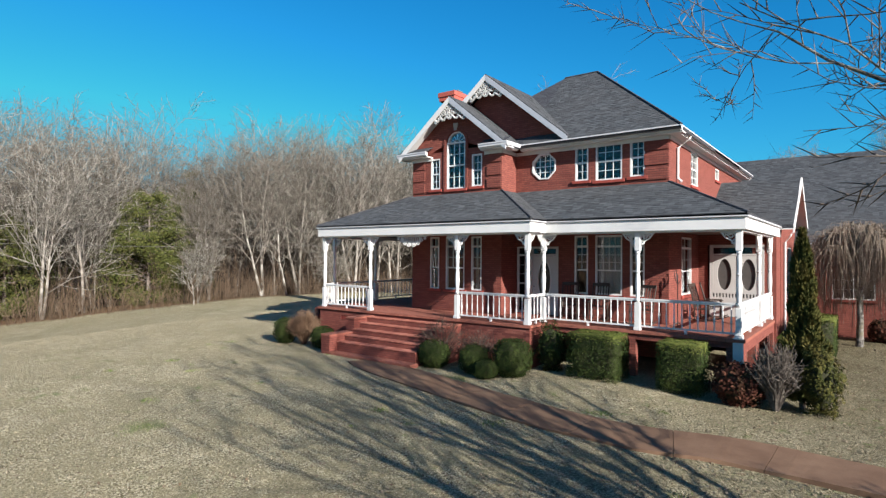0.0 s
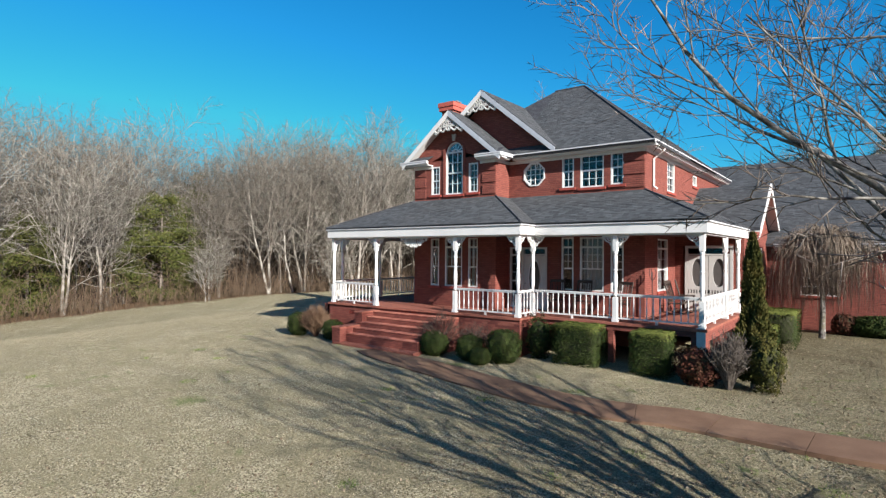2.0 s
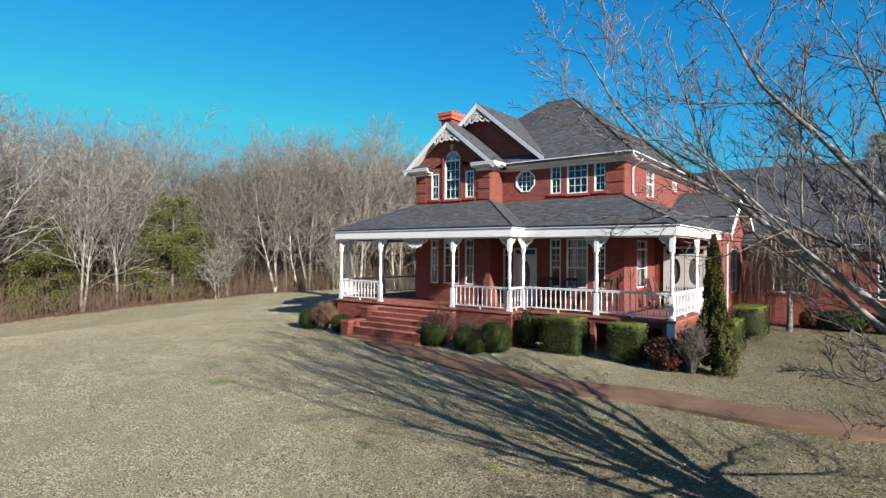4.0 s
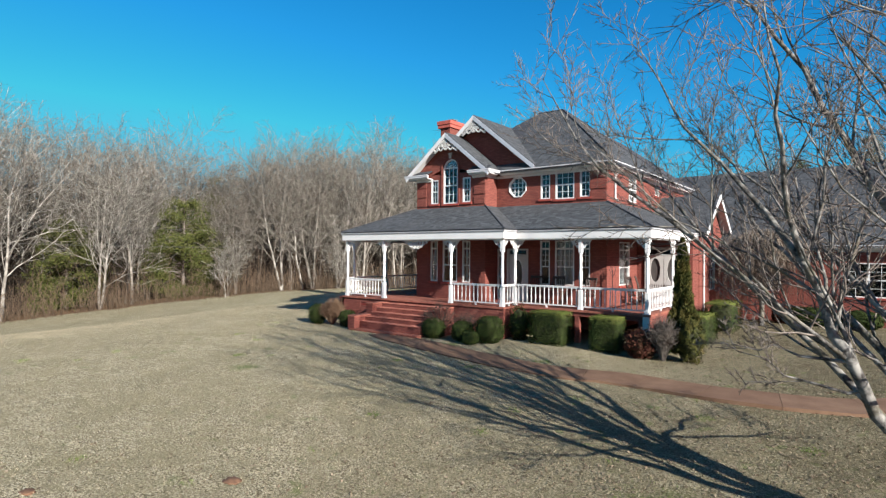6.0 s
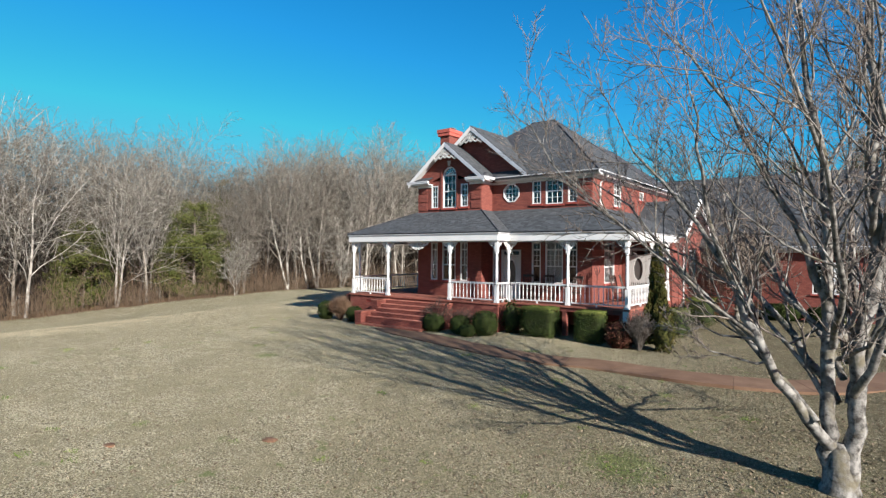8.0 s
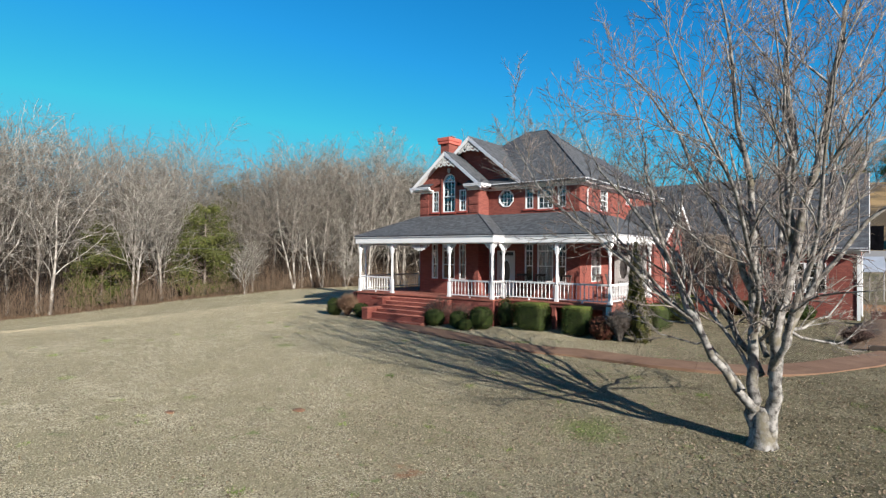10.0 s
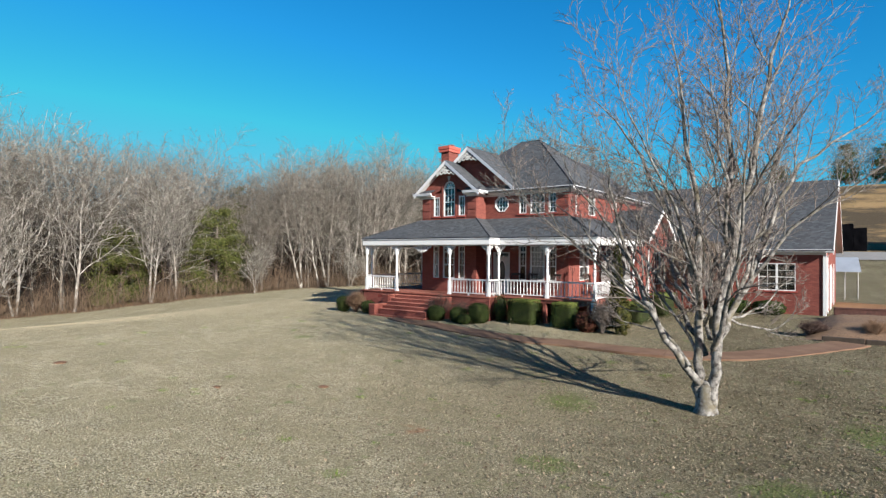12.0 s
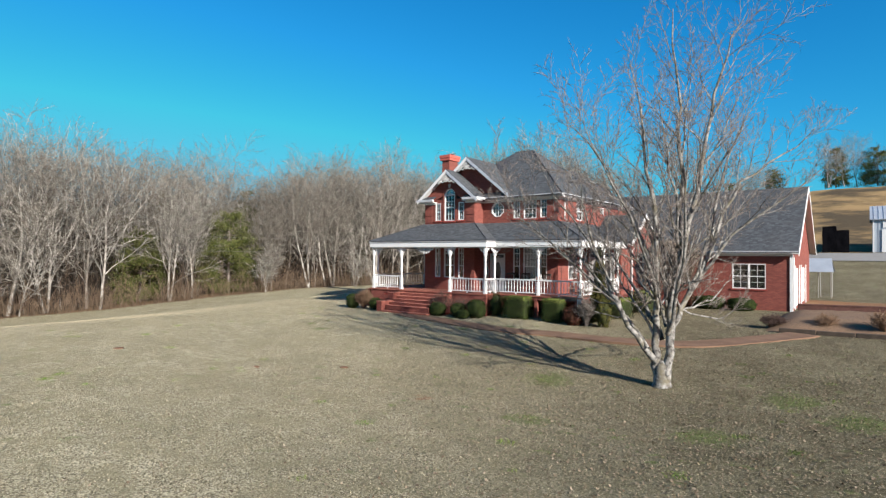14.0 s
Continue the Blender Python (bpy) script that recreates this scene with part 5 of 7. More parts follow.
def pine(seed, height, width, mat=None, name="pine_tree", label="dark green pine among the bare trees"):
    rng = np.random.default_rng(seed)
    t = thing(name, label, "tree", "evergreens of the wood")
    limbs("trunk", [([(0, 0, -0.3), (0.05, 0, height * 0.5), (0, 0.05, height)], [0.018 * height, 0.012 * height, 0.02])], 6, TWIG, t)
    P, arms = [], []
    for k in range(int(height * 13)):
        h = height * (0.03 + 0.96 * rng.uniform() ** 1.3)
        reach = width * math.sqrt(max(0.0, 1 - (h / height) ** 1.7)) * rng.uniform(0.6, 1.06) + 0.12
        a = rng.uniform(0, 6.283)
        tip = np.array((reach * math.cos(a), reach * math.sin(a), h + rng.uniform(-0.30, 0.45) * reach))
        arms.append(([(0, 0, h - 0.1), tuple(tip * (0.5, 0.5, 1) - (0, 0, 0.05)), tuple(tip)], [0.03, 0.02, 0.008]))
        m = int(60 + 60 * reach)
        f = rng.uniform(0.25, 1.05, (m, 1)) ** 0.7
        pts = np.array((0, 0, h - 0.1)) * (1 - f) + tip * f + rng.normal(0, 0.24 * (0.7 + reach * 0.2), (m, 3)) * (1, 1, 0.8)
        P.append(pts)
    P = np.concatenate(P)
    n = len(P)
    U = rng.normal(0, 1, (n, 3))
    U /= np.linalg.norm(U, axis=1, keepdims=True)
    V = np.cross(U, rng.normal(0, 1, (n, 3)))
    V /= np.linalg.norm(V, axis=1, keepdims=True)
    limbs("branch", arms, 3, TWIG, t)
    quads("crown", P, U * rng.uniform(0.08, 0.17, (n, 1)) * max(1, width / 4.5), V * rng.uniform(0.018, 0.045, (n, 1)) * max(1, width / 4.5), mat or PINE_LEAF, t)
    return t


def plant_woods():
    rng = np.random.default_rng(11)
    tall = [wood_tree(20 + k, h, s) for k, (h, s) in enumerate(((18.0, 1.0), (19.5, 1.0), (16.5, 1.1), (18.5, 1.05), (17.5, 1.0)))]
    slender = [wood_tree(31 + k, h, s) for k, (h, s) in enumerate(((7.5, 0.9), (8.8, 0.8), (6.2, 1.0)))]
    used, spots = set(), []

    def add(x, y, gap, kinds, lo, hi):
        if any((x - a) ** 2 + (y - b) ** 2 < gap * gap for a, b in spots):
            return
        # the pines stand in clearings of their own
        for px, py, w in CLEARINGS:
            if px - 3 < x and abs((y - py) + 0.56 * (x - px)) < w * 1.1:
                return
        spots.append((x, y))
        o = kinds[int(rng.integers(len(kinds)))]
        s = rng.uniform(lo, hi) * (1 + 0.011 * max(0.0, -33 - x)) * np.interp(y + 0.555 * (x + 33), (-12, -5, -1, 3, 6, 8, 11, 16, 24, 32), (0.95, 0.92, 1.02, 0.98, 0.90, 0.78, 0.96, 1.06, 1.16, 1.18))
        m = Matrix.Translation((x, y, ground_z(x, y))) @ Matrix.Rotation(rng.uniform(0, 6.28), 4, "Z") @ Matrix.Diagonal((s, s, s, 1))
        if o not in used:
            used.add(o)
            o.matrix_basis = m
        else:
            copy_thing(o, m @ Matrix.Diagonal((1 / o.scale.x, 1 / o.scale.y, 1 / o.scale.z, 1)))

    for _ in range(9):
        add(-30.2 - abs(rng.normal(0, 1.6)), rng.uniform(-32, 44), 1.5, slender, 0.75, 1.15)
    for _ in range(900):
        d = rng.uniform(0, 1) ** 1.1 * 24
        add(-31.5 - d, rng.uniform(-34, 62), 2.1 + d * 0.03, tall, 0.70, 1.02)
    for _ in range(140):
        add(rng.uniform(-34, -13), rng.uniform(34, 62), 2.2, tall, 0.80, 1.05)
    for _ in range(34):
        add(rng.uniform(-40, 40), rng.uniform(118, 130), 3.0, tall, 0.42, 0.62)
    pines = [(-36, 5.4, 8.6, 4.0), (-41.0, 11.0, 10.0, 2.6), (-44, -0.2, 9.0, 4.0), (-36, -3.6, 6.8, 2.5), (-48, 15.3, 13.5, 2.8), (-42, 29.4, 10.5, 2.7), (-46, 3.6, 12.0, 2.6), (-54, 18, 13, 2.6), (-47, 24, 10, 2.4), (-52, 8, 12, 2.6), (-20, 40, 9, 2.3), (12.4, 124, 8.6, 3.0), (19.8, 126, 8.2, 4.2), (-8, 124, 8.5, 3.6), (0, 127, 7.5, 3.4), (27, 125, 8, 3.6)]
    for k, (x, y, h, w) in enumerate(pines):
        t = pine(40 + k, h, w)
        t.location = (x, y, ground_z(x, y))
    # brush and saplings under the trees, too many to count
    sticks, side, twigs = [], [], []
    for _ in range(10500):
        d = rng.uniform(0, 1) ** 1.6 * 17
        x, y = -30.3 - d, rng.uniform(-34, 60)
        if rng.uniform() < 0.14:
            x, y = rng.uniform(-30, -4), 33 + rng.uniform(0, 14)
        if x < -32.5 and any(px - 3 < x and abs((y - py) + 0.56 * (x - px)) < w for px, py, w in CLEARINGS):
            continue
        z = ground_z(x, y)
        h = rng.uniform(0.5, 1.0) ** 2 * rng.choice((1.6, 2.4, 4.2)) * (1 + 0.05 * d)
        a, b = rng.normal(0, 0.36 * h, 2)
        r = rng.uniform(0.006, 0.016)
        sticks.append(([(x, y, z - 0.05), (x + a * 0.4, y + b * 0.4, z + h * 0.55), (x + a, y + b, z + h)], [r, r * 0.8, r * 0.4]))
        for q in range(4):
            f = rng.uniform(0.3, 0.9)
            p = np.array((x + a * f, y + b * f, z + h * f))
            e = p + rng.normal(0, 0.28, 3) + np.array((0, 0, 0.25))
            side.append(([p, e], [r * 0.7, 0.004]))
    # a thicket of thin stems between the trees
    far = []
    for _ in range(3600):
        d = rng.uniform(0, 1) ** 0.8 * 15
        x, y = -31.5 - d, rng.uniform(-36, 62)
        if any(px - 3 < x and abs((y - py) + 0.56 * (x - px)) < w for px, py, w in CLEARINGS):
            continue
        z, h, r = ground_z(x, y) - 0.1, rng.uniform(2.0, 7.5), rng.uniform(0.010, 0.026)
        a, b = rng.normal(0, 0.10 * h, 2)
        far.append(([(x, y, z), (x + a * 0.35, y + b * 0.35, z + h * 0.5), (x + a, y + b, z + h)], [r, r * 0.7, 0.006]))
        for _ in range(7):
            f = rng.uniform(0.25, 0.98)
            p = np.array((x + a * f, y + b * f, z + h * f))
            twigs.append(([p, p + rng.normal(0, 0.6, 3) + np.array((0, 0, 0.4))], [max(0.009, r * 0.5), 0.01]))
    # the wood's depth behind the first trees, its shade put into the bark colour
    for _ in range(4600):
        x, y = -42 - rng.uniform(0, 20), rng.uniform(-44, 70)
        if rng.uniform() < 0.16:
            x, y = rng.uniform(-50, 2), 60 + rng.uniform(0, 8)
        z, h, r = ground_z(x, y) - 0.3, rng.uniform(6.0, 12.0), rng.uniform(0.02, 0.055)
        a, b = rng.normal(0, 0.6, 2)
        far.append(([(x, y, z), (x + a, y + b, z + h)], [r, 0.015]))
        for _ in range(20):
            f = rng.uniform(0.2, 1.0) ** 0.6
            p = np.array((x + a * f, y + b * f, z + h * f))
            twigs.append(([p, p + rng.normal(0, 1.2, 3) + np.array((0, 0, 0.6))], [max(0.023, r * 0.5), 0.014]))
    tagged(limbs("far_woods", far, 3, SHADED_BARK, smooth=False), "bare woods behind the first trees, bark coloured dark as shade", "woods", kind="stuff")
    brush = limbs("brush", sticks, 3, BRUSH, smooth=False)
    tagged(brush, "dense tangled brown brush under the bare trees", "brush", kind="stuff")
    tagged(cones("brush_twigs", side, BRUSH), "fine tangled twigs of the brush", "brush", kind="stuff")
    tagged(cones("far_twigs", twigs, SHADED_BARK), "twigs of the woods behind, coloured dark as shade", "woods", kind="stuff")


CLEARINGS = [(-36, 5.4, 2.9), (-36, -3.6, 1.9)]
BRUSH = tinted_bark("brush_stems", (0.085, 0.060, 0.041), (0.200, 0.150, 0.105), (0.130, 0.080, 0.050))
plant_woods()


# ---- doors ----
def front_door():
    f = front(MY)
    x0, x1, z0, z1 = DOOR_X[0], DOOR_X[1], DECK, 3.45
    bm = bmesh.new()
    for a, b, c, d in ((x0, x0 + 0.09, z0, z1), (x1 - 0.09, x1, z0, z1), (x0 + 0.09, x1 - 0.09, z1 - 0.07, z1), (x0 + 0.09, x1 - 0.09, 3.13, 3.19)):
        wbox(bm, f, a, b, -0.02, 0.14, c, d)
    d = part("door", bm, DOOR, house, "white front door with an oval light")
    bm = bmesh.new()
    cx, cz, ru, rz, n = (x0 + x1) / 2, 2.28, 0.25, 0.68, 24
    oval = [(cx + ru * math.cos(2 * math.pi * k / n), cz + rz * math.sin(2 * math.pi * k / n)) for k in range(n)]
    rect = [(min(max(cx + 2 * ru * math.cos(2 * math.pi * k / n) * 1.2, x0 + 0.1), x1 - 0.1), min(max(cz + 2.2 * rz * math.sin(2 * math.pi * k / n), z0 + 0.02), 3.12)) for k in range(n)]
    for k in range(n):
        q = [oval[k], rect[k], rect[(k + 1) % n], oval[(k + 1) % n]]
        prism(bm, q, lambda p: f(p[0], 0.05, p[1]), lambda p: f(p[0], 0.10, p[1]))
    for sx in (x0 + 0.1, x1 - 0.1):
        for sz in (z0 + 0.02, 3.12):
            near = sorted(rect, key=lambda p: (p[0] - sx) ** 2 + (p[1] - sz) ** 2)[:2]
            prism(bm, [(sx, sz), near[0], near[1]], lambda p: f(p[0], 0.052, p[1]), lambda p: f(p[0], 0.10, p[1]))
    bmesh.ops.recalc_face_normals(bm, faces=bm.faces)
    part("leaf", bm, DOOR, d)
    bm = bmesh.new()
    tube(bm, [f(*(p[0], 0.045, p[1])) for p in oval + oval[:2]], 0.022, 6)
    part("oval_frame", bm, SASH, d)
    # opaque pane; the dark room behind it is put into its colour
    bm = bmesh.new()
    prism(bm, oval, lambda p: f(p[0], 0.073, p[1]), lambda p: f(p[0], 0.078, p[1]))
    part("pane", bm, plain("dark_leaded_glass", (0.018, 0.019, 0.022), 0.15, spec=0.5), d)
    bm = bmesh.new()
    wbox(bm, f, x0 + 0.09, x1 - 0.09, 0.07, 0.075, 3.19, z1 - 0.07)
    part("transom_pane", bm, GLASS, d)
    bm = lathe(bmesh.new(), [(0.012, 0), (0.012, 0.03), (0.03, 0.045), (0.03, 0.07), (0.012, 0.08)], 10)
    k = part("knob", bm, LEAD, d)
    k.matrix_local = Matrix.Translation(f(x0 + 0.18, 0.05, 2.05)) @ Matrix.Rotation(math.pi / 2, 4, "X")


front_door()
window(front(MY), -1.97, -1.60, DECK + 0.05, 3.45, 1, 3, house, 0.30)


def screen_doors():
    """Two white screen doors with oval screens."""
    f = front(6.55)
    bm = bmesh.new()
    for a, b, c, d in ((3.70, 3.80, DECK, 3.55), (5.28, 5.38, DECK, 3.55), (3.80, 5.28, 3.45, 3.55), (3.80, 5.28, 3.18, 3.24)):
        wbox(bm, f, a, b, -0.06, 0.10, c, d)
    fr = part("door_frame", bm, DOOR, house)
    bm = bmesh.new()
    wbox(bm, f, 3.80, 5.28, 0.02, 0.03, 3.24, 3.45)
    part("transom_pane", bm, GLASS, fr)
    dim = plain("dark_screen", (0.075, 0.068, 0.064), 0.7)
    for u0 in (3.81, 4.55):
        u1 = u0 + 0.72
        cx, cz, ru, rz, n = (u0 + u1) / 2, 2.52, 0.22, 0.54, 24
        oval = [(cx + ru * math.cos(2 * math.pi * k / n), cz + rz * math.sin(2 * math.pi * k / n)) for k in range(n)]
        rect = [(min(max(cx + 3 * ru * math.cos(2 * math.pi * k / n), u0), u1), min(max(cz + 3 * rz * math.sin(2 * math.pi * k / n), 1.86), 3.17)) for k in range(n)]
        bm = bmesh.new()
        for k in range(n):
            prism(bm, [oval[k], rect[k], rect[(k + 1) % n], oval[(k + 1) % n]], lambda p: f(p[0], -0.05, p[1]), lambda p: f(p[0], -0.01, p[1]))
        wbox(bm, f, u0, u1, -0.05, -0.01, DECK + 0.01, 1.72)
        for k in range(7):
            u = u0 + 0.06 + 0.1 * k
            wbox(bm, f, u - 0.02, u + 0.03, -0.045, -0.015, 1.72, 1.86)
        bmesh.ops.recalc_face_normals(bm, faces=bm.faces)
        leaf = part("screen_door", bm, DOOR, fr, "white screen door with an oval screen")
        bm = bmesh.new()
        wbox(bm, f, u0 + 0.02, u1 - 0.02, -0.006, -0.002, 1.70, 3.16)
        part("screen", bm, dim, leaf)


screen_doors()


# ---- downspouts ----
def downspout(x, y, top, foot, out=(0, 0)):
    bm = bmesh.new()
    tube(bm, [(x + out[0], y + out[1], top), (x + out[0] * 0.9, y + out[1] * 0.9, top - 0.08), (x, y, top - 0.35), (x, y, foot + 0.1), (x + out[0] * 0.3, y + out[1] * 0.3, foot)], 0.04, 8)
    part("downspout", bm, WHITE, house, "white metal downspout")


downspout(MX1 + 0.05, 3.6, EAVE - 0.12, 5.5, (0.38, 0.0))
downspout(WX + 0.05, 8.6, 4.0, 0.3, (0.2, 0))
downspout(GX1 + 0.1, GY + 0.0, 3.6, 0.2, (0.1, -0.2))


# ---- porch furniture ----
def rocking_chair():
    c = thing("rocking_chair", "dark-stained slat-back rocking chair on the porch", "chair", "rocking chairs on the porch")
    legs = [(-0.25, -0.22, 0.62), (0.25, -0.22, 0.62), (-0.25, 0.22, 0.42), (0.25, 0.22, 0.42)]
    for x, y, h in legs:
        part("leg", tube(bmesh.new(), [(x, y, 0.06), (x, y, h)], 0.02, 8), CHAIR, c)
    for x in (-0.25, 0.25):
        part("rocker", tube(bmesh.new(), [(x, -0.45 + 0.9 * k / 8, 0.03 + 0.09 * (2 * k / 8 - 1) ** 2) for k in range(9)], 0.02, 6), CHAIR, c)
        part("armrest", boxes((x - 0.045, x + 0.045, -0.28, 0.30, 0.62, 0.645), bevel=0.008), CHAIR, c)
        part("back_post", tube(bmesh.new(), [(x, 0.22, 0.40), (x, 0.30, 0.80), (x, 0.42, 1.20)], 0.022, 8), CHAIR, c)
    for k in range(6):
        y = -0.22 + 0.075 * k
        part("seat_slat", boxes((-0.27, 0.27, y, y + 0.065, 0.405 - 0.006 * k, 0.425 - 0.006 * k)), CHAIR, c)
    for k in range(5):
        x = -0.18 + 0.09 * k
        part("back_slat", tube(bmesh.new(), [(x, 0.235, 0.46), (x, 0.30, 0.80), (x, 0.40, 1.12)], 0.014, 6), CHAIR, c)
    part("top_rail", boxes((-0.27, 0.27, 0.39, 0.425, 1.10, 1.21), bevel=0.01), CHAIR, c)
    part("lower_rail", boxes((-0.25, 0.25, 0.225, 0.25, 0.44, 0.49), bevel=0.006), CHAIR, c)
    part("stretcher", tube(bmesh.new(), [(-0.25, -0.22, 0.22), (0.25, -0.22, 0.22)], 0.013, 6), CHAIR, c)
    return c


chair = rocking_chair()
chair.matrix_basis = pose(1.30, 2.25, DECK, 0, 0, 8)
for m in (pose(2.72, 2.05, DECK, 0, 0, -14), pose(3.95, 4.55, DECK, 0, 0, 82), pose(4.0, 5.60, DECK, 0, 0, 104), pose(0.35, 2.2, DECK, 0, 0, 20)):
    copy_thing(chair, m)

hook = thing("plant_stand", "tall dark iron plant stand beside the brick corner", "stand", at=(3.62, 2.62, DECK))
part("pole", tube(bmesh.new(), [(0, 0, 0), (0, 0, 1.55)], 0.014, 8), BLACK, hook)
for k in range(3):
    a = 2.09 * k
    part("foot", tube(bmesh.new(), [(0, 0, 0.12), (0.12 * math.cos(a), 0.12 * math.sin(a), 0.06), (0.22 * math.cos(a), 0.22 * math.sin(a), 0.01)], 0.01, 6), BLACK, hook)
    part("arm", tube(bmesh.new(), [(0, 0, 1.25), (0.09 * math.cos(a), 0.09 * math.sin(a), 1.38), (0.13 * math.cos(a), 0.13 * math.sin(a), 1.55), (0.09 * math.cos(a), 0.09 * math.sin(a), 1.68)], 0.012, 6), BLACK, hook)


# ---- shrubs ----
def shrub(name, label, x, y, w, d, h, power, mat, n, size=0.035, seed=0, lift=0.0, rough=0.05):
    """A clipped shrub: a rounded block of many leaves over a dark solid core."""
    rng = np.random.default_rng(seed + 100)
    s = thing(name, label, "shrub", "shrubs by the porch", at=(x, y, ground_z(x, y) + lift - 0.03))
    if power > 3.5:
        # flat faces with softened corners
        q = rng.uniform(-1, 1, (n, 3))
        area = np.array((d * h, w * h, w * d * 1.3))
        ax = rng.choice(3, n, p=area / area.sum())
        q[np.arange(n), ax] = np.where(rng.uniform(0, 1, n) < 0.5, -1, 1)
        q[:, 2] = np.where((ax == 2), 1, q[:, 2])
        r = np.linalg.norm(np.maximum(np.abs(q) - 0.86, 0), axis=1)
        q = q * (1 - np.maximum(0, r - 0.14)[:, None] * 0.6)
    else:
        v = rng.normal(0, 1, (n, 3))
        v /= np.linalg.norm(v, axis=1, keepdims=True)
        q = v * ((np.abs(v) ** power).sum(1) ** (-1 / power))[:, None]
    lump = np.array([1 + rough * (noise.noise(Vector(tuple(p * 3.0 + seed))) + 0.6 * noise.noise(Vector(tuple(p * 7.0 + seed)))) for p in q])
    depth = 1 - 0.16 * rng.uniform(0, 1, n) ** 2.0
    P = q * (lump * depth)[:, None] * np.array((w / 2, d / 2, h / 2)) + np.array((0, 0, h / 2))
    P[:, 2] = np.maximum(P[:, 2], 0.03)
    face = np.sign(q) * np.abs(q) ** max(1.0, power - 1.0) + rng.normal(0, 0.34, (n, 3))
    U = np.cross(face, rng.normal(0, 1, (n, 3)))
    U /= np.linalg.norm(U, axis=1, keepdims=True)
    V = np.cross(face, U)
    V /= np.linalg.norm(V, axis=1, keepdims=True)
    a = size * rng.uniform(0.6, 1.3, (n, 1))
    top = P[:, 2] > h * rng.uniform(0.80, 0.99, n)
    # on square hedges the leaves near the top are lighter and yellower
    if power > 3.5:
        quads("fresh_foliage", P[top], (U * a)[top], (V * a * 0.55)[top], TOP_LEAF, s, "lighter yellow-green leaves along the top")
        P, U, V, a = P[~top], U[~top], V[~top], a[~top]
    quads("foliage", P, U * a, V * a * 0.55, mat, s)
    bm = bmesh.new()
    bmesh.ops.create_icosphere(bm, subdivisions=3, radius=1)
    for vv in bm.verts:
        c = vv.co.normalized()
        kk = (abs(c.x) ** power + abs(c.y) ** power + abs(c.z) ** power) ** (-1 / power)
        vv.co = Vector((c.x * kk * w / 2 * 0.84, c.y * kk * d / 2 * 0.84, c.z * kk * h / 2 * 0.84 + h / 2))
    part("core", bm, SHRUB_SHADE, s)
    return s


# colour of the solid cores; stands in for shade between the inner leaves
SHRUB_SHADE = plain("shrub_shade_twigs", (0.0252, 0.0269, 0.0118), 0.95, var=0.4, scale=14)
shrub("boxwood", "clipped round boxwood beside the dry shrub", -9.62, -1.55, 0.85, 0.85, 1.0, 2.4, BOX_LEAF, 7980, 0.021, 1, 0, 0.13)
shrub("boxwood", "small clipped boxwood beside the steps", -7.55, -1.45, 0.85, 0.8, 0.80, 2.6, BOX_LEAF, 6840, 0.021, 2, 0, 0.13)
shrub("boxwood", "round clipped boxwood beside the steps", -2.38, -1.5, 0.95, 0.9, 0.84, 2.5, BOX_LEAF, 8550, 0.021, 3, 0, 0.13)
shrub("boxwood", "low round boxwood between larger shrubs", -0.85, -1.55, 0.9, 0.9, 0.86, 2.4, BOX_LEAF, 7980, 0.021, 4, 0, 0.13)
shrub("boxwood", "low rounded boxwood between larger shrubs", -0.30, -1.85, 0.7, 0.7, 0.55, 2.4, BOX_LEAF, 4940, 0.021, 5, 0, 0.13)
shrub("boxwood", "large rounded boxwood in front of the porch", 0.20, -1.25, 1.08, 1.0, 1.08, 2.8, BOX_LEAF, 12350, 0.021, 6, 0, 0.13)
shrub("box_hedge", "square-clipped hedge block in front of the porch", 2.18, 0.0, 1.45, 1.05, 1.28, 6.0, BOX_LEAF, 18050, 0.021, 7, 0, 0.035)
shrub("box_hedge", "square-clipped hedge block in front of the porch", 4.42, 0.0, 1.10, 0.95, 1.28, 6.0, BOX_LEAF, 16150, 0.021, 8, 0, 0.035)
shrub("box_hedge", "clipped hedge along the porch's sunny side", 6.55, 4.3, 0.95, 2.2, 1.15, 5.0, BOX_LEAF, 15200, 0.021, 9, 0, 0.04)
shrub("box_hedge", "clipped hedge along the porch's sunny side", 6.75, 7.9, 1.15, 2.6, 1.30, 4.0, BOX_LEAF, 16150, 0.021, 10, 0, 0.05)
shrub("shrub", "loose green shrub under the porch corner", 0.72, 0.10, 0.75, 0.6, 1.35, 2.2, BOX_LEAF, 2600, 0.04, 11, 0, 0.45)
shrub("nandina", "reddish nandina shrub beside the porch corner", 5.75, -0.40, 1.15, 0.9, 1.0, 2.1, RED_LEAF, 2600, 0.05, 12, 0, 0.3)
shrub("boxwood", "green shrub under the garage window", 9.7, 11.75, 1.9, 0.9, 0.9, 2.4, BOX_LEAF, 7980, 0.04, 13, 0, 0.15)
shrub("boxwood", "green shrub under the garage window", 11.6, 11.75, 1.7, 0.9, 0.85, 2.4, BOX_LEAF, 7600, 0.04, 14, 0, 0.15)
shrub("nandina", "reddish shrub beside the garage wall", 8.6, 11.8, 0.9, 0.8, 0.9, 2.2, RED_LEAF, 1800, 0.05, 15, 0, 0.25)


DEAD_STEM = bark_material("grey_dead_stems", (0.050, 0.042, 0.036), (0.150, 0.130, 0.112), (0.085, 0.066, 0.054))
BARE_STEM = bark_material("dark_bare_stems", (0.040, 0.026, 0.022), (0.115, 0.080, 0.064), (0.070, 0.040, 0.032))


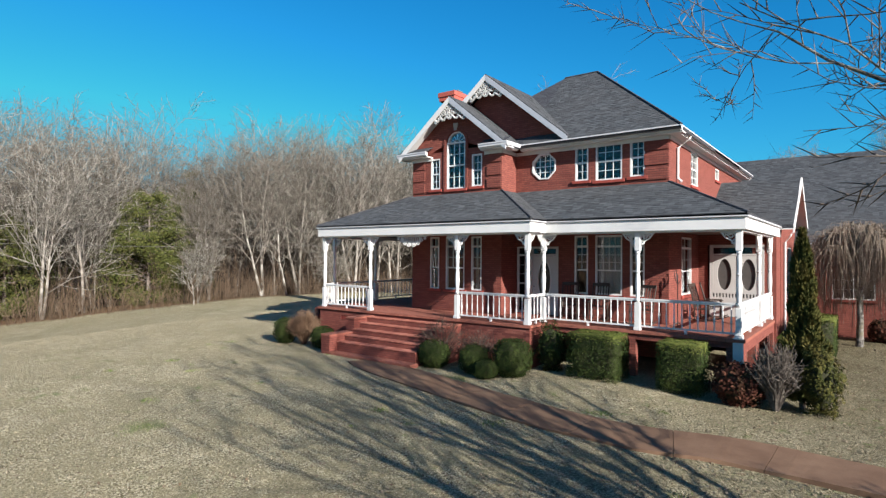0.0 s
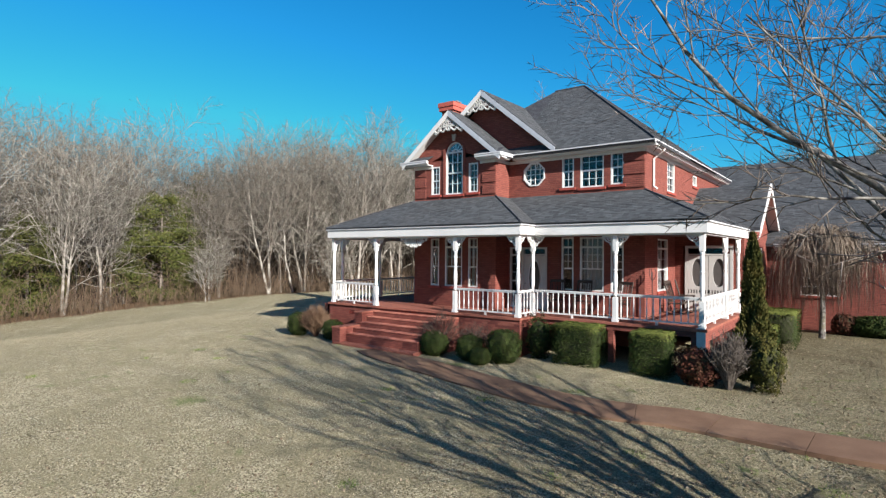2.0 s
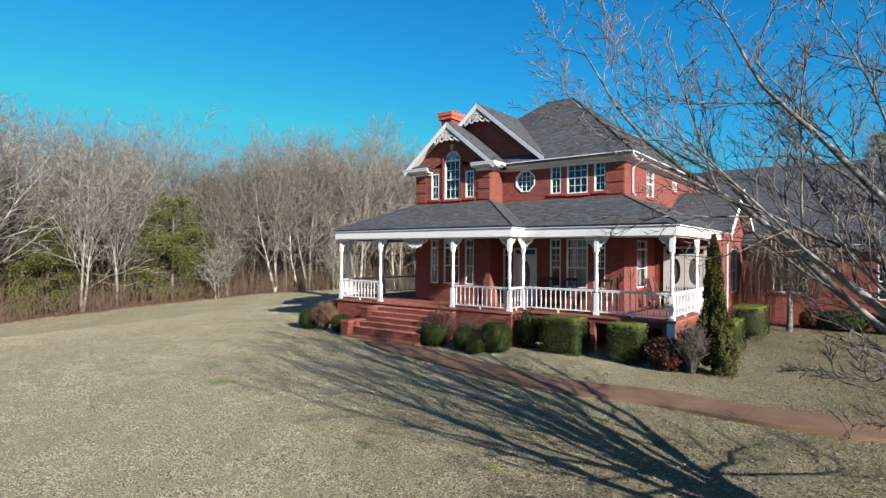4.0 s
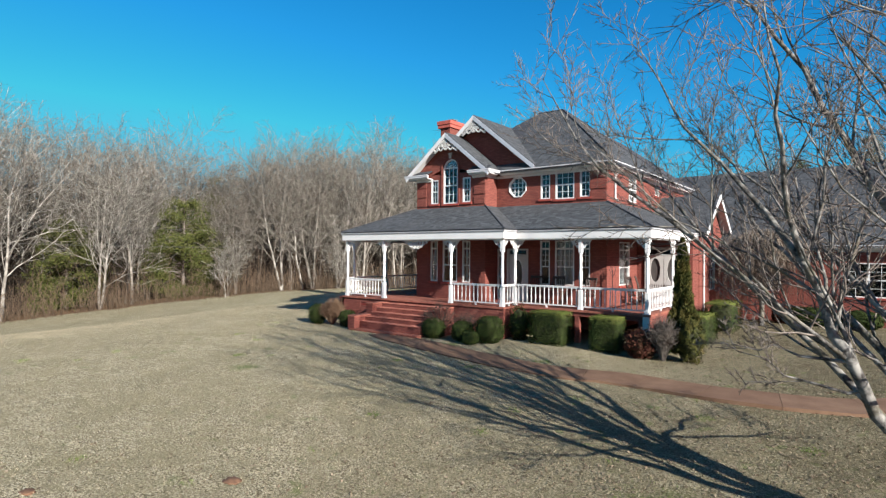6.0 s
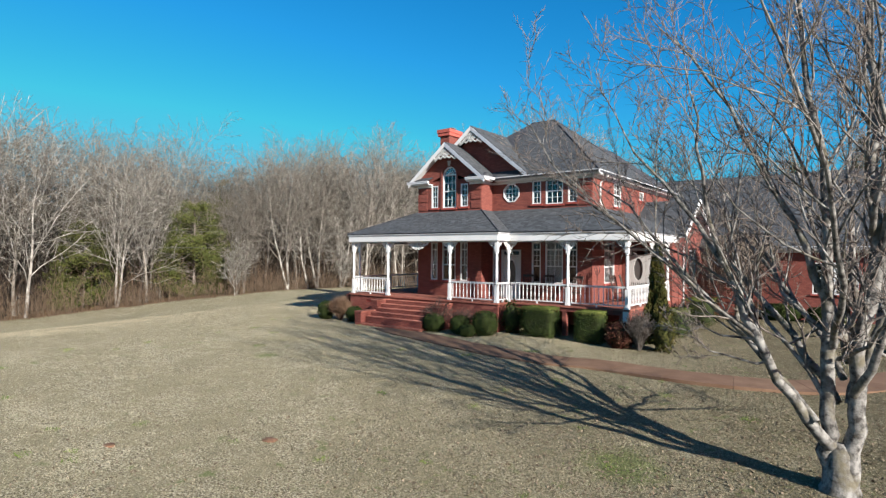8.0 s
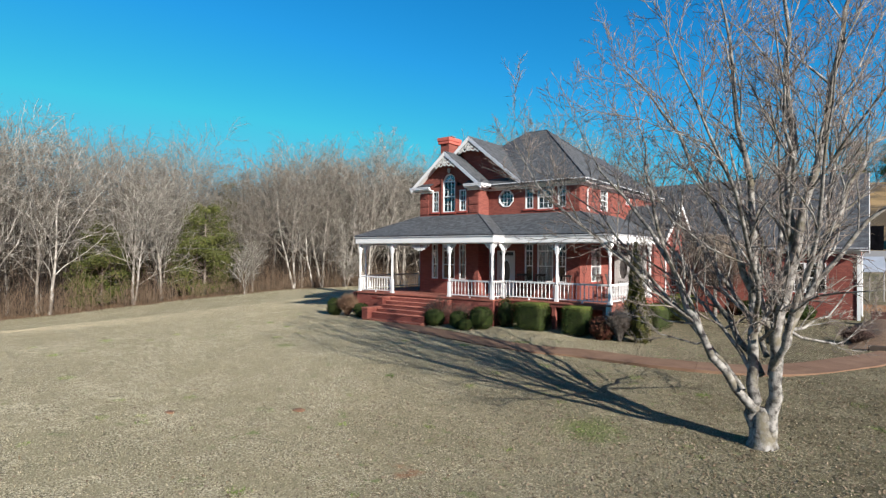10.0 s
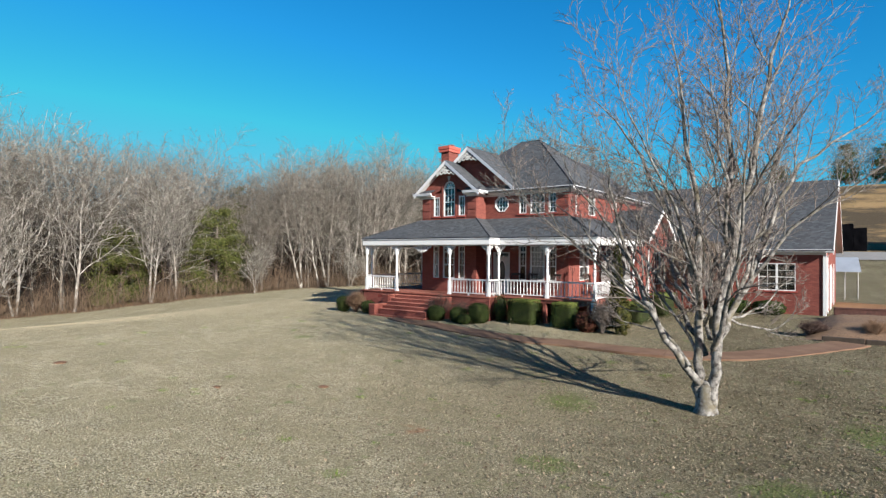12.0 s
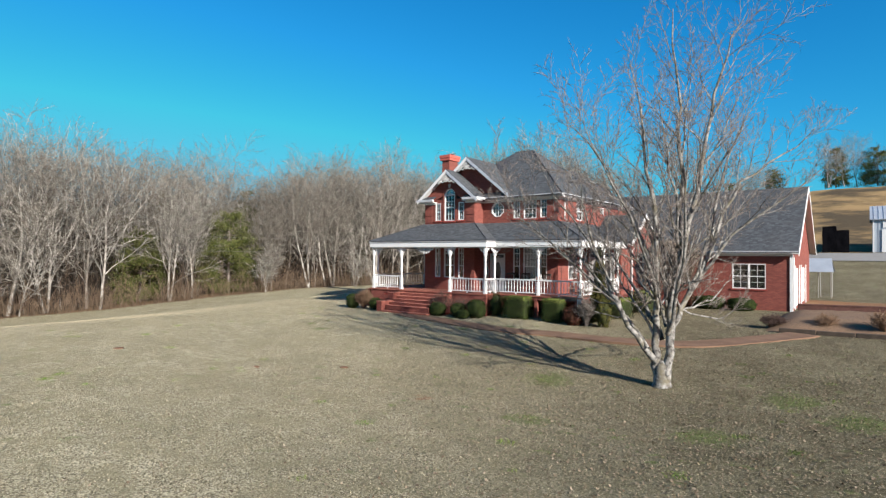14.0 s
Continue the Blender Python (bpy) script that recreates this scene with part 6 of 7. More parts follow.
def twig_shrub(name, label, x, y, r, h, n, mat, seed, hang=0.0):
    """A shrub of bare stems that fan out from the ground."""
    rng = np.random.default_rng(seed)
    s = thing(name, label, "shrub", "bare shrubs", at=(x, y, ground_z(x, y) - 0.03))
    out = []
    for _ in range(n):
        a, q = rng.uniform(0, 6.283), rng.uniform(0.1, 1.0) ** 0.7
        e = np.array((r * q * math.cos(a), r * q * math.sin(a), h * rng.uniform(0.6, 1.0) * (1 - 0.35 * q * q)))
        m = e * np.array((0.35, 0.35, 0.55)) + rng.normal(0, 0.04, 3)
        out.append(([e * (0.06, 0.06, 0), m, e], [0.012, 0.009, 0.005]))
        for _ in range(3):
            f = rng.uniform(0.4, 0.95)
            p = m + (e - m) * f
            out.append(([p, p + rng.normal(0, 0.10, 3) + np.array((0, 0, 0.08))], [0.007, 0.004]))
    limbs("twig", out, 3, mat, s, smooth=False)
    return s


twig_shrub("dry_shrub", "dry brown twiggy shrub beside a boxwood", -8.75, -1.35, 0.70, 1.35, 420, DRY_LEAF, 3)
twig_shrub("bare_shrub", "bare twisted shrub beside the steps", -2.45, -0.95, 0.95, 1.55, 150, BARE_STEM, 4)
twig_shrub("bare_shrub", "bare twisted shrub below the railing", -1.30, -0.75, 0.8, 1.2, 110, BARE_STEM, 5)
twig_shrub("bare_shrub", "grey dead shrub beside the cedar", 6.50, -0.50, 0.60, 1.65, 360, DEAD_STEM, 6)
twig_shrub("bare_shrub", "low dark bare shrub at the end of the mulch bed", 14.2, 4.3, 0.65, 0.75, 260, BARE_STEM, 14)
twig_shrub("dry_shrub", "dry shrub in the mulch bed", 16.4, 4.6, 0.6, 0.95, 160, DRY_LEAF, 7)
twig_shrub("dry_shrub", "dry shrub in the mulch bed", 18.6, 4.4, 0.75, 1.3, 220, DRY_LEAF, 8)
twig_shrub("dry_shrub", "dry shrub in the mulch bed", 20.6, 4.6, 0.6, 1.0, 160, DRY_LEAF, 9)


def cedar():
    """The narrow evergreen at the porch corner."""
    x, y, h = 6.95, 0.10, 4.05
    rng = np.random.default_rng(9)
    s = thing("cedar_tree", "narrow olive-green cedar at the porch corner", "tree", at=(x, y, ground_z(x, y)))
    limbs("trunk", [([(0, 0, -0.1), (0, 0, h * 0.6), (0.03, 0, h - 0.1)], [0.07, 0.05, 0.01])], 6, TWIG, s)
    n = 15000
    t = rng.uniform(0, 1, n) ** 1.35
    a = rng.uniform(0, 6.283, n)
    lump = np.array([1 + 0.65 * noise.noise(Vector((math.cos(q) * 1.9, math.sin(q) * 1.9, u * 8))) for q, u in zip(a, t)])
    R = np.interp(t, (0, 0.12, 0.35, 0.6, 0.85, 1), (0.30, 0.37, 0.34, 0.26, 0.15, 0.03)) * lump * (1 - 0.35 * rng.uniform(0, 1, n) ** 2)
    P = np.stack((R * np.cos(a), R * np.sin(a), 0.25 + t * (h - 0.25)), 1)
    U = np.stack((np.cos(a) * 0.45, np.sin(a) * 0.45, np.full(n, 1.0)), 1) + rng.normal(0, 0.35, (n, 3))
    U /= np.linalg.norm(U, axis=1, keepdims=True)
    V = np.cross(U, rng.normal(0, 1, (n, 3)))
    V /= np.linalg.norm(V, axis=1, keepdims=True)
    quads("crown", P, U * rng.uniform(0.04, 0.10, (n, 1)), V * rng.uniform(0.012, 0.028, (n, 1)), CEDAR_LEAF, s)
    # solid core with the inner shade put into its colour
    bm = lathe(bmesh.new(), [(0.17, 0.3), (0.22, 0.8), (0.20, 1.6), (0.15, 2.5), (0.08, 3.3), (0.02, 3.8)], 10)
    part("core", bm, SHRUB_SHADE, s)


cedar()
shrub("shrub", "olive cedar seedling at the porch corner", 7.30, -0.30, 0.80, 0.8, 1.5, 1.7, CEDAR_LEAF, 8000, 0.030, 31, 0, 0.6)
shrub("boxwood", "small green shrub against the porch side", 6.2, 0.9, 0.6, 0.6, 1.0, 2.3, BOX_LEAF, 2500, 0.03, 32, 0, 0.15)


DRY_TWIG = bark_material("pale_dry_twigs", (0.100, 0.078, 0.060), (0.260, 0.215, 0.170), (0.150, 0.112, 0.084))


def weeping_tree():
    """The bare weeping tree before the garage."""
    x, y = 7.9, 10.3
    rng = np.random.default_rng(12)
    s = thing("weeping_tree", "bare weeping cherry with hanging brown twigs before the garage", "tree", at=(x, y, ground_z(x, y)))
    arms, hang = [], []
    for k in range(28):
        a = 6.283 * k / 28 + rng.normal(0, 0.15)
        r = rng.uniform(0.4, 1.75)
        top = 4.85 - 0.55 * r + rng.normal(0, 0.16)
        c, q = math.cos(a), math.sin(a)
        line = [np.array(p) for p in ((0, 0, 2.0), (0.3 * r * c, 0.3 * r * q, 4.1), (0.6 * r * c, 0.6 * r * q, top), (0.9 * r * c, 0.9 * r * q, top - 0.25), (r * c, r * q, top - 1.0))]
        arms.append((line, [0.045, 0.035, 0.026, 0.018, 0.008]))
        for _ in range(60):
            f = rng.uniform(1.2, 3.9)
            i = int(f)
            p = line[i] + (line[i + 1] - line[i]) * (f - i)
            o = rng.normal(0, 0.34, 2)
            foot = max(0.45, p[2] - rng.uniform(0.7, 2.9))
            hang.append(([p, p + np.array((o[0] * 0.5 + 0.1 * c, o[1] * 0.5 + 0.1 * q, 0.06)), np.array((p[0] + o[0] + 0.15 * c, p[1] + o[1] + 0.15 * q, (p[2] + foot) / 2)), np.array((p[0] + o[0] + 0.12 * c, p[1] + o[1] + 0.12 * q, foot))], [0.008, 0.008, 0.006, 0.003]))
    limbs("trunk", [([(0, 0, -0.1), (0.03, 0, 1.0), (0, 0, 2.1)], [0.13, 0.10, 0.08])], 8, BARK, s)
    limbs("limb", arms, 5, BARK, s)
    limbs("twig", hang, 3, DRY_TWIG, s, smooth=False)


weeping_tree()

# ---- lawn details ----
CLAY = plain("red_clay", (0.125, 0.068, 0.040), 0.95, var=0.3, scale=9, bump=0.6)
for k, (x, y, r) in enumerate(((3.32, -14.17, 0.17), (1.7, -16.6, 0.13), (-4.4, -18.4, 0.22))):
    bm = bmesh.new()
    bmesh.ops.create_icosphere(bm, subdivisions=3, radius=1)
    for v in bm.verts:
        q = 1 + 0.35 * noise.noise(v.co * 2.3 + Vector((k * 5.0, 0, 0)))
        v.co = Vector((v.co.x * r * q, v.co.y * r * q * 0.8, v.co.z * r * 0.22 * q))
    o = link("dirt_mound", bm, CLAY, smooth=True)
    o.location = (x, y, ground_z(x, y))
    tagged(o, "small crumbled mound of red clay on the lawn", "dirt", "clay mounds on the lawn")


def blades(name, label, n, xr, yr, mat, tall, wide, seed, keep=None):
    rng = np.random.default_rng(seed)
    x, y = rng.uniform(*xr, n), rng.uniform(*yr, n)
    if keep is not None:
        m = keep(x, y, rng)
        x, y = x[m], y[m]
    n = len(x)
    z = np.array([ground_z(a, b) for a, b in zip(x, y)])
    P = np.stack((x, y, z - 0.004), 1)
    lean = rng.normal(0, 0.75, (n, 3))
    lean[:, 2] = 1.0
    lean *= (tall * rng.uniform(0.5, 1.3, n) / np.linalg.norm(lean, axis=1))[:, None]
    side = rng.normal(0, 1, (n, 3))
    side[:, 2] = 0
    side *= (wide * rng.uniform(0.6, 1.4, n) / np.linalg.norm(side, axis=1))[:, None]
    co = np.stack((P - side, P + side, P + lean), 1).astype(np.float32)
    me = bpy.data.meshes.new(name)
    me.vertices.add(n * 3)
    me.vertices.foreach_set("co", co.ravel())
    me.loops.add(n * 3)
    me.loops.foreach_set("vertex_index", np.arange(n * 3, dtype=np.int32))
    me.polygons.add(n)
    me.polygons.foreach_set("loop_start", np.arange(0, n * 3, 3, dtype=np.int32))
    me.update(calc_edges=True)
    me.materials.append(mat)
    return tagged(new(name, me), label, "grass", kind="stuff")




def off_path(x, y, rng):
    ok = np.ones(len(x), bool)
    for (ax, ay), (bx_, by_) in zip(PATH_LINE, PATH_LINE[1:]):
        d = np.array((bx_ - ax, by_ - ay))
        t = np.clip(((x - ax) * d[0] + (y - ay) * d[1]) / (d @ d), 0, 1)
        ok &= np.hypot(x - ax - t * d[0], y - ay - t * d[1]) > 0.70
    ok &= ~((x > -6.8) & (x < -2.3) & (y > -2.3)) & ~((y > -0.3) & (x < 5.7) & (x > -9.9)) & ~((y > 0.7) & (x < 14.3) & (x > 5.0) & (y > 11.5))
    return ok


def on_straw(x, y, rng):
    w = np.array([worn_lawn(a, b) for a, b in zip(x, y)])
    return (rng.uniform(0, 1, len(x)) > 0.8 * w) & off_path(x, y, rng)


STRAW = foliage("straw_blades", (0.31, 0.26, 0.165), (0.52, 0.45, 0.32), (0.40, 0.335, 0.22), 0.9)
GREEN_BLADE = foliage("green_blades", (0.055, 0.095, 0.016), (0.115, 0.170, 0.032), (0.145, 0.165, 0.042), 0.8)
blades("dry_grass", "short dormant tan grass blades on the lawn", 330000, (-22, 28), (-27, 11), STRAW, 0.038, 0.0045, 1, on_straw)


def in_green(x, y, rng):
    w = np.zeros(len(x))
    for a, b, r in GREEN:
        w = np.maximum(w, np.exp(-((x - a) ** 2 + (y - b) ** 2) / (r * r)))
    return (rng.uniform(0.15, 1.0, len(x)) < w) & off_path(x, y, rng)


blades("green_grass", "fresh green tufts in the dormant lawn", 150000, (-10, 23), (-19, -1), GREEN_BLADE, 0.045, 0.006, 2, in_green)


def tufts(x, y, rng):
    """Small scattered clumps of green."""
    w = np.zeros(len(x), bool)
    clumps = np.random.default_rng(77)
    for _ in range(120):
        a, b, r = clumps.uniform(-12, 24), clumps.uniform(-24, -2), clumps.uniform(0.07, 0.24)
        w |= (x - a) ** 2 + (y - b) ** 2 < (r * rng.uniform(0.3, 1.3, len(x))) ** 2
    return w & off_path(x, y, rng)


blades("green_tufts", "small bright green clumps in the dormant lawn", 900000, (-12, 24), (-24, -2), GREEN_BLADE, 0.050, 0.007, 4, tufts)


def fallen_leaves():
    rng = np.random.default_rng(21)
    n = 260000
    x, y = rng.uniform(-6, 29, n), rng.uniform(-27, 10, n)
    w = np.array([worn_lawn(a, b) for a, b in zip(x, y)])
    near = np.exp(-((x - 12) ** 2 + (y + 10) ** 2) / 90)
    m = (rng.uniform(0, 1, n) < 0.25 * w + 0.65 * near) & off_path(x, y, rng)
    x, y = x[m], y[m]
    n = len(x)
    P = np.stack((x, y, [ground_z(p, q) + 0.02 for p, q in zip(x, y)]), 1)
    U = rng.normal(0, 1, (n, 3)) * (1, 1, 0.45)
    U /= np.linalg.norm(U, axis=1, keepdims=True)
    V = np.cross(U, (0, 0.1, 1)) + rng.normal(0, 0.3, (n, 3))
    s = rng.uniform(0.012, 0.036, (n, 1))
    ob = quads("fallen_leaves", P, U * s, V * s * 0.7, LITTER)
    tagged(ob, "brown fallen leaves scattered over the lawn", "leaves", kind="stuff")


LITTER = foliage("leaf_litter", (0.070, 0.047, 0.029), (0.25, 0.20, 0.142), (0.105, 0.072, 0.045), 0.9)
fallen_leaves()

# ---- bed, drive and yard beyond ----
MULCH = plain("brown_mulch", (0.140, 0.088, 0.053), 0.95, var=0.4, scale=12, bump=0.8)


TIMBER = plain("dark_wet_timber", (0.035, 0.026, 0.019), 0.9, var=0.4, scale=5, bump=0.4)


def mulch_bed():
    bm = bmesh.new()
    nx, ny = 46, 16
    rows = []
    for i in range(nx + 1):
        x = 13.9 + 14.0 * i / nx
        row = []
        for k in range(ny + 1):
            y = 3.1 + 0.10 * (x - 14) + 6.6 * k / ny
            s = min(1.0, 3.2 * k / ny) * min(1.0, i / 4)
            row.append(bm.verts.new((x, y, ground_z(x, y) - 0.03 + 0.52 * s ** 0.6 + 0.07 * s * noise.noise(Vector((x * 2, y * 2, 0))))))
        rows.append(row)
    for a, b in zip(rows, rows[1:]):
        for k in range(ny):
            bm.faces.new((a[k], b[k], b[k + 1], a[k + 1]))
    o = link("mulch_bed", bm, MULCH, smooth=True)
    tagged(o, "raised bed of brown mulch beside the drive", "flower bed", kind="structure")


mulch_bed()
# added edging, toned near-black to draw the dark line at the bed's foot
edging = thing("bed_edging", "row of near-black edging timbers added along the mulch bed", "edging")
for k in range(9):
    x = 14.6 + 1.46 * k
    y = 3.0 + 0.10 * (x - 14)
    e = part("timber", boxes((0, 1.44, -0.09, 0.09, -0.10, 0.20), bevel=0.02), TIMBER, edging)
    e.matrix_local = pose(x, y, ground_z(x + 0.7, y), 0, 0, 5.7)


def retaining_wall():
    """A low brick wall that holds the drive above the bed."""
    w = thing("retaining_wall", "low dark red brick wall between the drive and the bed", "wall", at=(14.75, 10.6, ground_z(15, 10.6) - 0.1))
    a = math.atan2(2.2, 10.0)
    body = part("wall", boxes((0, 11.0, 0, 0.24, 0, 0.72)), MULCH_BRICK, w)
    cap = part("coping", boxes(*[(0.31 * k, 0.31 * k + 0.30, -0.03, 0.27, 0.722, 0.80) for k in range(36)], bevel=0.008), MULCH_BRICK, w)
    w.rotation_euler = (0, 0, a)


MULCH_BRICK = plain("dark_brick_coping", (0.060, 0.026, 0.020), 0.9, var=0.4, scale=5, bump=0.3)
retaining_wall()
GRAVEL = plain("pale_gravel", (0.185, 0.18, 0.17), 0.95, var=0.15, scale=3, bump=0.4)
bm = bmesh.new()
rows = []
for i in range(60):
    x = -6 + 60 * i / 59
    rows.append([bm.verts.new((x, y, ground_z(x, y) + 0.06)) for y in np.linspace(50, 57, 8)])
for a, b in zip(rows, rows[1:]):
    for k in range(7):
        bm.faces.new((a[k], b[k], b[k + 1], a[k + 1]))
tagged(link("gravel_lane", bm, GRAVEL, smooth=True), "pale gravel lane at the foot of the hay hill", "lane", kind="structure")

TARP = plain("black_plastic_wrap", (0.005, 0.005, 0.006), 1.0, var=0.3, scale=3, spec=0.0)
stack = thing("wrapped_stack", "black plastic-wrapped stack beside the gravel lane", "stack", at=(14.7, 60.5, ground_z(14.7, 60.5)))
for x0, x1, z in ((-1.4, 0.05, 3.35), (0.08, 1.4, 2.85)):
    bm = boxes((x0, x1, -1.0, 1.0, -0.2, z))
    bmesh.ops.subdivide_edges(bm, edges=bm.edges, cuts=5, use_grid_fill=True)
    for v in bm.verts:
        v.co += Vector((0.07 * noise.noise(v.co * 1.7), 0.09 * noise.noise(v.co * 1.3 + Vector((9, 0, 0))), 0.10 * noise.noise(v.co * 1.5 + Vector((0, 7, 0)))))
    part("bale", bm, TARP, stack)

METAL = plain("pale_sheet_metal", (0.34, 0.38, 0.42), 0.45, 0.1, var=0.08, scale=1)
ROOF_METAL = plain("galvanised_roof", (0.353, 0.386, 0.42), 0.4, 0.35, var=0.1, scale=1)
shed = thing("metal_shed", "pale blue-grey sheet-metal shed below the hay hill", "shed", at=(18.5, 60.0, ground_z(22, 60)))
part("wall", boxes((0, 12, 0, 0.12, -0.5, 4.2), *[(0.15 + 0.4 * k, 0.19 + 0.4 * k, -0.03, 0.0, -0.3, 4.15) for k in range(30)]), METAL, shed)
part("wall", boxes((0, 0.12, 0.123, 8, -0.5, 4.2)), METAL, shed)
bm = bmesh.new()
prism(bm, [(0, 4.2), (8, 4.2), (4, 6.0)], lambda p: (0.0, p[0], p[1]), lambda p: (0.12, p[0], p[1]))
bmesh.ops.recalc_face_normals(bm, faces=bm.faces)
part("gable", bm, METAL, shed)
for ya, yb in ((-0.3, 4.0), (8.3, 4.0)):
    bm = roof_slab(bmesh.new(), [(-0.3, ya, 4.15), (12.3, ya, 4.15), (12.3, yb, 6.1), (-0.3, yb, 6.1)], 0.06)
    for k in range(24):
        tube(bm, [(0.1 + 0.5 * k, ya, 4.19), (0.1 + 0.5 * k, yb, 6.13)], 0.03, 4)
    bmesh.ops.recalc_face_normals(bm, faces=bm.faces)
    part("roof", bm, ROOF_METAL, shed)
part("door", boxes((0.9, 4.2, -0.09, -0.035, -0.3, 2.9)), WHITE, shed)
part("corner_post", boxes((0.0, 0.14, -0.06, -0.003, -0.5, 4.2)), WHITE, shed)
part("window_band", boxes(*[(1.0 + 0.42 * k, 1.3 + 0.42 * k, -0.08, -0.034, 3.1, 4.0) for k in range(8)]), WHITE, shed)

pen = thing("dog_kennel", "wire kennel with a white sheet roof beside the garage", "kennel", at=(14.6, 29.5, ground_z(14.6, 29.5)))
for x in (-0.9, 0.1, 0.95):
    for y in (-1.2, 1.2):
        part("post", tube(bmesh.new(), [(x, y, -0.1), (x, y, 2.2)], 0.025, 6), LEAD, pen)
part("roof", roof_slab(bmesh.new(), [(-1.15, -1.5, 2.2), (1.15, -1.5, 2.2), (0.95, 0.0, 3.3), (-1.15, 0.0, 3.3)], 0.03), ROOF_METAL, pen)
part("roof", roof_slab(bmesh.new(), [(1.15, 1.5, 2.2), (-1.15, 1.5, 2.2), (-1.15, 0.0, 3.3), (0.95, 0.0, 3.3)], 0.03), ROOF_METAL, pen)
part("mesh_panel", boxes(*[(-0.9 + 0.1 * k, -0.894 + 0.1 * k, -1.2, -1.194, 0, 2.1) for k in range(19)], *[(-0.9, 0.95, -1.203, -1.197, 0.15 * k, 0.15 * k + 0.006) for k in range(15)]), LEAD, pen)


# ---- roof shingles ----
def shingles(parent, corners, seed, singles=0, course=0.130, width=0.21):
    """Courses of lapped tabs on a roof plane whose first edge is its eave."""
    rng = np.random.default_rng(seed)
    P = [Vector(c) for c in corners]
    u = (P[1] - P[0]).normalized()
    nrm = (P[1] - P[0]).cross(P[2] - P[0]).normalized()
    if nrm.z < 0:
        nrm = -nrm
    v = nrm.cross(u).normalized()
    if v.z < 0:
        v = -v
    flat = [((p - P[0]).dot(u), (p - P[0]).dot(v)) for p in P]
    top = max(q[1] for q in flat)
    co, faces = [], []
    made = None
    k, row = 0, 0
    while row * course < top - 0.05:
        v0, v1 = row * course, min(top, (row + 1) * course + 0.015)
        vm = (v0 + min(v1, top)) / 2
        cross = []
        for a, b in zip(flat, flat[1:] + flat[:1]):
            if (a[1] - vm) * (b[1] - vm) < 0:
                t = (vm - a[1]) / (b[1] - a[1])
                cross.append(a[0] + (b[0] - a[0]) * t)
        row += 1
        if len(cross) < 2:
            continue
        lo, hi = min(cross), max(cross)
        x = lo - rng.uniform(0, width)
        while x < hi:
            w = width * rng.choice((0.6, 0.8, 1.0, 1.15))
            x0, x1 = max(lo, x + 0.003), min(hi, x + w - 0.003)
            x += w
            if x1 - x0 < 0.03:
                continue
            h = rng.uniform(0.005, 0.015)
            drop = rng.uniform(-0.012, 0.004)
            o = P[0] + u * x0 + v * (v0 + drop)
            L, W = x1 - x0, v1 - v0 - drop
            pts = [o, o + u * L, o + u * L + v * W, o + v * W]
            pts += [pts[0] + nrm * h, pts[1] + nrm * h, pts[2] + nrm * 0.004, pts[3] + nrm * 0.004]
            quad = [(4, 5, 6, 7), (0, 1, 5, 4), (1, 2, 6, 5), (3, 0, 4, 7)]
            if k < singles:
                me = bpy.data.meshes.new("shingle")
                me.from_pydata([tuple(p - o) for p in pts], [], quad)
                me.materials.append(TAB_ONE)
                s = new("shingle", me)
                s.parent = parent
                s.location = o
            else:
                b = len(co)
                co += [tuple(p) for p in pts]
                faces += [tuple(b + q for q in f) for f in quad]
            k += 1
    if co:
        me = bpy.data.meshes.new("shingles")
        me.from_pydata(co, [], faces)
        me.materials.append(TAB)
        s = new("shingles", me)
        s.parent = parent
        tagged(s, kind="stuff")


TAB_ONE = Mat("shingle_tab_single", 0.95, spec=0.15)
TAB_ONE.color(TAB_ONE.mix(TAB_ONE.math("MULTIPLY", TAB_ONE.noise(140, 2), 0.35), TAB_ONE.ramp(TAB_ONE.random(), (0.0, (0.030, 0.034, 0.037)), (0.35, (0.043, 0.048, 0.052)), (0.75, (0.055, 0.061, 0.066)), (1.0, (0.076, 0.084, 0.089))), (0.084, 0.0882, 0.0991)))
TAB_ONE = TAB_ONE.m
PLANES = [
    (porch, [(EX, 0.74, PE), (5.78, 0.74, PE), (MX1, MY, TOP), (BX1, MY, TOP)], 300),
    (porch, [(-9.42, -0.26, PE), (EX, -0.26, PE), (BX1, BY, TOP), (BX0, BY, TOP)], 0),
    (porch, [(EX, -0.26, PE), (EX, 0.74, PE), (BX1, MY, TOP), (BX1, BY, TOP)], 0),
    (porch, [(5.78, 0.74, PE), (5.78, 8.2, PE), (MX1, 8.2, TOP), (MX1, MY, TOP)], 0),
    (house, [(-1.6, HY0, EAVE), (HX1, HY0, EAVE), (RX1, RY, RZ), (RX0, RY, RZ)], 0),
    (house, [(HX1, HY0, EAVE), (HX1, 11.0, EAVE), (RX1, RY, RZ)], 0),
    (house, [(G1X + 2.42, G1Y, G1Z - SL * 2.42), (G1X + 2.42, 4.8, G1Z - SL * 2.42), (G1X, 4.8, G1Z), (G1X, G1Y, G1Z)], 0),
    (house, [(G2X + 3.28, G2Y, G2Z - SL * 3.28), (G2X + 3.28, 6.2, G2Z - SL * 3.28), (G2X, 6.2, G2Z), (G2X, G2Y, G2Z)], 0),
    (house, [(3.0, g0, GE), (14.65, g0, GE), (14.65, GRY, GRZ), (3.0, GRY, GRZ)], 0),
    (house, [(3.3, wy0, z0), (6.12, wy0, z0), (6.12, WAP, WRZ), (3.3, WAP, WRZ)], 0),
]
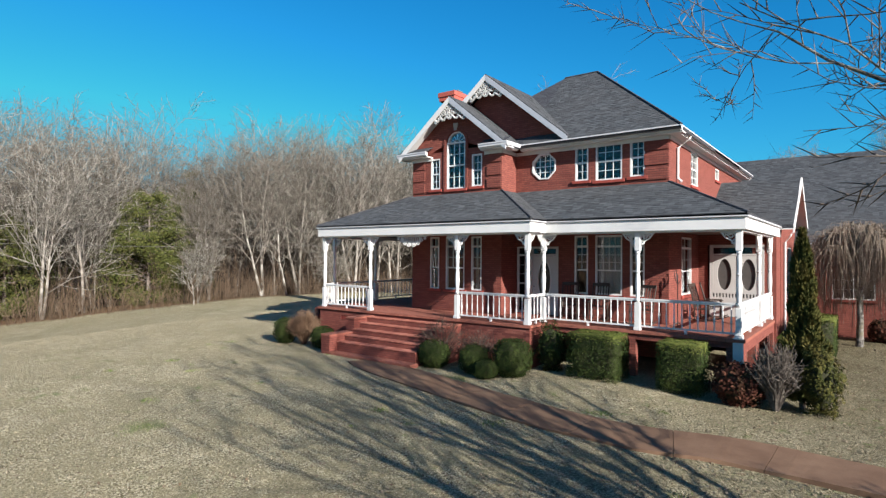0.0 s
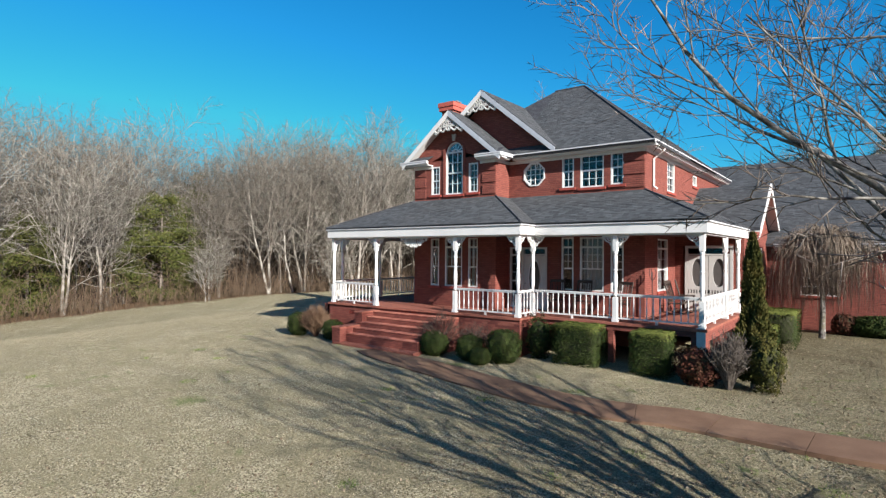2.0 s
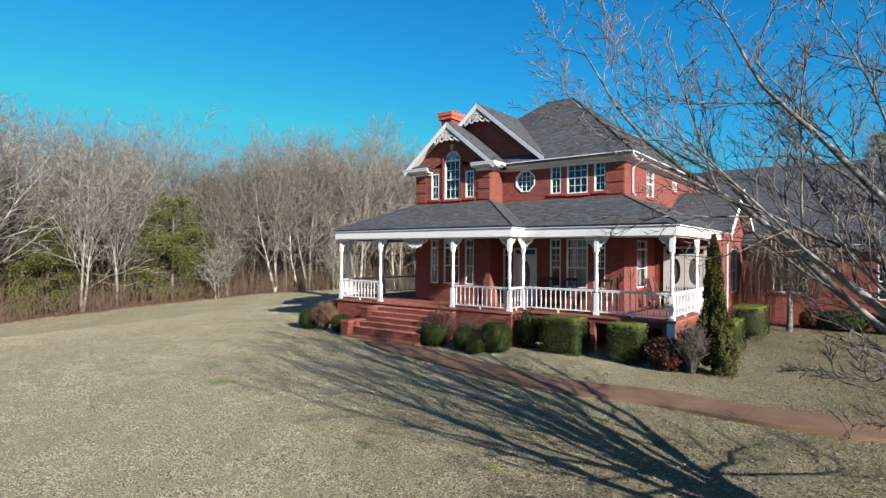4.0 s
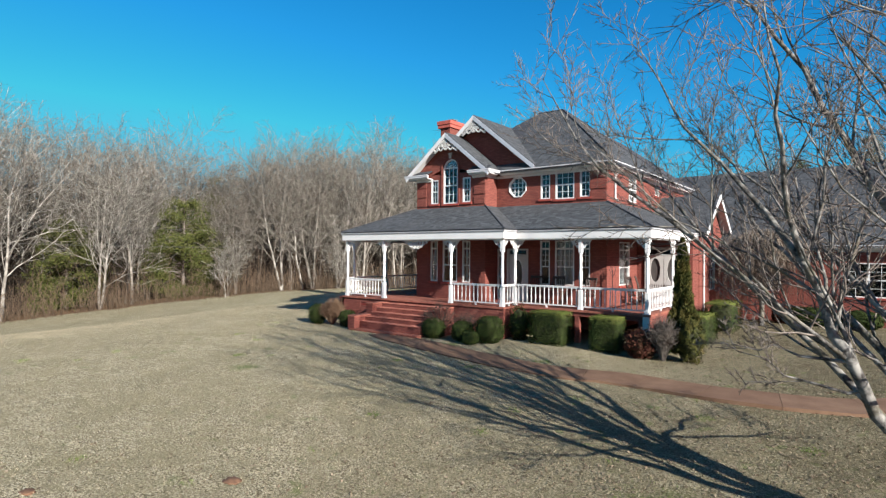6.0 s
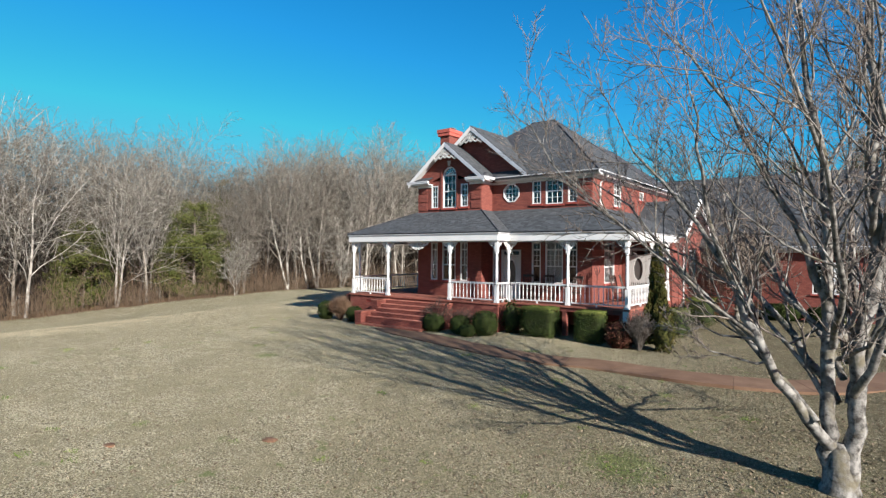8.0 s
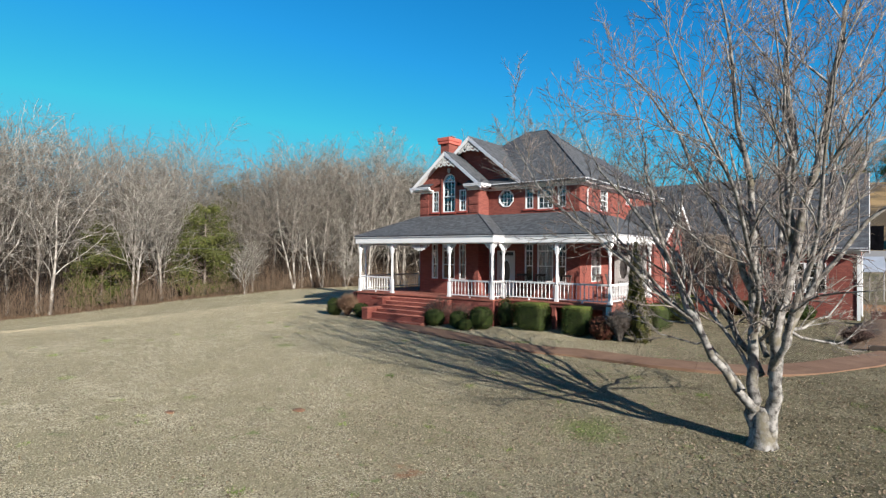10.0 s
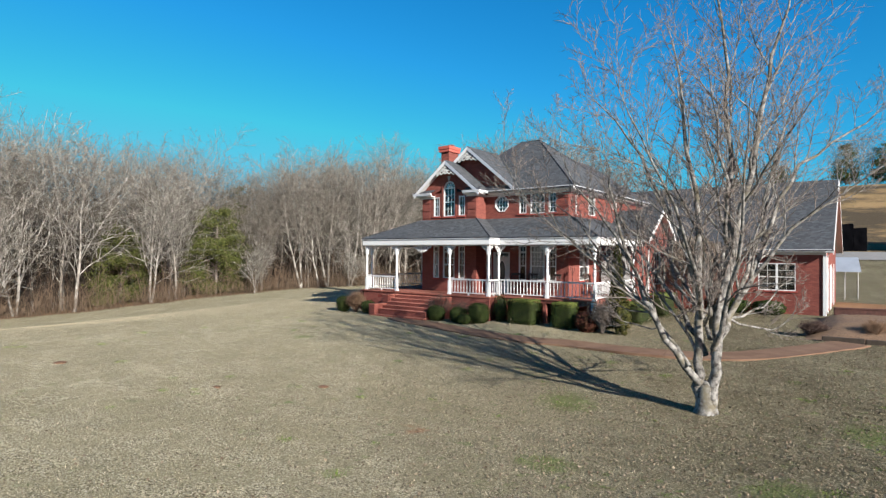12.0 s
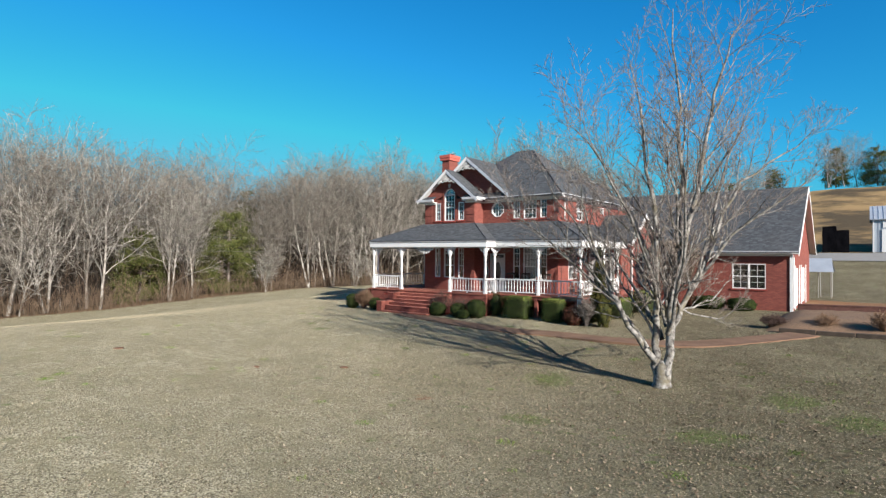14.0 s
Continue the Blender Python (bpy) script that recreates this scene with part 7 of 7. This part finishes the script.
for k, (owner, plane, singles) in enumerate(PLANES):
    shingles(owner, plane, 60 + k, singles)


# ---- bricks of the porch base ----
BRICK_ONE = Mat("single_brick", 0.85, spec=0.2)
_b = BRICK_ONE.ramp(BRICK_ONE.random(), (0.0, (0.115, 0.034, 0.027)), (0.5, (0.185, 0.058, 0.044)), (1.0, (0.26, 0.092, 0.068)))
BRICK_ONE.color(BRICK_ONE.mix(BRICK_ONE.math("MULTIPLY", BRICK_ONE.noise(45, 3), 0.35), _b, (0.10, 0.036, 0.03)))
BRICK_ONE.bump(BRICK_ONE.noise(70, 3), 0.5, 0.005)
BRICK_ONE = BRICK_ONE.m
one = None
base_wall = [o for o in porch.children if o.name.startswith("foundation")][0]
for row in range(11):
    z = 0.10 + 0.077 * row
    for k in range(13):
        x = -2.62 + 0.212 * k + (0.106 if row % 2 else 0.0)
        if x > 0.03:
            continue
        at = pose(x, F0 - 0.003, z)
        if one is None:
            one = part("brick", box(bmesh.new(), -0.101, 0.101, -0.006, 0.004, -0.0335, 0.0335, 0.003), BRICK_ONE, base_wall)
            one.matrix_local = at
        else:
            again(one, at, base_wall)


# ---- overhead line along the wood ----
def utility_pole(y):
    x = -28.0
    z = ground_z(x, y)
    p = thing("utility_pole", "plain wooden pole carrying two cables along the wood", "pole", "poles along the wood", at=(x, y, z))
    part("shaft", lathe(bmesh.new(), [(0.15, -0.3), (0.14, 3.0), (0.11, 9.2)], 10), TWIG, p)
    part("insulator", lathe(bmesh.new(), [(0.03, 9.2), (0.06, 9.25), (0.03, 9.32)], 8), LEAD, p)
    return z


CABLE = plain("dull_cable", (0.12, 0.115, 0.11), 0.8)
za, zb = utility_pole(-42.0), utility_pole(46.0)
for drop in (0.0, 1.1):
    pts = []
    for k in range(25):
        t = k / 24
        y = -42 + 88 * t
        pts.append((-28.0, y, (za + (zb - za) * t) + 9.1 - drop - (2.3 + 0.15 * drop) * 4 * t * (1 - t)))
    tagged(link("cable", tube(bmesh.new(), pts, 0.008, 5), CABLE), "thin grey overhead cable along the wood", "cable", "cables along the wood")
